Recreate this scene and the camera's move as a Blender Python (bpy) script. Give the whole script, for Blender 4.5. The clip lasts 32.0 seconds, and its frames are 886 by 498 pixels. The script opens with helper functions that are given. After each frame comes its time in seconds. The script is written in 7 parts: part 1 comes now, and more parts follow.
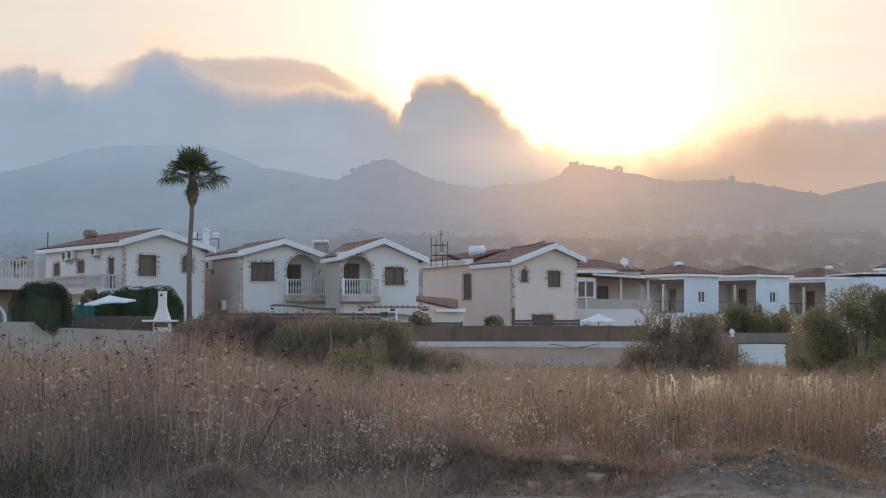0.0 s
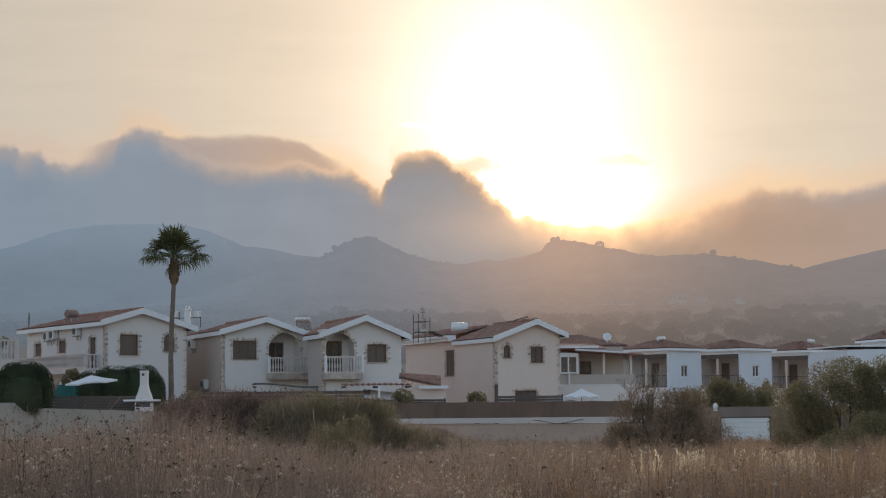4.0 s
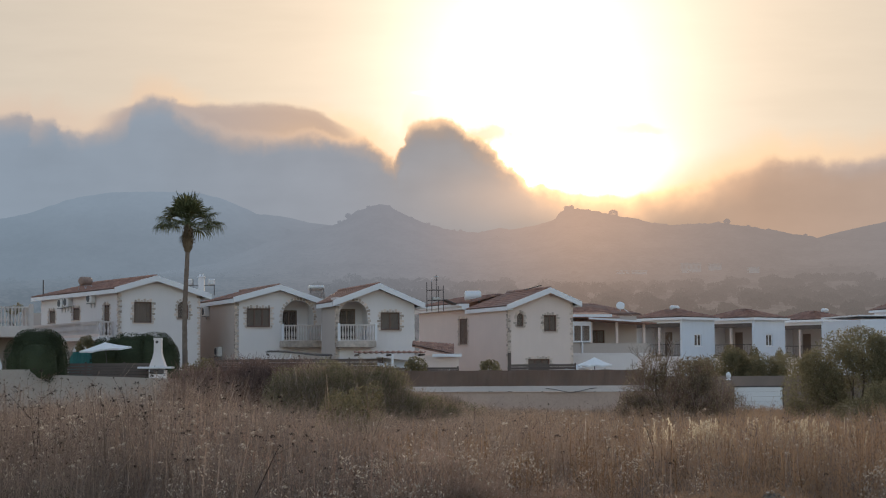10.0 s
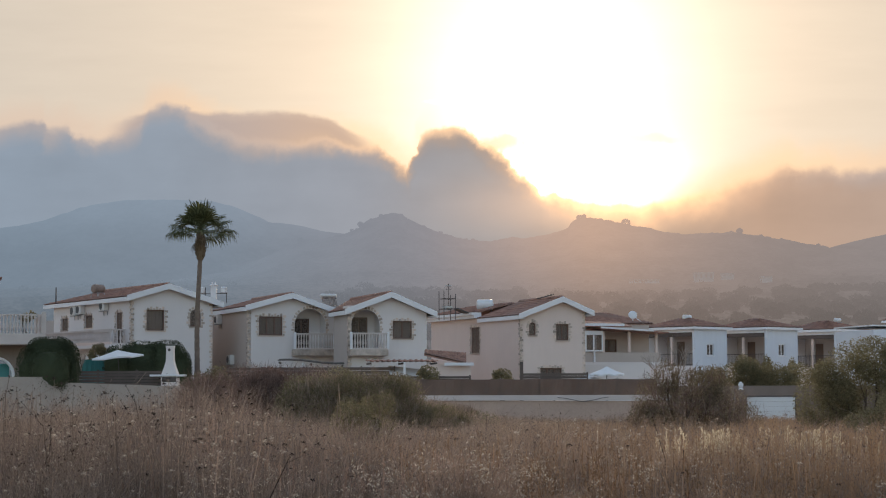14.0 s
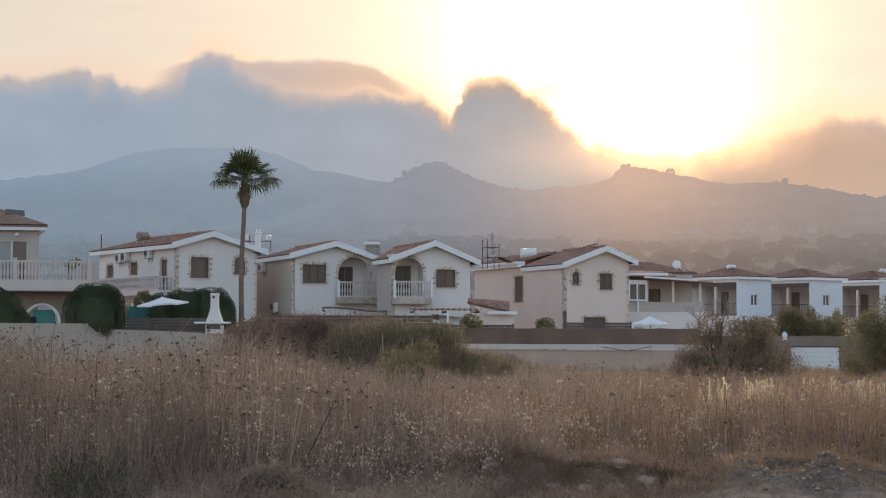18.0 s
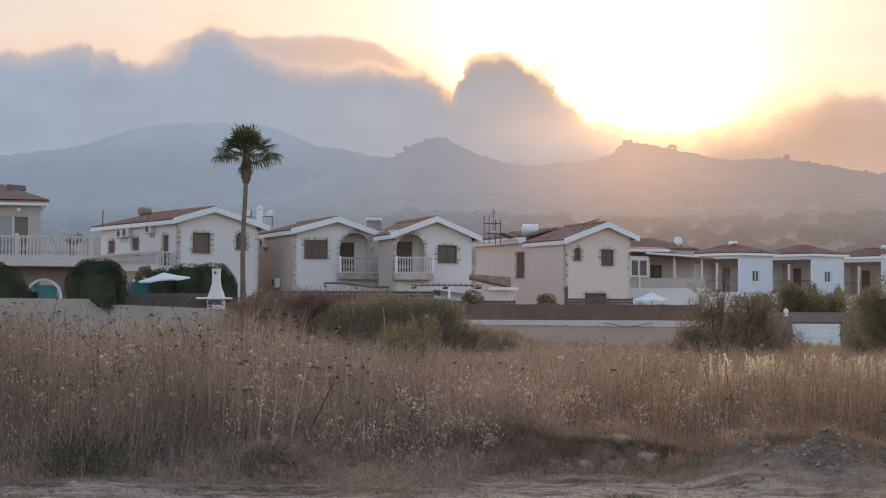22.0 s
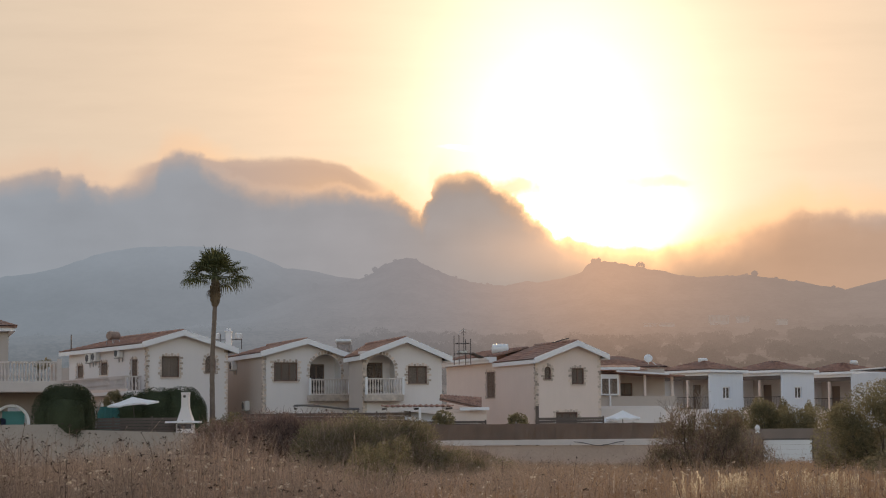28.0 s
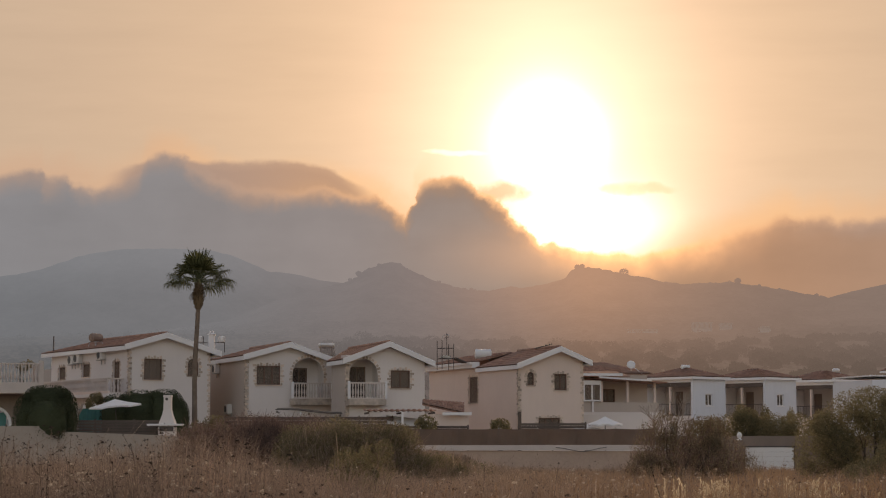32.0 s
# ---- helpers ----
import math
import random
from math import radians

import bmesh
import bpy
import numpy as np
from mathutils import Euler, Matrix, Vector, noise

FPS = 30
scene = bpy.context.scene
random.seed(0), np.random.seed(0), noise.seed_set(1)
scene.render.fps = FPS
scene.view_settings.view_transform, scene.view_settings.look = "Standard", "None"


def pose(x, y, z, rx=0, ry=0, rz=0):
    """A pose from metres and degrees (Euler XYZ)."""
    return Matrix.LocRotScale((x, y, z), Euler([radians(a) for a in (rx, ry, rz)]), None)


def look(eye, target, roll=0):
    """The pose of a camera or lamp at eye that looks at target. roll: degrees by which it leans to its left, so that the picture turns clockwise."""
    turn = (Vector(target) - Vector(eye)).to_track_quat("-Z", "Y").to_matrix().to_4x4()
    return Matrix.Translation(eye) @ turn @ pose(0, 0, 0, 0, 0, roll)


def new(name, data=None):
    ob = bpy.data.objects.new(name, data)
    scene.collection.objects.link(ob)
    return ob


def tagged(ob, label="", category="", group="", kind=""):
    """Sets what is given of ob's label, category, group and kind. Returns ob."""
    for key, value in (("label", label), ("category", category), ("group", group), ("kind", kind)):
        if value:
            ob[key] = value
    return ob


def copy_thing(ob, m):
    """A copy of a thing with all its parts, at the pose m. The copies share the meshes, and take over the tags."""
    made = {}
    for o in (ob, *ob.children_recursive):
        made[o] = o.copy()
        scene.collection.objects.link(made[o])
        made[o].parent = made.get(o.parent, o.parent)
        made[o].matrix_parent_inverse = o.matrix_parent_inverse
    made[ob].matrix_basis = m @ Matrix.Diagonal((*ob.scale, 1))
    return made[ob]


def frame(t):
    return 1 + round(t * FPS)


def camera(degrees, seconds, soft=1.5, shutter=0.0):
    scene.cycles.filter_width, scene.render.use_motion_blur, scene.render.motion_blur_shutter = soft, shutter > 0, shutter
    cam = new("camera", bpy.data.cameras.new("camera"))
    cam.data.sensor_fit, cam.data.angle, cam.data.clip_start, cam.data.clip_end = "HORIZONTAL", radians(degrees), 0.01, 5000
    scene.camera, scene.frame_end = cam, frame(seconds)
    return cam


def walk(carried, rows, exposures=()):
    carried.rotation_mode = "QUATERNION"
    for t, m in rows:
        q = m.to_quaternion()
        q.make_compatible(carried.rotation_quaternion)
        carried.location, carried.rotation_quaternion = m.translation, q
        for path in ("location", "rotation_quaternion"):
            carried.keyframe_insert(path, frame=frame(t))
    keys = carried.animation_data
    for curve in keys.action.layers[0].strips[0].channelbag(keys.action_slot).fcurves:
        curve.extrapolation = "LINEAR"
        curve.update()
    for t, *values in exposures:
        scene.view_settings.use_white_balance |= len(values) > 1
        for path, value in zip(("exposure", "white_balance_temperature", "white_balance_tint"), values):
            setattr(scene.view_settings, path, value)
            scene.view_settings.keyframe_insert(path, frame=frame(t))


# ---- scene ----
# camera: stands on the far side of the lane and only turns
cam = camera(27.0, 32.0, soft=1.1)
EYE = 1.7
# seconds, yaw to the left, pitch up, lean to the right
ROWS = [
    (0, 0.001, 2.531, -0.012), (0.5, -0.151, 2.034, 0.219), (1, -0.422, 1.951, 0.167), (1.5, -0.372, 2.696, 0.184),
    (2, -0.162, 3.796, 0.364), (2.5, -0.416, 4.911, 0.622), (4.5, -0.613, 4.897, 0.494), (5, -0.552, 4.782, 0.394),
    (5.5, -0.465, 4.774, 0.286), (6, -0.359, 4.694, 0.283), (6.5, -0.248, 4.595, 0.357), (7, -0.092, 4.562, 0.431),
    (7.5, -0.059, 4.567, 0.335), (8, -0.113, 4.490, 0.363), (8.5, -0.173, 4.329, 0.370), (9, -0.222, 4.168, 0.378),
    (9.5, -0.138, 3.976, 0.347), (10, -0.142, 3.925, 0.346), (10.5, -0.060, 4.221, 0.347), (11, 0.046, 4.564, 0.304),
    (11.5, 0.181, 4.563, 0.265), (12, 0.429, 4.518, 0.170), (12.5, 0.447, 4.536, 0.257), (13, 0.285, 4.461, 0.338),
    (13.5, 0.208, 4.353, 0.211), (14, 0.241, 4.197, 0.166), (14.5, 0.501, 3.995, 0.085), (16.5, 0.840, 3.593, 0.055),
    (17, 1.084, 3.251, 0.014), (17.5, 1.429, 2.860, 0.113), (18, 1.599, 2.604, -0.150), (18.5, 1.569, 2.547, -0.164),
    (19, 1.776, 2.495, 0.024), (19.5, 1.992, 2.448, 0.017), (20, 1.937, 2.341, -0.068), (20.5, 1.884, 2.221, -0.175),
    (21, 1.912, 2.143, -0.186), (21.5, 1.805, 2.013, -0.234), (22, 1.644, 1.853, -0.226), (22.5, 1.452, 1.669, -0.232),
    (23, 1.346, 1.474, -0.161), (23.5, 1.160, 1.286, -0.154), (24, 0.947, 1.100, -0.144), (24.5, 0.894, 1.149, -0.201),
    (25, 0.788, 1.608, -0.133), (25.5, 0.589, 2.445, 0.054), (27.5, 0.550, 4.893, 0.360), (28, 0.684, 5.586, 0.528),
    (28.5, 0.550, 6.057, 0.464), (29, 0.487, 6.031, 0.578), (29.5, 0.617, 5.834, 0.491), (30, 0.707, 5.735, 0.418),
    (30.5, 0.751, 5.999, 0.287), (31, 0.585, 6.174, 0.008), (31.5, 0.444, 5.977, -0.109), (32, 0.183, 5.731, 0.074),
]
STOPS = [(0.0, 0.75), (1.5, 0.75), (2.5, 0.5), (4.5, 0.28), (6.0, 0.3), (9.0, 0.4), (13.0, 0.46), (16.5, 0.6), (18.0, 0.72), (22.0, 0.78),
         (24.0, 0.9), (25.0, 0.85), (27.5, 0.5), (28.3, 0.38), (29.2, 0.05), (32.0, 0.05)]
EXPO = 1.0
KT, KV = (0.0, 4.5, 13.0, 22.0, 25.0, 28.0, 29.2, 32.0), (5850.0, 6150.0, 6200.0, 6250.0, 6500.0, 7000.0, 7700.0, 8000.0)  # white balance
walk(cam, [(t, pose(0, 0, EYE, 90 + pitch, 0, yaw) @ pose(0, 0, 0, 0, 0, -lean)) for t, yaw, pitch, lean in ROWS],
     [(t, s + EXPO, float(np.interp(t, KT, KV)), float(np.interp(t, (0.0, 18.0, 24.0, 28.0, 32.0), (10.0, 12.0, 18.0, 16.0, 23.0)))) for t, s in STOPS])

# ---- world, sun ----
SUN_AZ, SUN_EL = 3.7, 8.3          # degrees to the right of ahead, and up
world = bpy.data.worlds.new("sky")
scene.world = world
world.use_nodes = True
wn = world.node_tree
sky_tex = wn.nodes.new("ShaderNodeTexSky")
sky_tex.sky_type = 'NISHITA'
sky_tex.sun_disc = False
sky_tex.sun_elevation = radians(SUN_EL)
sky_tex.sun_rotation = radians(SUN_AZ)
sky_tex.dust_density = 3.0
sky_tex.ozone_density = 1.15
SKY_STRENGTH = 0.14
GAIN = 0.5

sun_data = bpy.data.lights.new("sun", 'SUN')
sun_data.energy, sun_data.angle, sun_data.color = 0.8, radians(16.0), (1.0, 0.78, 0.56)
sun = new("sun", sun_data)
sun_way = Vector((math.sin(radians(SUN_AZ)) * math.cos(radians(SUN_EL)), math.cos(radians(SUN_AZ)) * math.cos(radians(SUN_EL)), math.sin(radians(SUN_EL))))
sun.matrix_world = look(sun_way * 300, (0, 0, 0))

# ---- materials ----


class Nodes:
    """A small builder for node materials."""

    def __init__(self, name, tree=None):
        self.t = tree
        if tree is None:
            self.m = bpy.data.materials.new(name)
            self.m.use_nodes = True
            self.t = self.m.node_tree
            self.bsdf = self.t.nodes["Principled BSDF"]
            self.out = self.t.nodes["Material Output"]

    def node(self, kind, **props):
        n = self.t.nodes.new("ShaderNode" + kind)
        for k, v in props.items():
            if k == "operation":
                n.operation = v
            elif k == "data_type":
                n.data_type = v
            elif k == "blend_type":
                n.blend_type = v
        return n

    def put(self, socket, v):
        if isinstance(v, bpy.types.NodeSocket):
            self.t.links.new(v, socket)
        elif isinstance(v, tuple) and len(v) == 3 and socket.type == 'RGBA':
            socket.default_value = (*v, 1)
        else:
            socket.default_value = v

    def math(self, op, a, b=0.0, c=None):
        n = self.node("Math", operation=op)
        self.put(n.inputs[0], a)
        self.put(n.inputs[1], b)
        if c is not None:
            self.put(n.inputs[2], c)
        return n.outputs[0]

    def clamp(self, v):
        n = self.node("Clamp")
        self.put(n.inputs[0], v)
        return n.outputs[0]

    def smooth(self, v, lo, hi):
        n = self.node("MapRange")
        n.interpolation_type = 'SMOOTHSTEP'
        self.put(n.inputs[0], v)
        self.put(n.inputs[1], lo)
        self.put(n.inputs[2], hi)
        return n.outputs[0]

    def mix(self, f, a, b):
        n = self.node("Mix", data_type='RGBA')
        self.put(n.inputs[0], f)
        self.put(n.inputs[6], a)
        self.put(n.inputs[7], b)
        return n.outputs[2]

    def scale(self, col, f):
        n = self.node("VectorMath", operation='SCALE')
        self.put(n.inputs[0], col)
        self.put(n.inputs[3], f)
        return n.outputs[0]

    def plus(self, a, b):
        n = self.node("VectorMath", operation='ADD')
        self.put(n.inputs[0], a)
        self.put(n.inputs[1], b)
        return n.outputs[0]

    def coords(self, sx=1.0, sy=1.0, sz=1.0):
        g = self.node("NewGeometry")
        m = self.node("Mapping")
        m.inputs["Scale"].default_value = (sx, sy, sz)
        self.t.links.new(g.outputs["Position"], m.inputs[0])
        return m.outputs[0]

    def place(self):
        g = self.node("NewGeometry")
        s = self.node("SeparateXYZ")
        self.t.links.new(g.outputs["Position"], s.inputs[0])
        return s.outputs

    def noise(self, scale, detail=4.0, rough=0.55, vec=None):
        n = self.node("TexNoise")
        self.put(n.inputs["Vector"], vec if vec is not None else self.coords())
        n.inputs["Scale"].default_value, n.inputs["Detail"].default_value, n.inputs["Roughness"].default_value = scale, detail, rough
        return n.outputs["Fac"]

    def ramp(self, v, stops, kind='LINEAR'):
        n = self.node("ValToRGB")
        n.color_ramp.interpolation = kind
        els = n.color_ramp.elements
        while len(els) < len(stops):
            els.new(0.5)
        for e, (p, c) in zip(els, stops):
            e.position = p
            e.color = (*c, 1) if isinstance(c, tuple) else (c, c, c, 1)
        self.put(n.inputs[0], v)
        return n.outputs[0]

    def island(self):
        return self.node("NewGeometry").outputs["Random Per Island"]

    def each(self):
        return self.node("ObjectInfo").outputs["Random"]

    def done(self, base=None, rough=0.8, metal=0.0, bump=None, strength=0.3, distance=0.02, spec=0.5):
        if base is not None:
            self.put(self.bsdf.inputs["Base Color"], base)
        self.put(self.bsdf.inputs["Roughness"], rough)
        self.put(self.bsdf.inputs["Metallic"], metal)
        self.bsdf.inputs["Specular IOR Level"].default_value = spec
        if bump is not None:
            b = self.node("Bump")
            b.inputs["Strength"].default_value, b.inputs["Distance"].default_value = strength, distance
            self.put(b.inputs["Height"], bump)
            self.t.links.new(b.outputs[0], self.bsdf.inputs["Normal"])
        return self.m


def plain(name, col, rough=0.8, grain=14.0, vary=0.18, big=0.7, metal=0.0, strength=0.3, each=0.0, spec=0.4, streak=0.0):
    """Paint, stone, wood: a base colour with fine grain and larger stains."""
    n = Nodes(name)
    fine, coarse = n.noise(grain, 6.0), n.noise(big, 3.0)
    f = n.math('ADD', n.math('MULTIPLY', n.math('SUBTRACT', fine, 0.5), vary), n.math('MULTIPLY', n.math('SUBTRACT', coarse, 0.5), vary * 1.6))
    if each:
        f = n.math('ADD', f, n.math('MULTIPLY', n.math('SUBTRACT', n.each(), 0.5), each))
    if streak:
        f = n.math('ADD', f, n.math('MULTIPLY', n.math('SUBTRACT', n.noise(1.0, 4.0, 0.6, n.coords(5, 5, 0.5)), 0.5), streak))
    base = n.scale(n.mix(0.0, col, col), n.math('ADD', f, 1.0))
    return n.done(base, rough, metal, fine, strength, spec=spec)


M_STUCCO = plain("white_stucco", (0.745, 0.705, 0.69), 0.9, 30, 0.08, 0.5, streak=0.05)
M_CREAM = plain("cream_stucco", (0.75, 0.635, 0.575), 0.9, 30, 0.10, 0.5, streak=0.06)
M_GREYWALL = plain("grey_render", (0.50, 0.375, 0.305), 0.95, 12, 0.3, 0.6, streak=0.1)
M_GARDENWALL = plain("sandy_render", (0.385, 0.340, 0.300), 0.95, 12, 0.22, 0.7, streak=0.1)
M_TRIM = plain("white_trim", (0.80, 0.81, 0.83), 0.6, 20, 0.06, 0.6, streak=0.04)
# dark brown stands in for the shade under the balcony
M_ARCADE = plain("arcade_painted_shade", (0.25, 0.205, 0.175), 0.95, 12, 0.2, 0.7, streak=0.1)
# side and terrace walls carry their shade in this colour; the parapet is greyish
M_GREY_SHADED = plain("grey_and_shaded_stucco", (0.53, 0.465, 0.42), 0.9, 30, 0.10, 0.5, streak=0.06)
# left villa's beige; also painted shade in loggias and on low-bounce walls
M_SHADEWALL = plain("beige_and_shaded_stucco", (0.46, 0.41, 0.38), 0.9, 30, 0.1, 0.5, streak=0.06)
M_STONE = plain("beige_stone", (0.56, 0.47, 0.40), 0.95, 9, 0.4, 2.0, each=0.7)
M_MOTTLE = plain("mottled_stone_facing", (0.47, 0.405, 0.355), 0.95, 5, 0.8, 1.5)
M_RAIL = plain("weathered_white_concrete", (0.60, 0.54, 0.51), 0.85, 20, 0.2, 0.8)
M_BROWN = plain("brown_frame", (0.15, 0.085, 0.065), 0.5, 30, 0.2)
M_DOOR = plain("brown_shutter", (0.15, 0.105, 0.08), 0.6, 30, 0.25)
M_CURTAIN = plain("curtain", (0.62, 0.53, 0.46), 0.9, 12, 0.3, 4.0)
M_DARKWOOD = plain("dark_wood", (0.125, 0.10, 0.088), 0.8, 20, 0.4, 1.2, each=0.3)
M_MESHFENCE = plain("fence_screen", (0.23, 0.185, 0.16), 0.95, 60, 0.3, 0.8)
M_STEEL = plain("galvanised_steel", (0.42, 0.43, 0.44), 0.4, 20, 0.2, metal=0.7)
M_DARKSTEEL = plain("dark_steel", (0.09, 0.08, 0.08), 0.6, 20, 0.3, metal=0.3)
M_TANK = plain("white_tank", (0.74, 0.75, 0.76), 0.35, 20, 0.06)
M_RUST = plain("old_tank", (0.26, 0.19, 0.16), 0.6, 8, 0.5, 2.0)
M_AC = plain("appliance_white", (0.70, 0.70, 0.68), 0.5, 20, 0.1)
M_GRILLE = plain("fan_grille", (0.16, 0.16, 0.16), 0.7, 20, 0.2)
M_CANVAS = plain("white_canvas", (0.78, 0.80, 0.82), 0.8, 25, 0.08)
M_TEAL = plain("teal_screen", (0.08, 0.25, 0.24), 0.8, 20, 0.2)
M_SLATE = plain("canopy_dark", (0.10, 0.09, 0.085), 0.8, 20, 0.3)
M_TRUNK = plain("palm_trunk_bark", (0.20, 0.155, 0.125), 0.95, 10, 0.5, 3.0)
M_BARK = plain("bark", (0.12, 0.095, 0.075), 0.95, 12, 0.5, 2.0)
M_DEADTWIG = plain("dead_twig", (0.34, 0.29, 0.25), 0.95, 12, 0.3)


def glass():
    """Window glass: partly see-through, partly a dull sheen whose brown base colour imitates dust reflecting the sky.
    """
    n = Nodes("window_glass")
    f = n.noise(1.2, 2.0)
    n.done(n.mix(f, (0.13, 0.10, 0.088), (0.22, 0.175, 0.155)), 0.22, spec=0.4)
    tr = n.node("BsdfTransparent")
    mx = n.node("MixShader")
    mx.inputs[0].default_value = 0.42
    n.t.links.new(tr.outputs[0], mx.inputs[1])
    n.t.links.new(n.bsdf.outputs[0], mx.inputs[2])
    n.t.links.new(mx.outputs[0], n.out.inputs[0])
    return n.m


def terracotta():
    n = Nodes("terracotta_tiles")
    a, b = n.noise(2.2, 5.0), n.noise(0.35, 3.0)
    c = n.mix(n.smooth(a, 0.35, 0.7), (0.25, 0.140, 0.108), (0.42, 0.240, 0.182))
    return n.done(n.mix(n.smooth(b, 0.45, 0.75), c, (0.30, 0.205, 0.172)), 0.85, bump=a)


def foliage(name, dark, light, rough=0.7):
    n = Nodes(name)
    c = n.ramp(n.island(), [(0.0, dark), (0.6, tuple((a + b) / 2 for a, b in zip(dark, light))), (1.0, light)])
    big = n.noise(0.6, 3.0)
    n.bsdf.inputs["Subsurface Weight"].default_value = 0.0
    return n.done(n.scale(c, n.math('ADD', n.math('MULTIPLY', big, 0.9), 0.55)), rough, spec=0.05)


def thin(name, dark, light, glow=0.45, warm_side=None):
    """Dry stalks and blades: light also passes through them."""
    n = Nodes(name)
    c = n.ramp(n.island(), [(0.0, dark), (0.55, tuple((a * 0.6 + b * 0.4) for a, b in zip(dark, light))), (1.0, light)])
    big, mott = n.noise(0.22, 3.0), n.noise(1.7, 4.0, 0.6)
    c = n.scale(c, n.math('ADD', n.math('ADD', n.math('MULTIPLY', big, 0.7), n.math('MULTIPLY', mott, 0.9)), 0.2))
    # towards the right: a tan of its own, with warm sun glare painted in
    if warm_side:
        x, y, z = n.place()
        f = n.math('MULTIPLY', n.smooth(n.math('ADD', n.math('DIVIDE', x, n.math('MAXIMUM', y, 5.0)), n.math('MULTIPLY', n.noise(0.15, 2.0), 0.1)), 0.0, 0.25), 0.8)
        c = n.mix(f, c, warm_side)
    n.done(c, 0.9, spec=0.1)
    tr = n.node("BsdfTranslucent")
    n.put(tr.inputs[0], c)
    mx = n.node("MixShader")
    mx.inputs[0].default_value = glow
    n.t.links.new(n.bsdf.outputs[0], mx.inputs[1])
    n.t.links.new(tr.outputs[0], mx.inputs[2])
    n.t.links.new(mx.outputs[0], n.out.inputs[0])
    return n.m


M_GLASS, M_TILE = glass(), terracotta()
# pale base colour stands in for sky mirrored in the pane
M_PALEGLASS = plain("glass_painted_sky_reflection", (0.24, 0.27, 0.30), 0.15, 3, 0.3, 0.8, spec=0.6)
M_HEDGE = foliage("hedge_leaves", (0.040, 0.050, 0.030), (0.078, 0.094, 0.054))
M_SHRUB = thin("shrub_leaves", (0.185, 0.165, 0.100), (0.36, 0.315, 0.190), 0.55)
M_OLIVE = thin("dusty_leaves", (0.16, 0.13, 0.085), (0.42, 0.34, 0.235), 0.45)
M_SCRUB = thin("dry_scrub", (0.13, 0.09, 0.078), (0.36, 0.255, 0.215), 0.35)
M_PALMLEAF = thin("palm_leaves", (0.065, 0.075, 0.035), (0.17, 0.175, 0.085), 0.3)
M_PALMDRY = foliage("dry_palm_leaves", (0.10, 0.075, 0.05), (0.20, 0.15, 0.10))
# last colour: tan on the right, the sun's warm glare mixed into it
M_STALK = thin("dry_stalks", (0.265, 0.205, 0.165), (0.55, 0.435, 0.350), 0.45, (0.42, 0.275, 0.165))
M_DARKSTALK = thin("dark_stalks", (0.187, 0.145, 0.121), (0.415, 0.325, 0.270), 0.45)
M_HEAD = thin("pale_seed_heads", (0.46, 0.39, 0.32), (0.80, 0.71, 0.59), 0.6)
M_STRAW = thin("bright_straw", (0.60, 0.50, 0.35), (0.88, 0.77, 0.58), 0.62)
M_BURR = thin("brown_seed_heads", (0.07, 0.05, 0.042), (0.26, 0.20, 0.165), 0.3)
M_BLACKBURR = thin("blackened_seed_heads", (0.035, 0.027, 0.024), (0.10, 0.078, 0.066), 0.15)
M_BROWNDRY = thin("brown_dry_leaves", (0.185, 0.119, 0.076), (0.46, 0.308, 0.198), 0.5)
M_REDDRY = thin("reddish_dry_weeds", (0.31, 0.212, 0.166), (0.56, 0.405, 0.318), 0.5)
M_GREENBLADE = thin("green_blades", (0.07, 0.072, 0.045), (0.18, 0.175, 0.10), 0.35)


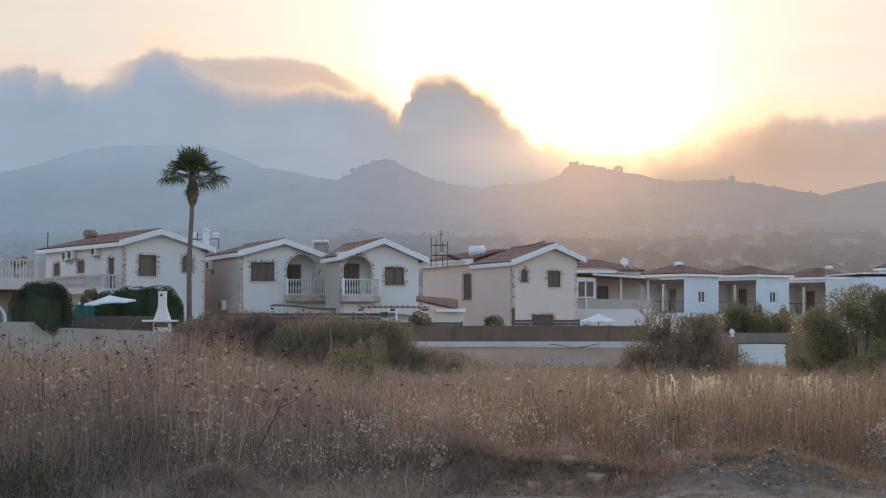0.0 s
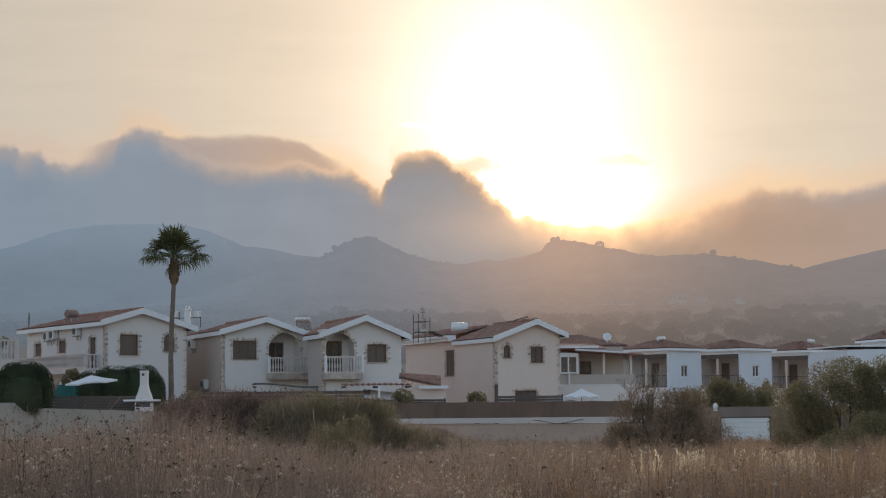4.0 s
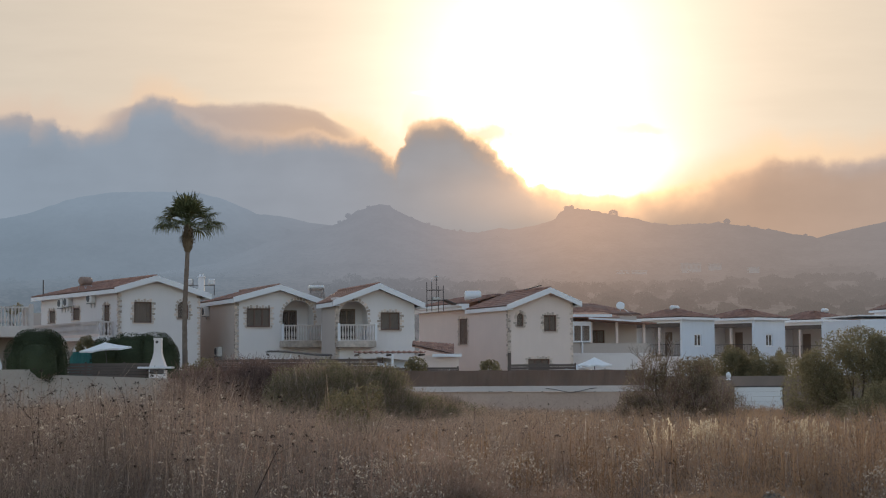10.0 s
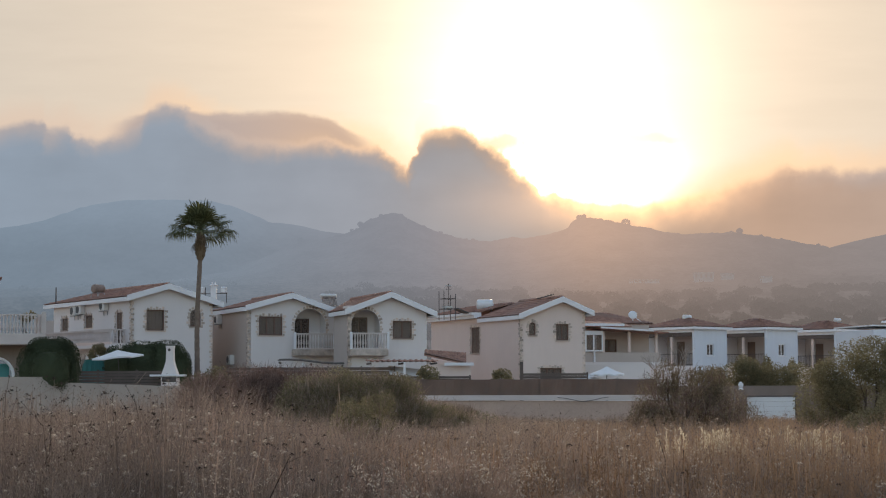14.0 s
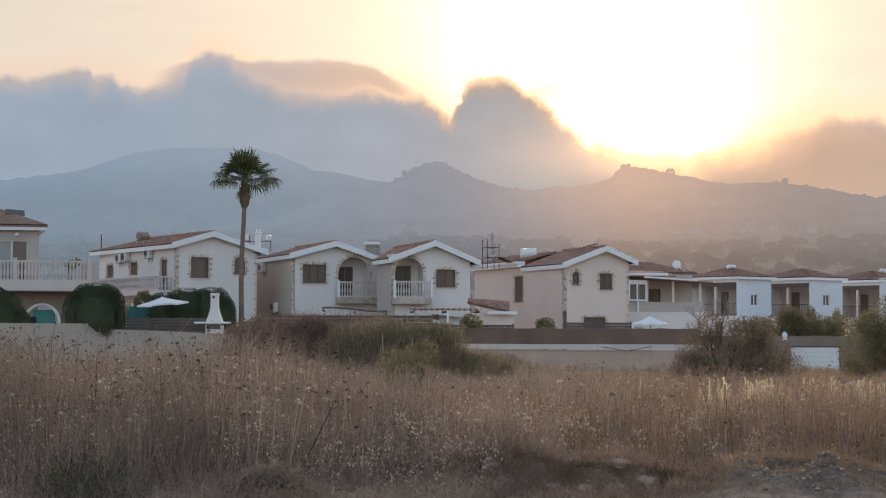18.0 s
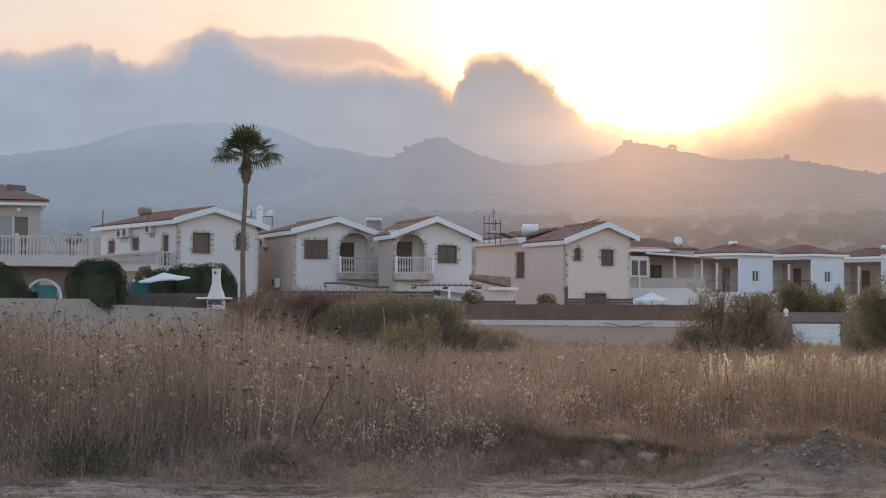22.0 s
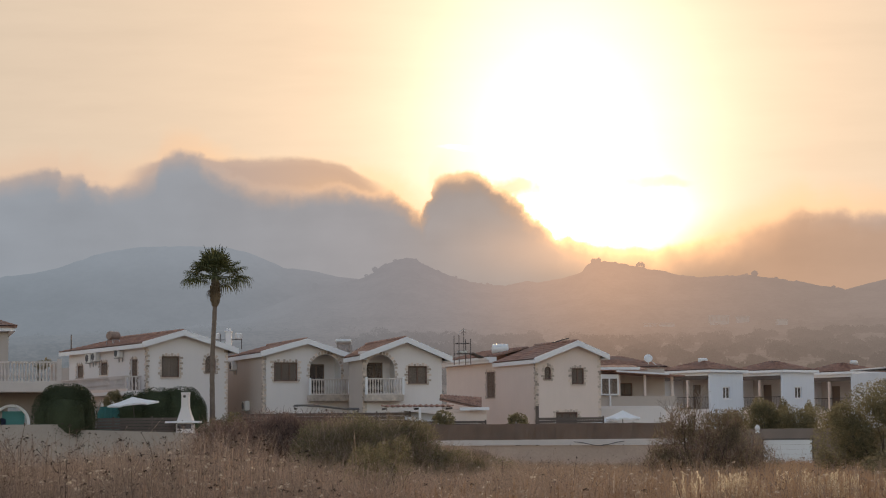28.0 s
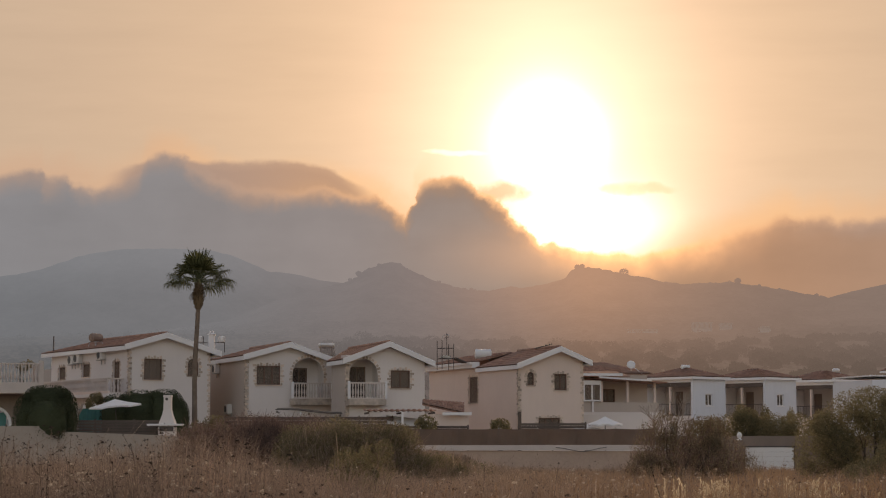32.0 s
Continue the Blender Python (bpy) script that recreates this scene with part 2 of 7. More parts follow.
def soil():
    n = Nodes("dry_soil")
    x, y, z = n.place()
    a, b = n.noise(6.0, 8.0, 0.65), n.noise(0.5, 4.0)
    ruts = n.math('ADD', n.math('MULTIPLY', n.noise(1.0, 6.0, 0.7, n.coords(0.8, 3.2, 1.0)), 0.65), n.math('MULTIPLY', n.noise(5.0, 5.0, 0.7, n.coords(0.6, 1.0, 1.0)), 0.35))
    field = n.mix(n.smooth(n.math('ADD', n.math('MULTIPLY', a, 0.6), n.math('MULTIPLY', n.noise(1.6, 4.0), 0.4)), 0.35, 0.65), (0.29, 0.205, 0.155), (0.56, 0.420, 0.325))
    spoil = n.mix(n.smooth(n.noise(9.0, 6.0, 0.7), 0.4, 0.66), (0.17, 0.145, 0.125), (0.37, 0.32, 0.275))
    far = n.math('ADD', n.math('POWER', n.math('DIVIDE', n.math('SUBTRACT', x, 3.5), 1.3), 2.0), n.math('POWER', n.math('DIVIDE', n.math('SUBTRACT', y, 19.3), 1.2), 2.0))
    field = n.mix(n.smooth(n.math('ADD', far, n.noise(1.7, 4.0)), 1.7, 1.0), field, spoil)
    clay = n.smooth(n.math('ADD', n.math('ABSOLUTE', n.math('SUBTRACT', y, 19.5)), n.math('MULTIPLY', n.noise(1.1, 4.0), 2.0)), 1.7, 1.0)
    field = n.mix(n.math('MULTIPLY', clay, n.smooth(x, 1.9, 1.0)), field, (0.40, 0.278, 0.210))
    lane = n.mix(n.smooth(ruts, 0.42, 0.54), (0.17, 0.120, 0.092), (0.60, 0.49, 0.40))
    lane = n.mix(n.smooth(a, 0.5, 0.75), lane, (0.36, 0.275, 0.21))
    bend = n.math('MULTIPLY', n.smooth(x, 1.2, 4.0), 2.8)            # the lane's edge swings round the heap
    on = n.smooth(n.math('ADD', n.math('ADD', n.math('SUBTRACT', y, n.math('MULTIPLY', x, 0.2)), bend), n.math('MULTIPLY', n.noise(1.3, 5.0, 0.65), 2.4)), 20.4, 19.5)
    grit = n.mix(n.smooth(n.noise(30.0, 4.0, 0.7), 0.35, 0.65), (0.20, 0.19, 0.19), (0.42, 0.41, 0.41))
    lane = n.mix(n.smooth(n.math('ADD', n.math('SUBTRACT', y, n.math('MULTIPLY', x, 0.09)), n.math('MULTIPLY', n.noise(1.0, 3.0), 0.8)), 15.42, 15.15), lane, grit)
    return n.done(n.mix(on, field, lane), 0.95, bump=n.math('ADD', n.math('ADD', a, n.noise(22.0, 5.0, 0.7)), ruts), strength=0.9, distance=0.07, spec=0.2)


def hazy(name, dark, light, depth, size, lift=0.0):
    """Far ground with smoky haze painted on: its own colour, and emission for the air's light, which grows with
    distance and towards the sun.
    """
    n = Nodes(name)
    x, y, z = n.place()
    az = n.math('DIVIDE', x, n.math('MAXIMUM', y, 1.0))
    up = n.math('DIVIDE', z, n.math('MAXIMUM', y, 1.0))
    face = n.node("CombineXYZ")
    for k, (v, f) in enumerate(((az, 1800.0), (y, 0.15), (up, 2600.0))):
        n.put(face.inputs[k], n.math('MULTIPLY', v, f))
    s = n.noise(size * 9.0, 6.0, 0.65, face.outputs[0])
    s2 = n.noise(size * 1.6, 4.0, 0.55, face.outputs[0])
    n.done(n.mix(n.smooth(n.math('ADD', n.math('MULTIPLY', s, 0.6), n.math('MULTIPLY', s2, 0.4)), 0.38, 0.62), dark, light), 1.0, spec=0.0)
    air = n.ramp(n.math('ADD', n.math('MULTIPLY', az, 1.6), 0.5), AIR_GLOW)
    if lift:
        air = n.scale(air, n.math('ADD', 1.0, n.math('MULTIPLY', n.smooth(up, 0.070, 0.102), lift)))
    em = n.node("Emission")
    # painted glow of the haze towards the sun
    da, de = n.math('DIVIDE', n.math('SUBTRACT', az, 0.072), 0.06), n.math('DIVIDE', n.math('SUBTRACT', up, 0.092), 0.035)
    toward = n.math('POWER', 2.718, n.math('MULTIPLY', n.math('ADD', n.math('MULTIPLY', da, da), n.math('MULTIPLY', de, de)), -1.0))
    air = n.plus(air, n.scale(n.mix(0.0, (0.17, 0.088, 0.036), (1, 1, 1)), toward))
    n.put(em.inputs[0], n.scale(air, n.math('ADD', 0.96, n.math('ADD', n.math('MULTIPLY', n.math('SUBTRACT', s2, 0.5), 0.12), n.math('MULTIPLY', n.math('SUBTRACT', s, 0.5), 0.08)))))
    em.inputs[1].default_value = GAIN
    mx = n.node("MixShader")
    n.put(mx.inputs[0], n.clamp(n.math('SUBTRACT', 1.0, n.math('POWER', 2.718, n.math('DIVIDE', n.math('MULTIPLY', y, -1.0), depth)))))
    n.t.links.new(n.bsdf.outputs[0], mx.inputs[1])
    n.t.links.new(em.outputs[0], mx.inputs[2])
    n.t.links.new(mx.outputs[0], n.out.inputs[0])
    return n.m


# colours of the painted haze light, from left to right
AIR_GLOW = [(0.0, (0.148, 0.190, 0.228)), (0.3, (0.165, 0.195, 0.226)), (0.48, (0.205, 0.200, 0.210)), (0.62, (0.285, 0.215, 0.180)), (0.8, (0.232, 0.190, 0.168)), (1.0, (0.205, 0.188, 0.182))]


SUN_A, SUN_E = 0.055, 0.159
SMOKE_LEFT = [(-0.33, 0.136), (-0.29, 0.141), (-0.255, 0.1386), (-0.2457, 0.1405), (-0.2333, 0.1435), (-0.224, 0.1431), (-0.2208, 0.1383), (-0.2084, 0.1410), (-0.2037, 0.1366), (-0.1929, 0.134), (-0.1774, 0.1370), (-0.1690, 0.1425), (-0.1655, 0.1508), (-0.1570, 0.1532),
              (-0.1464, 0.1510), (-0.1385, 0.1450), (-0.1247, 0.1385), (-0.1154, 0.1345), (-0.0937, 0.1325), (-0.069, 0.1338), (-0.0535, 0.1306), (-0.0381, 0.1289), (-0.0273, 0.121), (-0.0221, 0.1180)]
SMOKE_RIGHT = [(-0.0221, 0.1175), (-0.0195, 0.1256), (-0.0180, 0.1345), (-0.0120, 0.1400), (0.0080, 0.1400), (0.0155, 0.1360), (0.0215, 0.1300), (0.0295, 0.1245), (0.0345, 0.1185), (0.0410, 0.1132), (0.0470, 0.109), (0.0515, 0.104), (0.0590, 0.1014), (0.0725, 0.0988), (0.0848, 0.0988),
               (0.094, 0.0990), (0.1031, 0.0960), (0.1155, 0.0997), (0.1309, 0.1026), (0.1463, 0.105), (0.1587, 0.1101), (0.1773, 0.1177), (0.1835, 0.1192), (0.1926, 0.116), (0.2049, 0.1181), (0.2141, 0.1158), (0.2288, 0.1163), (0.26, 0.121), (0.33, 0.118)]
STREAM_TOP = [(-0.20, 0.138), (-0.165, 0.149), (-0.1527, 0.1512), (-0.1371, 0.1484), (-0.1154, 0.1480), (-0.0844, 0.1486), (-0.0689, 0.1455), (-0.0566, 0.1384), (-0.0442, 0.1330), (-0.03, 0.128)]
SMOKE_TINT = [(0.0, (0.205, 0.248, 0.290)), (0.25, (0.222, 0.250, 0.280)), (0.42, (0.250, 0.255, 0.268)), (0.55, (0.295, 0.262, 0.238)), (0.64, (0.345, 0.258, 0.190)), (0.77, (0.405, 0.272, 0.188)), (1.0, (0.345, 0.268, 0.218))]


def smoky_sky():
    """The evening sky ahead: a bank of smoke below, the sun's glow through it, an orange sky above."""
    n = Nodes("smoky_evening_sky", wn)
    tc = n.node("TexCoord")
    sep = n.node("SeparateXYZ")
    n.put(sep.inputs[0], tc.outputs["Generated"])
    x, y, z = sep.outputs
    ahead = n.math('MAXIMUM', y, 0.05)
    a = n.math('DIVIDE', x, ahead)           # slopes to the right and up
    e = n.math('DIVIDE', z, ahead)

    def at(sx, sz, shift=0.0):
        c = n.node("CombineXYZ")
        n.put(c.inputs[0], n.math('MULTIPLY', a, sx))
        n.put(c.inputs[1], shift)
        n.put(c.inputs[2], n.math('MULTIPLY', e, sz))
        return c.outputs[0]

    def swing(v, size):
        return n.math('MULTIPLY', n.math('SUBTRACT', v, 0.5), size)

    def line(pos, pts):
        """Height of an outline drawn through a few points."""
        return n.math('MULTIPLY', n.ramp(n.math('ADD', n.math('MULTIPLY', pos, 1.5), 0.5), [(p * 1.5 + 0.5, q / 0.2) for p, q in pts]), 0.2)

    def bell(v, width):
        q = n.math('DIVIDE', v, width)
        return n.math('POWER', 2.718, n.math('MULTIPLY', n.math('MULTIPLY', q, q), -1.0))

    big = n.noise(11.0, 3.0, 0.5, at(1, 1.6))
    lobes = n.noise(38.0, 3.0, 0.5, at(1, 1, 4.0))
    lobes2 = n.noise(38.0, 3.0, 0.5, at(1, 1, 9.0))
    puff = n.noise(110.0, 4.0, 0.55, at(1, 1, 2.0))
    streak = n.noise(14.0, 5.0, 0.6, at(0.6, 4.5))
    drift = n.noise(30.0, 4.0, 0.55, at(0.45, 1.8, 6.0))
    # the bank's outline, pushed about by its billows
    aw = n.math('ADD', a, n.math('ADD', swing(lobes, 0.010), swing(puff, 0.009)))
    ew = n.math('ADD', e, n.math('ADD', swing(lobes2, 0.008), swing(puff, 0.007)))
    right_of = n.math('GREATER_THAN', aw, -0.0221)
    top = n.math('ADD', n.math('MULTIPLY', line(aw, SMOKE_LEFT), n.math('SUBTRACT', 1.0, right_of)), n.math('MULTIPLY', line(aw, SMOKE_RIGHT), right_of))
    gap = n.math('SUBTRACT', top, ew)                      # above zero inside the smoke
    soft = n.math('ADD', 0.0016, n.math('MULTIPLY', n.math('ADD', n.smooth(a, -0.02, -0.16), n.smooth(a, 0.10, 0.17)), 0.0012))
    inside = n.smooth(n.math('DIVIDE', gap, soft), -1.0, 1.3)
    # glow: round the sun, drawn out upwards, and in the gap above the hills
    da = n.math('SUBTRACT', a, SUN_A)
    de = n.math('SUBTRACT', e, SUN_E)
    tall = n.math('SUBTRACT', 1.0, n.math('MULTIPLY', n.smooth(de, 0.0, 0.08), 0.35))
    r = n.math('SQRT', n.math('ADD', n.math('MULTIPLY', da, da), n.math('MULTIPLY', n.math('MULTIPLY', de, de), tall)))
    q = n.math('DIVIDE', r, 0.074)
    disc = n.math('POWER', 2.718, n.math('MULTIPLY', n.math('POWER', q, 2.2), -1.0))
    core = bell(r, 0.0205)
    lower = n.math('MULTIPLY', bell(n.math('SUBTRACT', a, 0.078), 0.036), bell(n.math('SUBTRACT', e, 0.112), 0.020))
    halo = n.math('POWER', 2.718, n.math('MULTIPLY', r, -1 / 0.085))
    wide = n.math('POWER', 2.718, n.math('MULTIPLY', r, -1 / 0.22))
    sky = n.mix(wide, (0.525, 0.485, 0.415), (0.97, 0.715, 0.455))
    sky = n.scale(sky, n.math('ADD', 0.80, n.math('ADD', swing(streak, 0.13), swing(drift, 0.05))))
    sky = n.plus(sky, n.scale(n.mix(0.0, (1.0, 0.80, 0.56), (1, 1, 1)), n.math('MULTIPLY', halo, 0.44)))
    sky = n.plus(sky, n.scale(n.mix(0.0, (0.46, 0.44, 0.40), (1, 1, 1)), disc))
    sky = n.plus(sky, n.scale(n.mix(0.0, (1.0, 0.94, 0.84), (1, 1, 1)), n.math('ADD', n.math('MULTIPLY', core, 4.0), n.math('MULTIPLY', lower, 1.5))))

    def wisp_at(ca, ce, wa, we):
        """A small streak of smoke, drawn out sideways."""
        p = n.math('DIVIDE', n.math('SUBTRACT', a, ca), wa)
        v = n.math('DIVIDE', n.math('ADD', n.math('SUBTRACT', e, ce), swing(lobes, 0.010)), we)
        d = n.math('ADD', n.math('MULTIPLY', p, p), n.math('MULTIPLY', v, v))
        return n.smooth(n.math('ADD', d, swing(puff, 1.6)), 1.4, 0.1)

    sky = n.mix(n.math('MULTIPLY', wisp_at(0.027, 0.1315, 0.020, 0.0062), 0.75), sky, (0.74, 0.52, 0.30))
    sky = n.mix(n.math('MULTIPLY', wisp_at(0.102, 0.1335, 0.022, 0.0034), 0.6), sky, (0.95, 0.72, 0.43))
    sky = n.plus(sky, n.scale(n.mix(0.0, (1.0, 0.86, 0.62), (1, 1, 1)), n.math('MULTIPLY', wisp_at(0.004, 0.1528, 0.017, 0.0019), 0.5)))
    # warm light close above the bank, and small lit rags of smoke
    near = n.math('MULTIPLY', n.smooth(gap, -0.020, 0.001), n.smooth(r, 0.05, 0.11))
    sky = n.mix(n.math('MULTIPLY', near, 0.65), sky, n.mix(n.smooth(r, 0.28, 0.10), (0.56, 0.41, 0.30), (0.90, 0.56, 0.28)))
    # a thin dark streamer drawn out from the hump of the bank, lit from below
    wave = n.math('ADD', swing(drift, 0.009), swing(puff, 0.003))
    below = n.math('SUBTRACT', n.math('ADD', line(n.math('ADD', a, swing(lobes, 0.012)), STREAM_TOP), wave), e)
    stretch = n.math('MULTIPLY', n.smooth(a, -0.19, -0.165), n.smooth(a, -0.032, -0.062))
    thick = n.math('ADD', 0.0055, n.math('MULTIPLY', n.smooth(a, -0.06, -0.10), 0.006))
    veil = n.math('MULTIPLY', n.smooth(below, -0.0015, 0.0022), n.smooth(n.math('DIVIDE', below, thick), 2.4, 0.8))
    veil = n.math('MULTIPLY', veil, stretch)
    lit = n.math('MULTIPLY', n.math('MULTIPLY', n.smooth(below, 0.001, 0.006), stretch), 0.92)
    sky = n.mix(lit, sky, n.mix(n.smooth(a, -0.14, -0.06), (0.375, 0.295, 0.248), (0.50, 0.340, 0.222)))
    sky = n.mix(n.math('MULTIPLY', veil, 0.88), sky, n.mix(n.smooth(a, -0.15, -0.05), (0.355, 0.290, 0.255), (0.47, 0.330, 0.235)))
    # the smoke itself: backlit and brown where it is thin, grey-blue and hazy lower down
    tint = n.ramp(n.math('ADD', n.math('MULTIPLY', a, 1.6), 0.5), SMOKE_TINT)
    deep = n.math('ADD', gap, n.math('ADD', swing(big, 0.020), swing(lobes2, 0.012)))
    tint = n.scale(tint, n.math('ADD', 0.97, n.math('ADD', swing(big, 0.18), n.math('ADD', swing(drift, 0.16), swing(lobes, 0.12)))))
    fringe = n.mix(n.smooth(r, 0.21, 0.08), (0.335, 0.285, 0.258), (0.50, 0.325, 0.200))
    tint = n.mix(n.math('MULTIPLY', n.smooth(deep, 0.014, 0.001), 0.75), tint, fringe)
    shut = n.math('MULTIPLY', bell(n.math('SUBTRACT', a, 0.008), 0.035), n.smooth(deep, 0.022, 0.004))
    tint = n.mix(n.math('MULTIPLY', shut, 0.55), tint, (0.25, 0.20, 0.165))           # the dense crest before the sun
    rim = n.math('MULTIPLY', n.smooth(gap, 0.0075, -0.001), n.math('POWER', 2.718, n.math('MULTIPLY', r, -1 / 0.065)))
    tint = n.plus(tint, n.scale(n.mix(0.0, (1.0, 0.56, 0.22), (1, 1, 1)), n.math('MULTIPLY', rim, 1.5)))
    flame = n.math('MULTIPLY', bell(n.math('SUBTRACT', a, 0.105), 0.055), n.math('MULTIPLY', n.smooth(gap, 0.022, 0.001), n.math('ADD', 0.55, swing(lobes2, 1.6))))
    tint = n.plus(tint, n.scale(n.mix(0.0, (1.0, 0.50, 0.19), (1, 1, 1)), n.math('MULTIPLY', flame, 0.62)))
    low = n.math('MULTIPLY', bell(n.math('SUBTRACT', a, 0.075), 0.055), bell(n.math('SUBTRACT', e, 0.098), 0.016))
    tint = n.plus(tint, n.scale(n.mix(0.0, (1.0, 0.55, 0.25), (1, 1, 1)), n.math('MULTIPLY', low, 0.34)))
    front = n.scale(n.mix(inside, sky, tint), GAIN)
    dust = n.node("VectorMath", operation='MULTIPLY')      # smoke in the air all round
    n.put(dust.inputs[0], sky_tex.outputs[0])
    dust.inputs[1].default_value = (1.17, 1.0, 0.925)
    back = n.scale(dust.outputs[0], SKY_STRENGTH)
    n.put(wn.nodes["Background"].inputs[0], n.mix(n.smooth(y, 0.25, 0.55), back, front))


smoky_sky()


# ---- building blocks ----
def mesh_of(name, bm, material):
    me = bpy.data.meshes.new(name)
    bmesh.ops.recalc_face_normals(bm, faces=bm.faces)
    bm.to_mesh(me)
    bm.free()
    me.materials.append(material)
    return me


def part(name, bm, material, parent=None, label=""):
    """One mesh object, under a thing or a part."""
    me = bm if isinstance(bm, bpy.types.Mesh) else mesh_of(name, bm, material)
    ob = new(name, me)
    ob.parent = parent
    return tagged(ob, label)


def thing(name, m, label, category, group="", kind=""):
    ob = new(name)
    ob.matrix_world = m
    ob.empty_display_size = 0.3
    return tagged(ob, label, category, group, kind)


def box(bm, x0, x1, y0, y1, z0, z1, m=None):
    vs = [bm.verts.new(Vector((x, y, z)) if m is None else m @ Vector((x, y, z))) for z in (z0, z1) for x, y in ((x0, y0), (x1, y0), (x1, y1), (x0, y1))]
    for f in ((0, 1, 2, 3), (4, 5, 6, 7), (0, 1, 5, 4), (1, 2, 6, 5), (2, 3, 7, 6), (3, 0, 4, 7)):
        bm.faces.new([vs[i] for i in f])
    return vs


def boxes(*rows):
    bm = bmesh.new()
    for r in rows:
        box(bm, *r)
    return bm


def soft_box(x0, x1, y0, y1, z0, z1, r=0.02):
    bm = boxes((x0, x1, y0, y1, z0, z1))
    bmesh.ops.bevel(bm, geom=list(bm.edges), offset=r, segments=2, affect='EDGES')
    return bm


def prism(bm, ring, way):
    """A flat ring of points, pushed along way."""
    a = [bm.verts.new(p) for p in ring]
    b = [bm.verts.new(Vector(p) + Vector(way)) for p in ring]
    bm.faces.new(a)
    bm.faces.new(b[::-1])
    for i in range(len(a)):
        j = (i + 1) % len(a)
        bm.faces.new((a[i], a[j], b[j], b[i]))


def tube(bm, a, b, r0, r1=None, n=8, caps=True):
    a, b = Vector(a), Vector(b)
    r1 = r0 if r1 is None else r1
    q = (b - a).to_track_quat('Z', 'Y')
    rings = [[bm.verts.new(p + q @ Vector((r * math.cos(t * math.tau / n), r * math.sin(t * math.tau / n), 0))) for t in range(n)] for p, r in ((a, r0), (b, r1))]
    for i in range(n):
        j = (i + 1) % n
        bm.faces.new((rings[0][i], rings[0][j], rings[1][j], rings[1][i]))
    if caps:
        bm.faces.new(rings[0][::-1])
        bm.faces.new(rings[1])


def lathe(bm, rings, n=12, centre=(0, 0)):
    """rings: radius, height."""
    cx, cy = centre
    loops = [[bm.verts.new((cx + r * math.cos(t * math.tau / n), cy + r * math.sin(t * math.tau / n), z)) for t in range(n)] for r, z in rings]
    for lo, hi in zip(loops, loops[1:]):
        for i in range(n):
            j = (i + 1) % n
            bm.faces.new((lo[i], lo[j], hi[j], hi[i]))
    bm.faces.new(loops[0][::-1])
    bm.faces.new(loops[-1])


def wall_mesh(top, base, openings, thick, swap=False, at=0.0):
    """A wall along x (or along y, if swap) that starts at depth `at`. top: (x, z) corners of its upper edge. openings: x0, x1, z0, z1, arched."""
    xs = {x for x, _ in top}
    for x0, x1, z0, z1, arched in openings:
        xs |= {x0, x1}
        if arched:
            xs |= {x0 + (x1 - x0) * (0.5 - 0.5 * math.cos(math.pi * k / 14)) for k in range(15)}
    xs = sorted(xs)
    tx, tz = [p[0] for p in top], [p[1] for p in top]

    def head(o, x):
        x0, x1, z0, z1, arched = o
        if not arched:
            return z1
        r = (x1 - x0) / 2
        return z1 - r + math.sqrt(max(0.0, r * r - (x - x0 - r) ** 2))
    bm = bmesh.new()
    for a, b in zip(xs, xs[1:]):
        if b - a < 1e-4:
            continue
        mid = (a + b) / 2
        la = lb = base
        spans = []
        for o in sorted((o for o in openings if o[0] < mid < o[1]), key=lambda o: o[2]):
            spans.append((la, lb, o[2], o[2]))
            la, lb = head(o, a), head(o, b)
        spans.append((la, lb, float(np.interp(a, tx, tz)), float(np.interp(b, tx, tz))))
        for pa, pb, qa, qb in spans:
            ring = [(a, at, pa), (b, at, pb), (b, at, qb), (a, at, qa)]
            if swap:
                prism(bm, [(y, x, z) for x, y, z in ring], (thick, 0, 0))
            else:
                prism(bm, ring, (0, thick, 0))
    bmesh.ops.remove_doubles(bm, verts=bm.verts, dist=1e-4)
    return bm


def turned(swap):
    return Matrix(((0, 1, 0, 0), (1, 0, 0, 0), (0, 0, 1, 0), (0, 0, 0, 1))) if swap else Matrix.Identity(4)


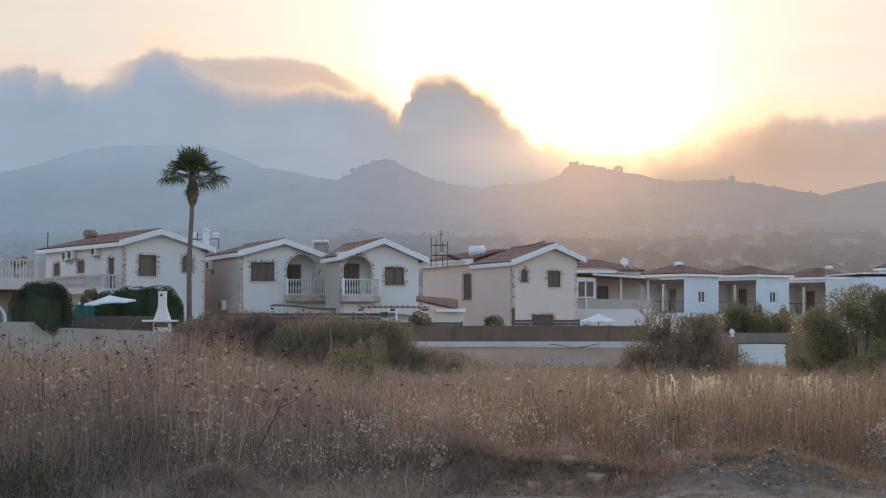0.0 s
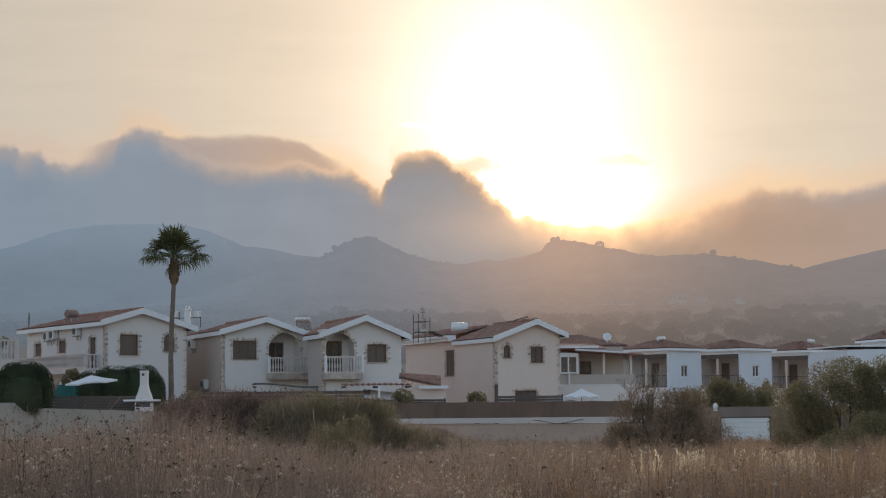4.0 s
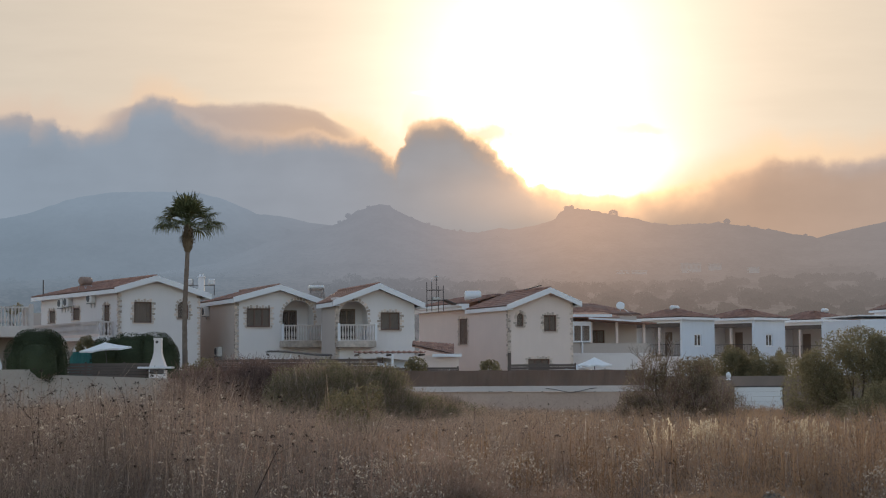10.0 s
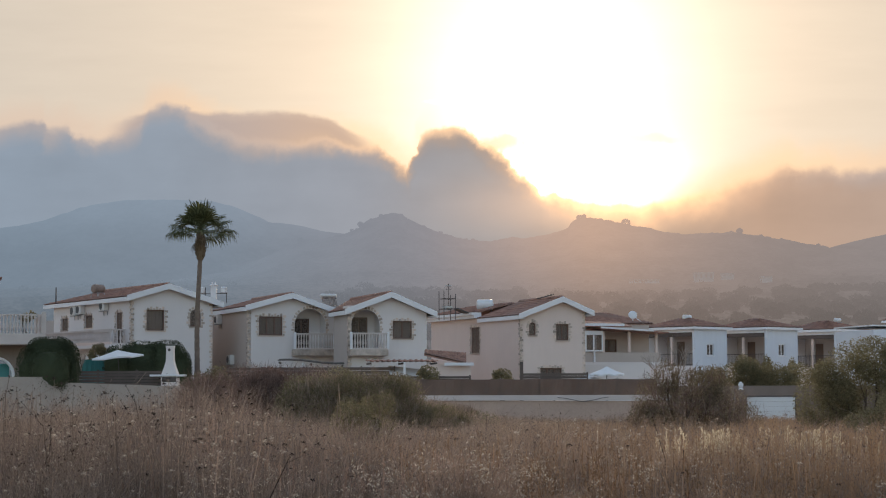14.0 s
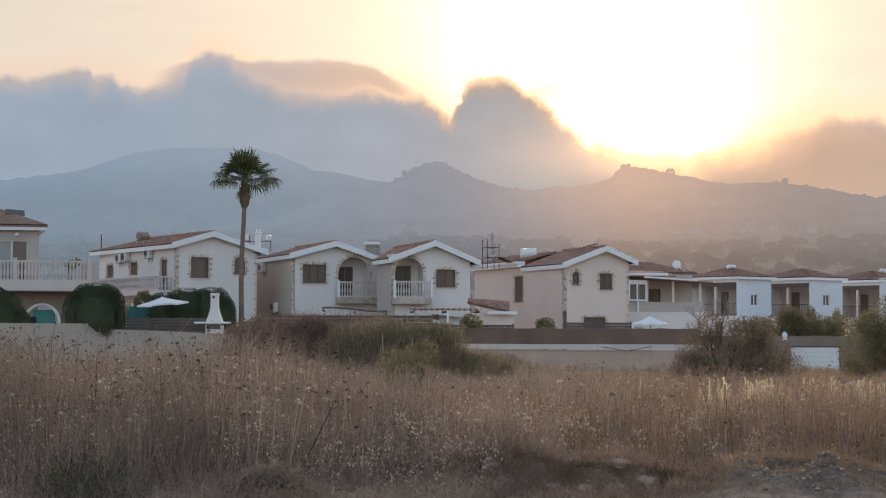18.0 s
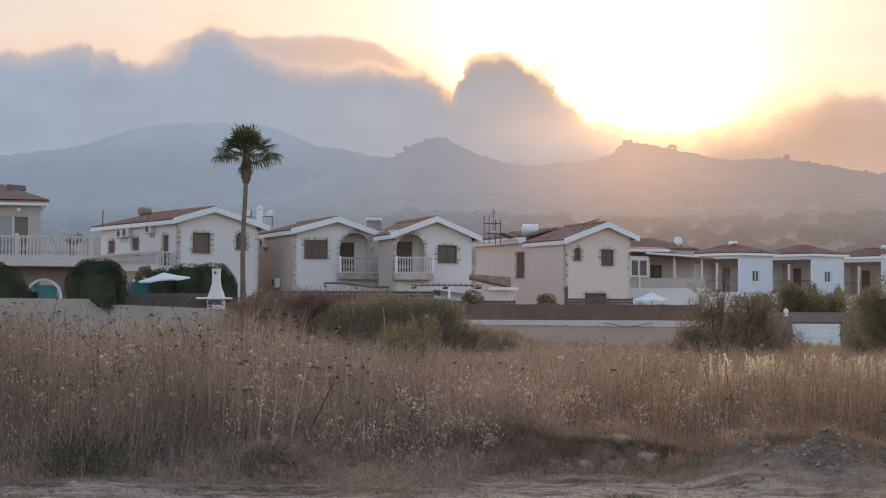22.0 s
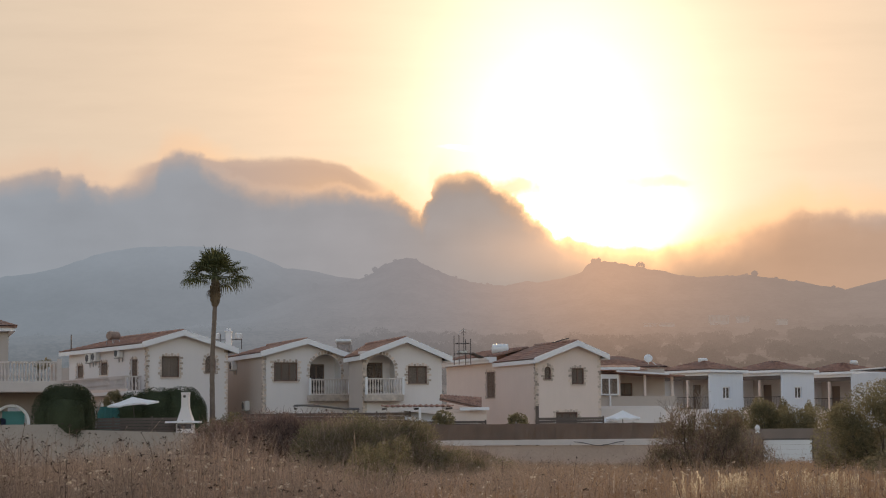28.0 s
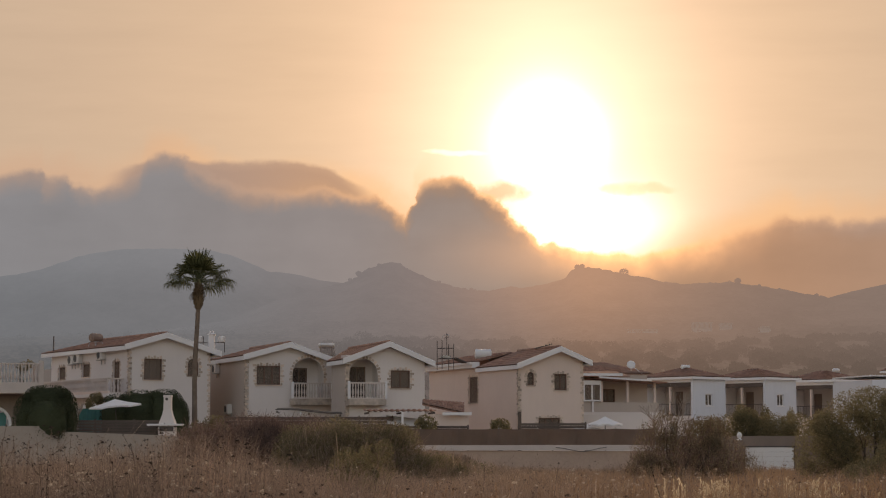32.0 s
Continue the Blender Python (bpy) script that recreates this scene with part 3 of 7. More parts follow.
def window(house, x0, x1, z0, z1, swap=False, at=0.0, leaves=2, arched=False, shut=False, trim=None):
    """A window set back in its opening: frame > panes, sill."""
    m = turned(swap)
    f = 0.07
    y0, y1 = at + 0.08, at + 0.16
    cuts = [x0 + (x1 - x0) * k / leaves for k in range(leaves + 1)]
    gaps = [(a + (f if k == 0 else f / 2), b - (f if k == leaves - 1 else f / 2), z0 + f, z1 - f, False) for k, (a, b) in enumerate(zip(cuts, cuts[1:]))]
    frame_bm = wall_mesh([(x0, z1), (x1, z1)], z0, gaps, y1 - y0, swap, y0)
    w = part("window", frame_bm, M_TRIM if trim else M_BROWN, house)
    for k in range(leaves):
        a, b = x0 + (x1 - x0) * k / leaves, x0 + (x1 - x0) * (k + 1) / leaves
        bm = bmesh.new()
        box(bm, a + 0.03, b - 0.03, y0 + 0.03, y0 + 0.04, z0 + 0.04, z1 - 0.04, m)
        part("pane", bm, M_GLASS, w)
        if shut:
            bm = bmesh.new()
            for s in range(int((z1 - z0 - 2 * f) / 0.07)):
                zz = z0 + f + s * 0.07
                box(bm, a + 0.04, b - 0.04, y0 + 0.005, y0 + 0.028, zz, zz + 0.058, m)
            tagged(part("shutter", bm, M_DOOR, w, "brown louvred shutter"), kind="stuff")
        else:
            bm = bmesh.new()
            n = 10
            for s in range(n):
                p, q = a + (b - a) * s / n, a + (b - a) * (s + 1) / n
                box(bm, p, q, y1 + 0.12 + 0.03 * (s % 2), y1 + 0.13 + 0.03 * (s % 2), z0, z1, m)
            part("curtain", bm, M_CURTAIN, w, "drawn beige curtain")
    bm = bmesh.new()
    box(bm, x0 - 0.08, x1 + 0.08, at - 0.07, at + 0.1, z0 - 0.07, z0, m)
    part("sill", bm, M_TRIM if trim else M_STONE, w)
    return w


STONE_MESH = mesh_of("stone", boxes((-0.5, 0.5, -0.5, 0.5, -0.5, 0.5)), M_STONE)


def stone(parent, x, y, z, sx, sy, sz):
    ob = new("stone", STONE_MESH)
    ob.parent = parent
    ob.matrix_basis = Matrix.LocRotScale((x, y, z), Euler((0, random.uniform(-0.03, 0.03), random.uniform(-0.03, 0.03))), (sx, sy, sz))
    return ob


def stones_up(parent, x, z0, z1, side=1, swap=False, at=0.0, step=0.165):
    """Long and short stones up an edge; side says to which side of x they reach."""
    k, z = 0, z0
    while z < z1 - 0.05:
        w = (0.215 if k % 2 else 0.115) * random.uniform(0.85, 1.15)
        h = step * random.uniform(0.68, 0.92)
        cx, d = x + side * w / 2, 0.07
        if swap:
            stone(parent, at + 0.01, cx, z + h / 2, d, w, h)
        else:
            stone(parent, cx, at + 0.01, z + h / 2, w, d, h)
        z += step
        k += 1


def stones_round(parent, x0, x1, z0, z1, swap=False, at=0.0, arched=False):
    """Stones along both sides and over the head of an opening."""
    if arched:
        r = (x1 - x0) / 2
        spring = z1 - r
        n = max(7, int(math.pi * r / 0.185))
        for k in range(n):
            a = math.pi * (k + 0.5) / n
            d = r + 0.105
            ob = stone(parent, x0 + r - d * math.cos(a), at + 0.01, spring + d * math.sin(a), (0.21 if k % 2 else 0.14), 0.07, 0.145)
            ob.rotation_euler = (0, a, 0)
        z1 = spring
    else:
        n = max(3, int((x1 - x0) / 0.175))
        for k in range(n):
            c = x0 + (x1 - x0) * (k + 0.5) / n
            h = (0.19 if k % 2 else 0.11)
            if swap:
                stone(parent, at + 0.01, c, z1 + h / 2, 0.07, (x1 - x0) / n * 0.72, h)
            else:
                stone(parent, c, at + 0.01, z1 + h / 2, (x1 - x0) / n * 0.72, 0.07, h)
    stones_up(parent, x0 - 0.01, z0, z1, -1, swap, at)
    stones_up(parent, x1 + 0.01, z0, z1, 1, swap, at)


def tiled_slope(a, b, c, d, thick=0.08):
    """A tiled roof face: a-b its eave, d-c its upper edge. Half-round ribs run up the slope, courses step down it."""
    a, b, c, d = (Vector(p) for p in (a, b, c, d))
    up = (b - a).cross(d - a).normalized()
    if up.z < 0:
        up = -up
    nu = max(8, int((b - a).length / 0.055))
    nv = max(3, int(max((d - a).length, (c - b).length) / 0.42))
    bm = bmesh.new()
    rows = []
    for j in range(nv + 1):
        for side in ((1,) if j == 0 else (0, 1) if j < nv else (0,)):
            t = j / nv
            lift = 0.035 * side
            row = []
            for i in range(nu + 1):
                s = i / nu
                p = (a.lerp(b, s)).lerp(d.lerp(c, s), t)
                row.append(bm.verts.new(p + up * (lift + 0.05 * abs(math.sin(math.pi * i / 4)))))
            rows.append(row)
    for r0, r1 in zip(rows, rows[1:]):
        for i in range(nu):
            if (r0[i].co - r0[i + 1].co).length > 1e-5 or (r1[i].co - r1[i + 1].co).length > 1e-5:
                bm.faces.new((r0[i], r0[i + 1], r1[i + 1], r1[i]))
    vs = [bm.verts.new(p - up * thick) for p in (a, b, c, d)]
    if (c - d).length < 1e-3:
        bm.faces.new(vs[:3])
    else:
        bm.faces.new(vs)
    vt = [bm.verts.new(p + up * 0.002) for p in (a, b, c, d)]
    for i in range(4):
        j = (i + 1) % 4
        if (vs[i].co - vs[j].co).length > 1e-3:
            bm.faces.new((vs[i], vs[j], vt[j], vt[i]))
    return bm


def gable_roof(house, left, apex, right, y0, y1, hip=0.0, board=0.34, ov=0.35, valley=None):
    """A roof whose ridge runs back from the front gable. left, apex, right: (x, z) of its underside edge; hip: how far the ridge stops short of the back."""
    (xl, zl), (xa, za), (xr, zr) = left, apex, right
    e = 0.02
    part("roof", tiled_slope((xl, y0, zl + e), (xl, y1 if valley is None else valley, zl + e), (xa, y1 - hip, za + e), (xa, y0, za + e)), M_TILE, house, "terracotta tiled roof slope")
    part("roof", tiled_slope((xr, y1, zr + e), (xr, y0, zr + e), (xa, y0, za + e), (xa, y1 - hip, za + e)), M_TILE, house, "terracotta tiled roof slope")
    if hip:
        part("roof", tiled_slope((xl, y1, zl + e), (xr, y1, zr + e), (xa, y1 - hip, za + e), (xa, y1 - hip, za + e)), M_TILE, house)
    bm = bmesh.new()
    n = int((y1 - hip - y0) / 0.4)
    for k in range(n):
        tube(bm, (xa, y0 + k * 0.4, za + 0.07), (xa, y0 + k * 0.4 + 0.42, za + 0.085), 0.11, 0.12, 8)
    part("ridge_tiles", bm, M_TILE, house)
    for (xe, ze) in (left, right):
        bm = bmesh.new()
        prism(bm, [(xe, y0 - 0.1, ze - board + 0.10), (xa, y0 - 0.1, za - board + 0.10), (xa, y0 - 0.1, za + 0.12), (xe, y0 - 0.1, ze + 0.12)], (0, 0.095, 0))
        part("bargeboard", bm, M_TRIM, house, "white-painted bargeboard")
        s = 1 if xe < xa else -1
        ye = y1 if valley is None or s < 0 else valley
        bm = boxes((min(xe, xe + s * 0.09), max(xe, xe + s * 0.09), y0, ye, ze - 0.24, ze + 0.015))
        part("fascia", bm, M_TRIM, house)
        bm = bmesh.new()
        prism(bm, [(xe + s * 0.09, y0, ze - 0.2), (xe + s * (0.09 + ov), y0, ze - 0.2 + 0.0), (xe + s * (0.09 + ov), y0, ze - 0.16), (xe + s * 0.09, y0, ze - 0.16)], (0, ye - y0, 0))
        part("soffit", bm, M_TRIM, house)


BALUSTER = None


def balusters(parent, x0, x1, y, z0, z1, gap=0.17, swap=False, fat=1.0):
    """White turned balusters between a base rail and a hand rail."""
    global BALUSTER
    m = turned(swap)
    bm = bmesh.new()
    box(bm, x0, x1, y - 0.07, y + 0.07, z1 - 0.09, z1, m)
    part("top_rail", bm, M_RAIL, parent)
    bm = bmesh.new()
    box(bm, x0, x1, y - 0.06, y + 0.06, z0, z0 + 0.08, m)
    part("base_rail", bm, M_RAIL, parent)
    if BALUSTER is None:
        b = bmesh.new()
        lathe(b, [(0.05, 0.0), (0.05, 0.08), (0.032, 0.14), (0.062, 0.34), (0.055, 0.46), (0.03, 0.72), (0.045, 0.9), (0.05, 1.0)], 8)
        BALUSTER = mesh_of("baluster", b, M_RAIL)
    n = int((x1 - x0) / gap)
    for k in range(n):
        c = x0 + (x1 - x0) * (k + 0.5) / n
        ob = new("baluster", BALUSTER)
        ob.parent = parent
        ob.matrix_basis = Matrix.LocRotScale(m @ Vector((c, y, z0 + 0.08)), None, (fat, fat, z1 - z0 - 0.17))


def air_conditioner(m):
    ob = thing("air_conditioner", m, "white wall-mounted air conditioner outdoor unit", "air conditioner", "outdoor units")
    part("casing", soft_box(-0.42, 0.42, -0.32, 0.0, 0, 0.6, 0.03), M_AC, ob)
    bm = bmesh.new()
    for r in (0.24, 0.17, 0.10, 0.04):
        ring = 16
        for k in range(ring):
            a, b = k * math.tau / ring, (k + 1) * math.tau / ring
            tube(bm, (-0.1 + r * math.cos(a), -0.335, 0.3 + r * math.sin(a)), (-0.1 + r * math.cos(b), -0.335, 0.3 + r * math.sin(b)), 0.012, n=4)
    part("grille", bm, M_GRILLE, ob)
    bm = bmesh.new()
    lathe(bm, [(0.23, 0), (0.23, 0.012)], 16)
    bmesh.ops.transform(bm, matrix=Matrix.Translation((-0.1, -0.316, 0.3)) @ Matrix.Rotation(radians(90), 4, 'X'), verts=bm.verts)
    part("fan_opening", bm, M_GRILLE, ob)
    for x in (-0.3, 0.3):
        part("bracket", boxes((x - 0.02, x + 0.02, -0.36, 0.0, -0.05, -0.003), (x - 0.02, x + 0.02, -0.04, 0.0, -0.3, -0.05)), M_STEEL, ob)
    return ob


def water_heater(m, label, tank=M_TANK, tilt=0.0, length=1.1, radius=0.27, panel=True, height=0.9):
    """Roof-top solar water heater: a frame, a lying tank and a slanted collector."""
    ob = thing("water_heater", m, label, "water heater", "roof water heaters")
    for x in (-length / 2, length / 2):
        for y in (-0.35, 0.35):
            bm = bmesh.new()
            tube(bm, (x, y, 0), (x, y * 0.7, height), 0.025, n=6)
            part("leg", bm, M_STEEL, ob)
    bm = bmesh.new()
    for y in (-0.25, 0.25):
        tube(bm, (-length / 2, y, height), (length / 2, y, height), 0.022, n=6)
    part("rail", bm, M_STEEL, ob)
    bm = bmesh.new()
    h = length * 0.62
    lathe(bm, [(radius * 0.5, -h - 0.06), (radius * 0.9, -h - 0.02), (radius, -h + 0.04), (radius, h - 0.04), (radius * 0.9, h + 0.02), (radius * 0.5, h + 0.06)], 20)
    bmesh.ops.transform(bm, matrix=Matrix.Translation((0, 0, height + radius)) @ Matrix.Rotation(radians(90), 4, 'Y'), verts=bm.verts)
    part("tank", bm, tank, ob)
    if panel:
        bm = boxes((-length * 0.6, length * 0.6, 0, 0.07, 0, 1.5))
        bmesh.ops.transform(bm, matrix=Matrix.Translation((0, -1.3, 0.1)) @ Matrix.Rotation(radians(-58), 4, 'X'), verts=bm.verts)
        part("collector", bm, M_GLASS, ob, "dark glazed solar collector")
    return ob


# ---- leaves and stalks in bulk ----
def bulk(name, verts, faces, material, parent=None):
    me = bpy.data.meshes.new(name)
    nv, nf, k = len(verts), len(faces), faces.shape[1]
    me.vertices.add(nv)
    me.vertices.foreach_set("co", verts.astype(np.float32).ravel())
    me.loops.add(nf * k)
    me.loops.foreach_set("vertex_index", faces.astype(np.int32).ravel())
    me.polygons.add(nf)
    me.polygons.foreach_set("loop_start", np.arange(0, nf * k, k, dtype=np.int32))
    me.update(calc_edges=True)
    me.materials.append(material)
    ob = new(name, me)
    ob.parent = parent
    return ob


def ribbons(p0, p1, w0, w1, rng, yaw=None):
    """Thin four-cornered strips from p0 to p1, each turned at random."""
    n = len(p0)
    a = rng.uniform(0, math.tau, n) if yaw is None else yaw
    s = np.stack([np.cos(a), np.sin(a), np.zeros(n)], 1)
    v = np.stack([p0 - s * w0[:, None], p0 + s * w0[:, None], p1 + s * w1[:, None], p1 - s * w1[:, None]], 1).reshape(-1, 3)
    return v, np.arange(4 * n).reshape(-1, 4)


def leaf_quads(c, size, rng, flat=0.0):
    """Small pointed leaves at the points c."""
    n = len(c)
    d = rng.normal(size=(n, 3))
    d[:, 2] *= 1 - flat
    d /= np.linalg.norm(d, axis=1)[:, None]
    e = np.cross(d, rng.normal(size=(n, 3)))
    e /= np.linalg.norm(e, axis=1)[:, None]
    s = (size * rng.uniform(0.6, 1.4, n))[:, None]
    v = np.stack([c - d * s, c + e * s * 0.45, c + d * s, c - e * s * 0.45], 1).reshape(-1, 3)
    return v, np.arange(4 * n).reshape(-1, 4)


def merge(*pairs):
    vs, fs, k = [], [], 0
    for v, f in pairs:
        vs.append(v)
        fs.append(f + k)
        k += len(v)
    return np.concatenate(vs), np.concatenate(fs)


def clump_points(blobs, n, rng, shell=0.55, square=1.0):
    """Points near the skins of ellipsoids (x, y, z, rx, ry, rz), more in the large ones."""
    b = np.array(blobs, float)
    vol = (b[:, 3] * b[:, 4] * b[:, 5]) ** (2 / 3)
    i = rng.choice(len(b), n, p=vol / vol.sum())
    d = rng.normal(size=(n, 3))
    d /= np.linalg.norm(d, axis=1)[:, None]
    d = np.sign(d) * np.abs(d) ** square
    r = shell + (1.08 - shell) * rng.random(n) ** 0.6
    return b[i, :3] + d * b[i, 3:] * r[:, None]


def shrub(name, m, label, category, blobs, n, leaf, material, seed, stems=6, group="", twigs=0, twig_mat=None, clipped=False):
    """Stems that fork from the base, and a crown of many leaves with an uneven outline."""
    rng = np.random.default_rng(seed)
    ob = thing(name, m, label, category, group)
    more = []
    for x, y, z, rx, ry, rz in blobs:
        for _ in range(0 if clipped else 5):
            d = rng.normal(size=3)
            d /= np.linalg.norm(d)
            k = rng.uniform(0.3, 0.5)
            more.append((x + d[0] * rx * 0.85, y + d[1] * ry * 0.85, max(0.15, z + d[2] * rz * 0.8), rx * k, ry * k, rz * k))
    pts = clump_points(list(blobs) + more, n, rng, 0.88 if clipped else 0.55, 0.66 if clipped else 1.0)
    if clipped:                                  # the close inner growth of a clipped hedge
        bm = bmesh.new()
        for x, y, z, rx, ry, rz in blobs:
            ball = bmesh.ops.create_icosphere(bm, subdivisions=3, radius=1.0)["verts"]
            for vv in ball:
                q = 0.93 + 0.10 * noise.noise(vv.co * 3.0 + Vector((x, seed, z)))
                sq = [math.copysign(abs(w) ** 0.66, w) for w in vv.co]
                vv.co = Vector((x + sq[0] * rx * q, y + sq[1] * ry * q, max(0.05, z + sq[2] * rz * q)))
        part("inner_growth", bm, material, ob)
    pts = pts[pts[:, 2] > 0.02]
    v, f = leaf_quads(pts, leaf, rng)
    crown = bulk("crown", v, f, material, ob)
    tagged(crown, kind="stuff")
    if twigs:
        p = clump_points(list(blobs), twigs, rng, 0.2)
        p[:, 2] = np.maximum(p[:, 2] - 0.25, 0.0)
        d = np.stack([rng.normal(0, 0.22, twigs) + 0.1 * p[:, 0] / 3, rng.normal(0, 0.22, twigs), rng.uniform(0.1, 0.6, twigs)], 1)
        w = rng.uniform(0.006, 0.012, twigs)
        v, f = ribbons(p, p + d, w, w * 0.4, rng)
        tagged(bulk("brushwood", v, f, twig_mat or material, ob), kind="stuff")
    bm = bmesh.new()
    for k in range(stems):
        x, y, z, rx, ry, rz = (blobs + more)[k % (len(blobs) + len(more))]
        b = Vector((x * 0.15 + rng.uniform(-0.2, 0.2), y * 0.15 + rng.uniform(-0.2, 0.2), 0))
        mid = b.lerp(Vector((x, y, z)), 0.5) + Vector((rng.uniform(-0.15, 0.15), rng.uniform(-0.15, 0.15), 0.1))
        tube(bm, b, mid, 0.05, 0.035, 6)
        tube(bm, mid, (x, y, z), 0.035, 0.015, 6)
    part("trunk", bm, M_BARK, ob)
    return ob


# ---- ground, hills, sky ----
RIDGE = [(-0.50, 0.072), (-0.30, 0.080), (-0.2541, 0.0852), (-0.2356, 0.0872), (-0.2202, 0.0905), (-0.2079, 0.0950), (-0.1956, 0.0985), (-0.1801, 0.1008), (-0.1616, 0.1014), (-0.1307, 0.1005), (-0.1184, 0.0976), (-0.106, 0.0923), (-0.0998, 0.0891),
         (-0.0813, 0.0868), (-0.069, 0.0836), (-0.0567, 0.0822), (0.05, 0.06), (0.190, 0.068), (0.208, 0.0745), (0.2228, 0.0782), (0.25, 0.084), (0.30, 0.087), (0.5, 0.08)]
FRONT = [(-0.50, 0.045), (-0.20, 0.050), (-0.12, 0.062), (-0.085, 0.077), (-0.0567, 0.0826), (-0.0506, 0.0856), (-0.0444, 0.0902), (-0.0382, 0.0923), (-0.0321, 0.0935), (-0.0259, 0.0928), (-0.0244, 0.0902), (-0.0137, 0.0862), (-0.0045, 0.0822),
         (0.0078, 0.0796), (0.0216, 0.0782), (0.0277, 0.0798), (0.0339, 0.0804), (0.0385, 0.0795), (0.0539, 0.0823), (0.0631, 0.0847), (0.0662, 0.0890), (0.0709, 0.0910), (0.0816, 0.0899), (0.0938, 0.0875), (0.1091, 0.0849), (0.1182, 0.0827),
         (0.1335, 0.0819), (0.155, 0.0828), (0.1672, 0.0807), (0.1915, 0.0768), (0.2067, 0.0743), (0.2274, 0.0725), (0.5, 0.06)]


def ground_z(x, y):
    """Height of the near ground: nearly level, a low bank along the lane, a heap of spoil."""
    z = 0.05 * noise.noise((x * 0.35, y * 0.35, 0)) + 0.025 * noise.noise((x * 2, y * 2, 3))
    if not 12 < y < 24:
        return z + (0.55 * min(1.0, (y - 95) / 12) if y > 95 else 0.0)
    rough = 0.02 * noise.noise((x * 5, y * 5, 7)) + 0.012 * noise.noise((x * 11, y * 11, 4))
    if y < 18.5:
        rough += 0.018 * noise.noise((x * 0.9, y * 3.4, 15)) + 0.010 * noise.noise((x * 3, y * 6, 8))
    z += rough
    # a heap of spoil, steep behind and drawn out towards the lane
    run = (19.6 - y) / 1.5 if y < 19.6 else (y - 19.6) / 0.6
    z += 0.36 * math.exp(-abs((x - 3.15) / 1.05) ** 4 - abs(run) ** 2) * (1 + 0.45 * noise.noise((x * 2.2, y * 2.2, 9)) + 0.22 * noise.noise((x * 6, y * 6, 5)))
    z += 0.12 * math.exp(-((x - 4.7) / 0.6) ** 2 - abs(run) ** 2)
    # an eroded bank with a ragged face
    edge = 19.75 + 0.35 * noise.noise((x * 1.1, 3, 0)) + 0.18 * noise.noise((x * 3.3, 8, 0))
    t = max(0.0, min(1.0, (y - edge) / 0.35))
    z += 0.29 * t * t * (3 - 2 * t) * math.exp(-max(0.0, y - edge - 0.5) ** 2 / 1.2) * math.exp(-abs((x - 0.6) / 1.5) ** 4) * (1 + 0.5 * noise.noise((x * 1.6, y * 1.2, 21)))
    z += 0.07 * max(0.0, noise.noise((x * 1.7, y * 2.1, 11)) + 0.1) * math.exp(-((y - 19.0) / 1.2) ** 2)
    return z


def grid_mesh(name, xs_of, ys, z_of, material):
    vs, fs = [], []
    n = None
    for y in ys:
        xs = xs_of(y)
        n = len(xs)
        vs += [(x, y, z_of(x, y)) for x in xs]
    for j in range(len(ys) - 1):
        for i in range(n - 1):
            k = j * n + i
            fs.append((k, k + 1, k + n + 1, k + n))
    me = bpy.data.meshes.new(name)
    me.from_pydata(vs, [], fs)
    me.polygons.foreach_set("use_smooth", [True] * len(fs))
    me.materials.append(material)
    return new(name, me)


M_SOIL = soil()
near_ys = list(np.arange(-60, 12, 6.0)) + list(np.arange(12, 24, 0.07)) + list(np.arange(24, 100, 2.0)) + list(np.arange(100, 261, 8.0))
ground = grid_mesh("ground", lambda y: [(-1 + 2 * i / 200) * (8 if 12 <= y < 24 else 8 + abs(y - 18) * 0.75) for i in range(201)], near_ys, ground_z, M_SOIL)
tagged(ground, "dry brown soil with a rutted dirt lane", "ground", kind="structure")

M_HILL = hazy("scrub_hills_painted_haze", (0.07, 0.065, 0.045), (0.20, 0.17, 0.13), 820.0, 0.02)
M_MOUNT = hazy("mountain_painted_haze", (0.05, 0.055, 0.04), (0.12, 0.11, 0.09), 1300.0, 0.015, 0.2)
fx, fz = [p[0] for p in FRONT], [p[1] for p in FRONT]
bx, bz = [p[0] for p in RIDGE], [p[1] for p in RIDGE]


def hill_z(x, y):
    a = x / y
    e0 = np.interp(y, [250, 400, 650, 950, 1400], [0.0, 0.016, 0.036, 0.047, 0.055])
    e1 = float(np.interp(a, fx, fz))
    t = min(1.0, max(0.0, (y - 1300) / 1300)) ** 1.2
    e = e0 + (e1 - min(e0, e1)) * t if e1 > e0 else e0 + (e1 - e0) * t
    rough = 5 * noise.fractal((x / 260, y / 260, 1), 1.0, 2.0, 4) * min(1, max(0.0, (y - 350) / 700)) * (0.35 if y > 2300 else 1.0)
    return max(0.5, e * y + 1.7 * 0 + rough + (2.2 * noise.noise((x / 14, y / 14, 2)) + 1.5 * noise.noise((x / 5, y / 9, 2)) if y > 2500 else 0))


hill_ys = [250 * (2600 / 250) ** (k / 64) for k in range(65)]
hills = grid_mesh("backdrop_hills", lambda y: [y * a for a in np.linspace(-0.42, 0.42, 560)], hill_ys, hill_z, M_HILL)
tagged(hills, "scrub-covered hills with smoky evening haze painted on", "hills", kind="structure")


def mountain_z(x, y):
    t = min(1.0, (y - 2700) / 1100)
    return (0.05 + (float(np.interp(x / y, bx, bz)) - 0.05) * t) * y + 30 * t * (1 - t) * 2 * noise.fractal((x / 400, y / 400, 5), 1.0, 2.0, 4) + 2.5 * noise.noise((x / 20, y / 20, 2)) * t


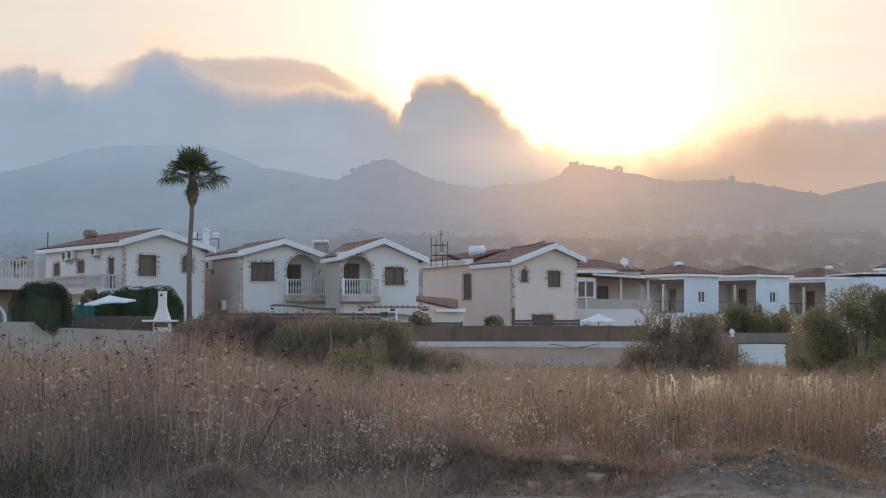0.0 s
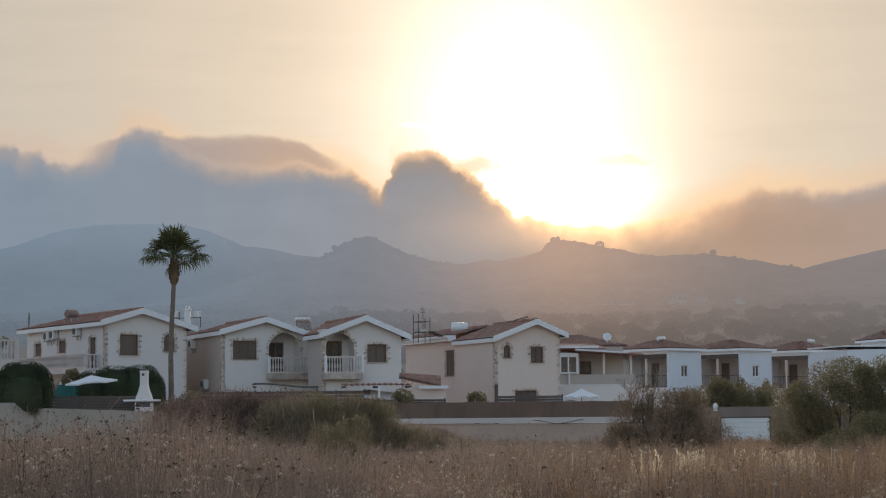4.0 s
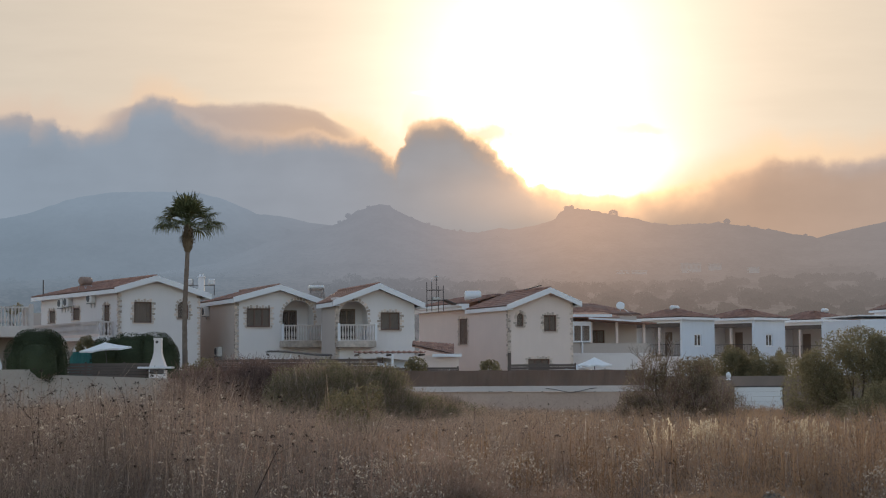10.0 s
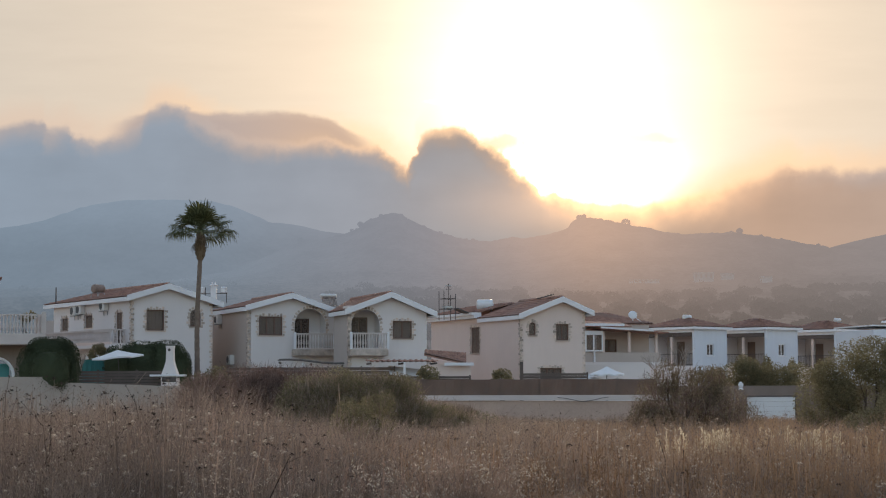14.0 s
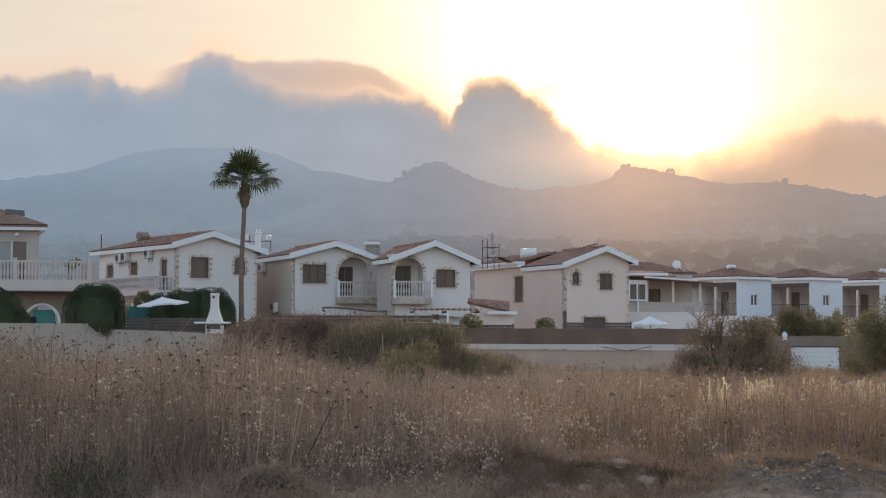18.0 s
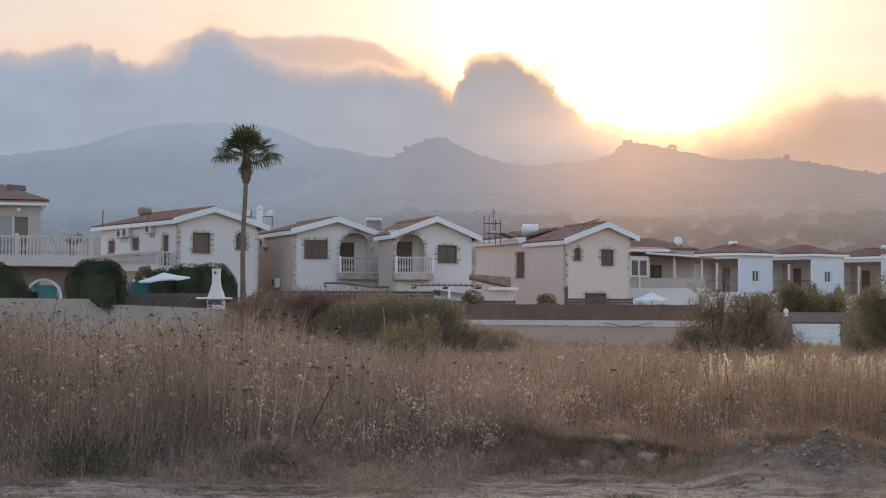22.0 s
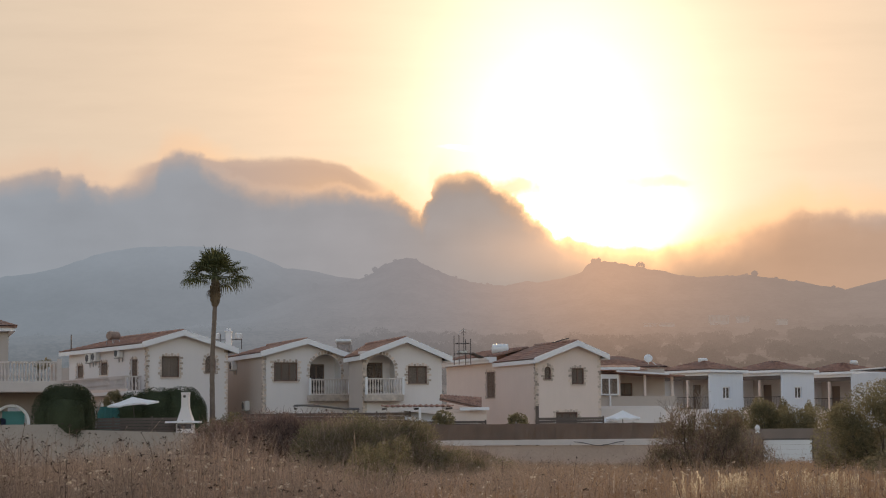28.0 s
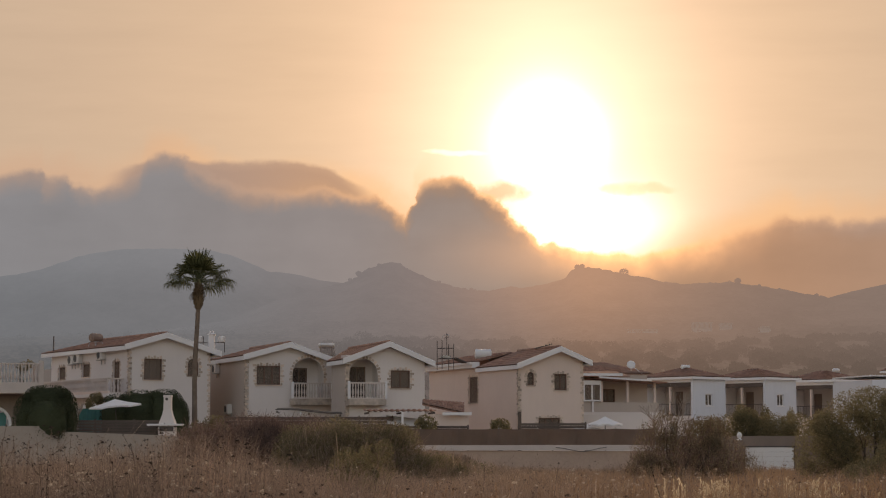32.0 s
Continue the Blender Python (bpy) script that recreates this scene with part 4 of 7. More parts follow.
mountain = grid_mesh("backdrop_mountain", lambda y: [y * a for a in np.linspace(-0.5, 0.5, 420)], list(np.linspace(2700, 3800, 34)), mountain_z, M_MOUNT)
tagged(mountain, "pale mountain ridge behind the hills, haze painted on", "mountain", kind="structure")



# ---- houses ----
def quoins(house, x, z0, z1, side=1, both=True):
    stones_up(house, x, z0, z1, side)
    if both:
        stones_up(house, 0.0, z0 + 0.1, z1, 1, True)


def shell(house, front_top, base, front_open, side_top, side_open, width, depth, front_mat, side_mat, thick=0.22, room=0.22):
    """Front wall, left side wall, and the plain back and right walls and floors that close the house."""
    part("wall", wall_mesh(front_top, base, front_open, thick), front_mat, house)
    part("wall", wall_mesh(side_top, base, side_open, thick, True), side_mat, house)
    # right wall painted darker to cut warm bounce onto the next villa
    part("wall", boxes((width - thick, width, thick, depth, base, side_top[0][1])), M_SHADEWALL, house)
    part("wall", boxes((thick, width - thick, depth - thick, depth, base, side_top[0][1])), side_mat, house)
    part("floor", boxes((thick, width - thick, thick, depth - thick, 3.35, 3.55)), M_GREYWALL, house)
    part("ceiling", boxes((thick, width - thick, room, depth - thick, side_top[0][1] - 0.2, side_top[0][1] - 0.02)), M_STUCCO, house)


def villa_palm():
    """The white villa behind the palm: a wide gable front and a long side with a balcony."""
    h = thing("villa", pose(-19.96, 115, 0, 0, 0, 33), "white two-storey villa with stone quoins and terracotta roof", "house", "villas")
    W, L = 5.6, 13.2
    fo = [(1.05, 2.27, 5.12, 6.44, False), (4.04, 4.8, 5.42, 6.52, True)]
    so = [(1.4, 2.4, 4.2, 6.30, False), (6.3, 7.6, 5.45, 6.28, False), (10.6, 11.8, 5.40, 6.22, False)]
    shell(h, [(0, 7.16), (2.4, 7.82), (W, 6.92)], 0.4, fo, [(0, 7.20), (L, 7.20)], so, W, L, M_STUCCO, M_STUCCO)
    gable_roof(h, (-0.42, 7.18), (2.4, 7.98), (6.2, 6.88), -0.35, L + 0.9, 3.5)
    window(h, *fo[0][:4], leaves=1)
    stones_round(h, *fo[0][:4])
    window(h, *fo[1][:4], leaves=1)
    stones_round(h, *fo[1][:4], arched=True)
    for o in so:
        window(h, *o[:4], swap=True, leaves=1 if o is not so[0] else 2, shut=True)
        stones_round(h, *o[:4], swap=True)
    quoins(h, 0.0, 2.6, 7.1)
    stones_up(h, W, 2.6, 6.8, -1)
    # balcony along the side
    b = part("balcony", boxes((-1.1, -0.003, 0.6, 13.6, 4.05, 4.25)), M_STUCCO, h, "white rendered balcony with a solid parapet")
    part("parapet", boxes((-1.1, -0.97, 0.6, 13.6, 4.25, 4.42), (-0.97, 0, 13.47, 13.6, 4.25, 5.2)), M_CREAM, b)
    balusters(b, 0.7, 13.5, -1.035, 4.42, 5.22, 0.2, swap=True, fat=1.2)
    balusters(b, -0.97, -0.05, 0.68, 4.25, 5.22, 0.2, fat=1.2)
    part("balcony_roof", boxes((-1.7, -0.003, -0.2, 3.1, 3.35, 3.6)), M_CANVAS, h, "white awning over the terrace")
    balusters(b, 0.7, 3.38, -1.03, 4.25, 5.12, 0.16, swap=True)
    return h


villa_palm()
for yy, zz in ((9.0, 6.33), (7.95, 6.38), (4.0, 6.48)):
    air_conditioner(pose(-19.96, 115, 0, 0, 0, 33) @ pose(-0.02, yy, zz, 0, 0, -90))
water_heater(pose(-19.96, 115, 0, 0, 0, 33) @ pose(0.5, 6.6, 7.44, 0, 0, 20), "brownish lying water tank on the villa roof", M_RUST, radius=0.28, length=0.62, panel=False, height=0.3)
bm = bmesh.new()
tube(bm, (0, 0, 0), (0, 0, 1.1), 0.05, 0.04, 6)
pipe = part("roof_pipe", bm, M_DARKSTEEL)
pipe.matrix_world = pose(-19.96, 115, 0, 0, 0, 33) @ pose(-0.1, 12.6, 7.27)
tagged(pipe, "thin dark vent pipe on the roof edge", "pipe")


def villa_arch(m, W, L, left, apex, right, win, arch, base_z, label, win_leaves, side_open, front_mat, side_mat, hip=0.0, valley=None):
    """A white villa front with a recessed arched balcony and one window."""
    h = thing("villa", m, label, "house", "villas")
    ax0, ax1, az0, az1 = arch
    fo = [(*win, False), (ax0, ax1, az0, az1, True)]
    (xl, zl), (xa, za), (xr, zr) = left, apex, right
    top = [(0, zl + (za - zl) * (0 - xl) / (xa - xl) - 0.2), (xa, za - 0.2), (W, zr + (za - zr) * (W - xr) / (xa - xr) - 0.2)]
    shell(h, top, 0.4, fo, [(0, top[0][1]), (L, top[0][1])], side_open, W, L, front_mat, side_mat, room=1.9)
    gable_roof(h, left, apex, right, -0.4, L + 0.5 + (5.5 if valley else 0), hip, valley=valley)
    if valley:
        part("rear_wall", boxes((2.2, 2.42, L, L + 5.5, 0.4, 6.1), (W - 0.22, W, L + 0.003, L + 5.5, 0.4, 6.1), (2.42, W - 0.22, L + 5.3, L + 5.5, 0.4, 6.1)), side_mat, h)
    window(h, *win, leaves=win_leaves)
    stones_round(h, *win)
    stones_round(h, ax0, ax1, az0 + 1.0, az1, arched=True)
    quoins(h, 0.0, 2.4, top[0][1] - 0.1)
    # recess behind the arch, with a door
    part("recess", boxes((ax0 - 0.15, ax1 + 0.15, 1.3, 1.42, az0 - 0.2, az1 + 0.15), (ax0 - 0.15, ax0 - 0.03, 0.23, 1.3, az0 - 0.2, az1 + 0.15), (ax1 + 0.03, ax1 + 0.15, 0.23, 1.3, az0 - 0.2, az1 + 0.15),
                         (ax0 - 0.15, ax1 + 0.15, 0.23, 1.42, az1 + 0.15, az1 + 0.25)), M_STUCCO, h)
    d = part("door", boxes((ax0 + 0.25, ax0 + 1.35, 1.22, 1.295, az0 + 0.02, az0 + 2.0)), M_DOOR, h, "brown balcony door")
    part("pane", boxes((ax0 + 0.35, ax0 + 0.76, 1.205, 1.218, az0 + 0.2, az0 + 1.9)), M_GLASS, d)
    part("pane", boxes((ax0 + 0.84, ax0 + 1.25, 1.205, 1.218, az0 + 0.2, az0 + 1.9)), M_GLASS, d)
    b = part("balcony", soft_box(ax0 - 0.2, ax1 + 0.35, -0.75, -0.003, base_z, az0 - 0.02, 0.03), M_MOTTLE, h, "projecting balcony slab with mottled stone face")
    balusters(b, ax0 - 0.2, ax1 + 0.35, -0.66, az0 - 0.02, az0 + 1.0, 0.165)
    part("post", soft_box(ax0 - 0.26, ax0 - 0.12, -0.74, -0.58, az0 - 0.02, az0 + 1.06, 0.02), M_TRIM, b)
    part("post", soft_box(ax1 + 0.27, ax1 + 0.41, -0.74, -0.58, az0 - 0.02, az0 + 1.06, 0.02), M_TRIM, b)
    return h


# darker side walls: their shade is painted into the stucco colour
H2 = pose(-12.90, 117, 0, 0, 0, 22)
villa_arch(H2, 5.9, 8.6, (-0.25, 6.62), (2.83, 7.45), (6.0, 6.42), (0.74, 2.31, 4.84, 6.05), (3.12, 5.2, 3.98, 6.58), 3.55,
           "white villa with arched balcony and terracotta roof", 3, [], M_STUCCO, M_GREY_SHADED)
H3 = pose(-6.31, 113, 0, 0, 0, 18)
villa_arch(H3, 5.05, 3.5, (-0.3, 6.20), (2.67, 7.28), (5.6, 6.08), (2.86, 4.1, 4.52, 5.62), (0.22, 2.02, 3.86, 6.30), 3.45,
           "white villa with arched balcony and sliding window", 2, [], M_STUCCO, M_GREY_SHADED, valley=3.7)
air_conditioner(H2 @ pose(-0.02, 6.6, 5.75, 0, 0, -90))
air_conditioner(H2 @ pose(-0.02, 3.4, 3.05, 0, 0, -90))


def villa_beige():
    """The cream villa: a gable end with a small arched window, and a long stepped side."""
    m = pose(4.48, 120, 0, 0, 0, 22)
    h = thing("villa", m, "cream two-storey villa with gable front and stepped side roof", "house", "villas")
    W, L = 4.7, 15.8
    fo = [(0.66, 1.14, 4.87, 5.72, True), (2.6, 3.5, 4.55, 5.62, False), (1.44, 3.0, 1.2, 2.75, False)]
    so = [(6.75, 8.3, 3.84, 5.60, False)]
    shell(h, [(0, 6.15), (2.89, 7.16), (W, 6.45)], 0.4, fo, [(0, 6.05), (6.5, 6.05), (6.51, 6.2), (L, 6.2)], so, W, L, M_CREAM, M_CREAM)
    gable_roof(h, (-0.25, 6.14), (2.89, 7.30), (5.16, 6.40), -0.4, 6.6)
    part("roof", tiled_slope((-0.3, 6.7, 6.62), (-0.3, 16.2, 6.62), (2.4, 14.0, 7.3), (2.4, 6.7, 7.3)), M_TILE, h, "terracotta tiled roof slope")
    part("roof", tiled_slope((5.0, 16.2, 6.62), (5.0, 6.7, 6.62), (2.4, 6.7, 7.3), (2.4, 14.0, 7.3)), M_TILE, h)
    part("roof", tiled_slope((-0.3, 16.2, 6.62), (5.0, 16.2, 6.62), (2.4, 14.0, 7.3), (2.4, 14.0, 7.3)), M_TILE, h)
    part("cornice", boxes((-0.45, 0.1, 6.65, 16.4, 6.21, 6.42), (-0.6, 0.1, 6.65, 16.5, 6.42, 6.60)), M_TRIM, h, "white stepped roof cornice")
    window(h, *fo[0][:4], leaves=1)
    stones_round(h, *fo[0][:4], arched=True)
    window(h, *fo[1][:4], leaves=2)
    stones_round(h, *fo[1][:4])
    window(h, *fo[2][:4], leaves=3)
    stones_round(h, *fo[2][:4])
    window(h, *so[0][:4], swap=True, leaves=2, shut=True)
    stones_round(h, *so[0][:4], swap=True)
    quoins(h, 0.0, 2.0, 6.0)
    stones_up(h, W, 1.2, 6.4, -1)
    return m


H4 = villa_beige()
water_heater(H4 @ pose(0.95, 8.0, 6.72, 0, 0, -20), "white lying water tank on the villa roof", M_TANK, radius=0.36, length=0.85, panel=False, height=0.12)


def roof_rack(m):
    """A dark steel rack with a collector, aerial and pipes on the roof."""
    ob = thing("roof_rack", m, "dark steel rack with solar collector and aerial", "rack")
    for x in (-0.42, 0.42):
        for y in (-0.5, 0.5):
            bm = bmesh.new()
            tube(bm, (x, y, 0), (x, y, 2.0 if x < 0 else 1.75), 0.028, n=6)
            part("post", bm, M_DARKSTEEL, ob)
    for z in (0.75, 1.45):
        bm = bmesh.new()
        for y in (-0.5, 0.5):
            tube(bm, (-0.42, y, z), (0.42, y, z), 0.022, n=6)
        for x in (-0.42, 0.42):
            tube(bm, (x, -0.5, z), (x, 0.5, z), 0.022, n=6)
        part("rail", bm, M_DARKSTEEL, ob)
    bm = bmesh.new()
    tube(bm, (0.1, 0, 0.7), (0.1, 0, 2.5), 0.02, n=6)
    for k in range(4):
        tube(bm, (-0.1 + 0.03 * k, 0, 2.1 + 0.1 * k), (0.3 - 0.03 * k, 0, 2.1 + 0.1 * k), 0.01, n=4)
    part("aerial", bm, M_DARKSTEEL, ob)
    bm = bmesh.new()
    p = Vector((-0.42, -0.5, 2.0))
    for q in ((-0.40, -0.5, 2.2), (-0.28, -0.5, 2.34), (-0.1, -0.5, 2.36)):
        tube(bm, p, q, 0.018, n=5)
        p = Vector(q)
    part("lamp_arm", bm, M_STEEL, ob, "thin bent lamp arm")
    part("lamp", soft_box(-0.12, 0.1, -0.56, -0.44, 2.3, 2.36, 0.02), M_AC, ob)
    part("box", soft_box(-0.3, 0.3, -0.3, 0.3, 0.78, 0.95, 0.03), M_STEEL, ob, "flat grey box on the lower rail")
    bm = boxes((0, 2.3, 0, 0.9, 0, 0.08))
    bmesh.ops.transform(bm, matrix=Matrix.Translation((0.6, -0.5, 0.75)) @ Matrix.Rotation(radians(22), 4, 'Y'), verts=bm.verts)
    part("collector", bm, M_SLATE, ob, "dark slanted solar collector")
    return ob


roof_rack(pose(-0.25, 126.5, 6.1, 0, 0, 20))
bm = boxes((-0.55, 0.75, -0.1, 0.1, 0, 0.07))
vent = part("ridge_cap", bm, M_DARKWOOD)
vent.matrix_world = H4 @ pose(2.3, 1.2, 7.42, 0, -14, 8)
tagged(vent, "dark flat board lying on the roof ridge", "board")


def chimney(m):
    ob = thing("chimney_stack", m, "white chimney with water tanks beside it", "chimney")
    part("stack", soft_box(-0.19, 0.19, -0.19, 0.19, 0, 1.15, 0.03), M_TRIM, ob)
    part("cap", soft_box(-0.25, 0.25, -0.25, 0.25, 1.15, 1.24, 0.02), M_TRIM, ob)
    for x, y in ((-0.1, -0.1), (0.1, -0.1), (0.1, 0.1), (-0.1, 0.1)):
        bm = bmesh.new()
        tube(bm, (x, y, 1.24), (x, y, 1.42), 0.04, n=6)
        part("cowl", bm, M_TRIM, ob)
    bm = bmesh.new()
    tube(bm, (-1.1, 0, 0.0), (-1.1, 0, 1.05), 0.025, n=6)
    tube(bm, (-0.55, 0, 0.0), (-0.55, 0, 1.05), 0.025, n=6)
    tube(bm, (-1.15, 0, 0.62), (0.9, 0, 0.66), 0.025, n=6)
    tube(bm, (0.85, 0, 0.0), (0.85, 0, 1.0), 0.025, n=6)
    part("frame", bm, M_DARKSTEEL, ob)
    for x in (-0.82, 0.66):
        bm = bmesh.new()
        lathe(bm, [(0.16, 0.66), (0.24, 0.7), (0.24, 1.02), (0.16, 1.08)], 12, (x, 0))
        part("tank", bm, M_TANK, ob)
    return ob


chimney(pose(-15.7, 122, 7.1))
water_heater(pose(-8.3, 125, 6.9, 0, 0, 10), "white rooftop water tank on a steel frame", M_AC, radius=0.17, length=0.8, panel=True, height=0.62)


def terrace_house():
    """The house with a roofed first-floor terrace beside the cream villa."""
    m = pose(9.3, 132, 0, 0, 0, 15)
    h = thing("terrace_house", m, "house with roofed first-floor terrace and white glazed bay", "house", "villas")
    # darker colour stands in for the canopy's shade on this wall
    part("wall", wall_mesh([(0, 6.0), (6.0, 6.0)], 0.4, [(2.35, 3.5, 4.0, 4.95, False)], 0.22, at=2.2), M_GREY_SHADED, h)
    part("wall", boxes((0.0, 0.22, 2.45, 10, 0.4, 6.0), (5.78, 6.0, 2.45, 10, 0.4, 6.0), (0.22, 5.78, 9.8, 10, 0.4, 6.0)), M_STUCCO, h)
    window(h, 2.35, 3.5, 4.0, 4.95, at=2.2, leaves=2)
    part("terrace", boxes((-0.3, 6.2, -0.2, 2.19, 3.0, 3.25)), M_STUCCO, h, "white terrace slab")
    part("parapet", boxes((0, 6.0, -0.1, 0.02, 3.25, 3.95)), M_GREY_SHADED, h, "greyish terrace parapet")
    for x in (1.65, 3.62, 5.7):
        part("post", soft_box(x - 0.09, x + 0.09, -0.12, 0.06, 3.95, 5.45, 0.02), M_CREAM, h)
    bm = bmesh.new()
    prism(bm, [(-0.3, -0.7, 5.75), (-0.3, 2.3, 6.15), (-0.3, 2.3, 6.25), (-0.3, -0.7, 5.85)], (3.9, 0, 0))
    part("roof", bm, M_TILE, h)
    bm = bmesh.new()
    prism(bm, [(1.2, -0.8, 5.62), (6.4, -0.8, 5.32), (6.4, -0.8, 5.42), (1.2, -0.8, 5.72)], (0, 3.0, 0))
    part("canopy", bm, M_TILE, h, "sloping tiled terrace canopy")
    bm = bmesh.new()
    prism(bm, [(1.2, -0.86, 5.66), (5.2, -0.86, 5.44), (5.2, -0.86, 5.56), (1.2, -0.86, 5.78)], (0, 0.055, 0))
    part("fascia", bm, M_TRIM, h, "bright white edge board")
    part("fascia", boxes((-0.35, 3.0, -0.78, -0.705, 5.82, 6.0)), M_TRIM, h)
    part("roof", tiled_slope((-0.4, 2.1, 6.1), (6.4, 2.1, 6.1), (4.0, 6.0, 7.0), (2.0, 6.0, 7.0)), M_TILE, h)
    part("roof", tiled_slope((6.4, 10, 6.1), (-0.4, 10, 6.1), (2.0, 6.0, 7.0), (4.0, 6.0, 7.0)), M_TILE, h)
    # glazed bay
    bay = part("bay_window", boxes((0.2, 1.55, -0.3, 1.2, 4.02, 4.12)), M_TRIM, h, "white-framed glazed bay")
    part("head", boxes((0.2, 1.55, -0.3, 1.2, 5.2, 5.5)), M_TRIM, bay)
    for x0, y0 in ((0.2, -0.3), (0.8, -0.3), (1.45, -0.3), (1.45, 1.1)):
        part("mullion", boxes((x0, x0 + 0.1, y0, y0 + 0.1, 4.12, 5.2)), M_TRIM, bay)
    for a, b in ((0.3, 0.8), (0.9, 1.45)):
        part("pane", boxes((a, b, -0.26, -0.25, 4.12, 5.2)), M_GLASS, bay)
    part("prop", boxes((0.85, 0.97, -0.28, -0.14, 3.26, 4.02)), M_TRIM, bay)
    return m


H5 = terrace_house()


def dish(m):
    ob = thing("satellite_dish", m, "pale round satellite dish on a roof bracket", "satellite dish")
    bm = bmesh.new()
    lathe(bm, [(0.04, 0.0), (0.2, 0.02), (0.31, 0.06), (0.32, 0.07), (0.2, 0.04), (0.04, 0.015)], 20)
    bmesh.ops.transform(bm, matrix=Matrix.Translation((0, 0, 0.75)) @ Matrix.Rotation(radians(70), 4, 'X') @ Matrix.Rotation(radians(180), 4, 'X'), verts=bm.verts)
    part("dish", bm, M_TANK, ob)
    bm = bmesh.new()
    tube(bm, (0, 0.1, 0), (0, 0.1, 0.75), 0.03, n=6)
    tube(bm, (0.1, 0, 0.6), (0.9, -0.2, -0.05), 0.03, n=6)
    part("bracket", bm, M_TANK, ob)
    return ob


dish(pose(13.4, 136, 6.05))
water_heater(pose(12.4, 136.5, 5.55, 0, 0, 12), "white lying water tank on the terrace house roof", M_TANK, radius=0.3, length=0.7, panel=False, height=0.3)


def white_block(m, label, W=3.95, L=5.4, z0=0.5, top=6.12):
    """One white block of the row: a plain room face with a window, a roofed loggia on its other face, a low hipped roof."""
    h = thing("terraced_house", m, label, "house", "white terraced houses")
    part("wall", wall_mesh([(0, top), (W, top)], z0, [(1.5, 2.35, 3.98, 4.95, False)], 0.22), M_BLUEWHITE, h)
    part("wall", boxes((W - 0.22, W, 0.225, L, z0, top)), M_BLUEWHITE, h)
    part("wall", boxes((0, W - 0.23, L - 0.2, L, z0, top)), M_STUCCO, h)
    # the loggia's shade is put into this wall's darker colour
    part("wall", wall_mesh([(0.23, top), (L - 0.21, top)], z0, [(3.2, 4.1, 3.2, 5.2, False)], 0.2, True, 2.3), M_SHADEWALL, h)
    part("wall", boxes((0, 0.22, 0.225, L - 0.21, z0, 3.14)), M_STUCCO, h)
    part("ceiling", boxes((0.25, 2.29, 0.23, L - 0.21, top - 0.35, top - 0.25)), M_STUCCO, h)
    window(h, 1.5, 2.35, 3.98, 4.95, leaves=2, trim=True)
    part("door", boxes((2.38, 2.44, 3.2, 4.1, 3.2, 5.2)), M_DOOR, h, "brown loggia door")
    part("floor", boxes((0.225, 2.29, 0.23, L - 0.21, 2.95, 3.15)), M_STUCCO, h)
    rail = part("railing", boxes((0.06, 0.11, 0.25, L - 0.25, 4.1, 4.15), (0.06, 0.11, 0.25, L - 0.25, 3.22, 3.26)), M_DARKSTEEL, h, "dark metal loggia railing")
    bm = bmesh.new()
    for k in range(30):
        c = 0.3 + k * (L - 0.6) / 29
        tube(bm, (0.085, c, 3.26), (0.085, c, 4.1), 0.012, n=4)
    tagged(part("bars", bm, M_DARKSTEEL, rail), kind="stuff")
    part("beam", boxes((-0.02, 0.24, 0.24, L, 5.55, 5.87)), M_DARKWOOD, h, "dark timber loggia beam")
    part("band", boxes((0.0, 0.22, 0.24, L - 0.21, 5.875, top)), M_TRIM, h)
    part("post", soft_box(0.02, 0.22, 2.5, 2.68, 3.15, 5.54, 0.02), M_CREAM, h)
    part("cornice", boxes((-0.35, W + 0.3, -0.35, L + 0.4, top + 0.003, top + 0.2)), M_TRIM, h, "white roof edge")
    x0, x1, y0, y1, z = -0.3, W + 0.25, -0.3, L + 0.35, top + 0.21
    cx, cy, zt = (x0 + x1) / 2, (y0 + y1) / 2, top + 1.0
    p = (cx, cy - 0.3, zt), (cx, cy + 0.3, zt)
    part("roof", tiled_slope((x0, y0, z), (x1, y0, z), p[0], p[0]), M_TILE, h)
    part("roof", tiled_slope((x1, y1, z), (x0, y1, z), p[1], p[1]), M_TILE, h)
    part("roof", tiled_slope((x0, y1, z), (x0, y0, z), p[0], p[1]), M_TILE, h)
    part("roof", tiled_slope((x1, y0, z), (x1, y1, z), p[1], p[0]), M_TILE, h)
    return h


M_BLUEWHITE = plain("bluish_white_stucco", (0.70, 0.74, 0.80), 0.9, 30, 0.08, 0.5, streak=0.12)
first = white_block(pose(19.75, 150, 0, 0, 0, 40), "white terraced house with loggia and hipped tile roof")
copy_thing(first, pose(25.95, 152, 0, 0, 0, 40))
copy_thing(first, pose(32.3, 155, -0.1, 0, 0, 40))


water_heater(pose(19.6, 153.3, 6.55, 0, 0, 35), "small white water tank on the terraced house roof", M_TANK, radius=0.2, length=0.6, panel=False, height=0.45)
water_heater(pose(33.1, 158.2, 6.45, 0, 0, 35), "small white water tank on the terraced house roof", M_TANK, radius=0.18, length=0.5, panel=False, height=0.45)


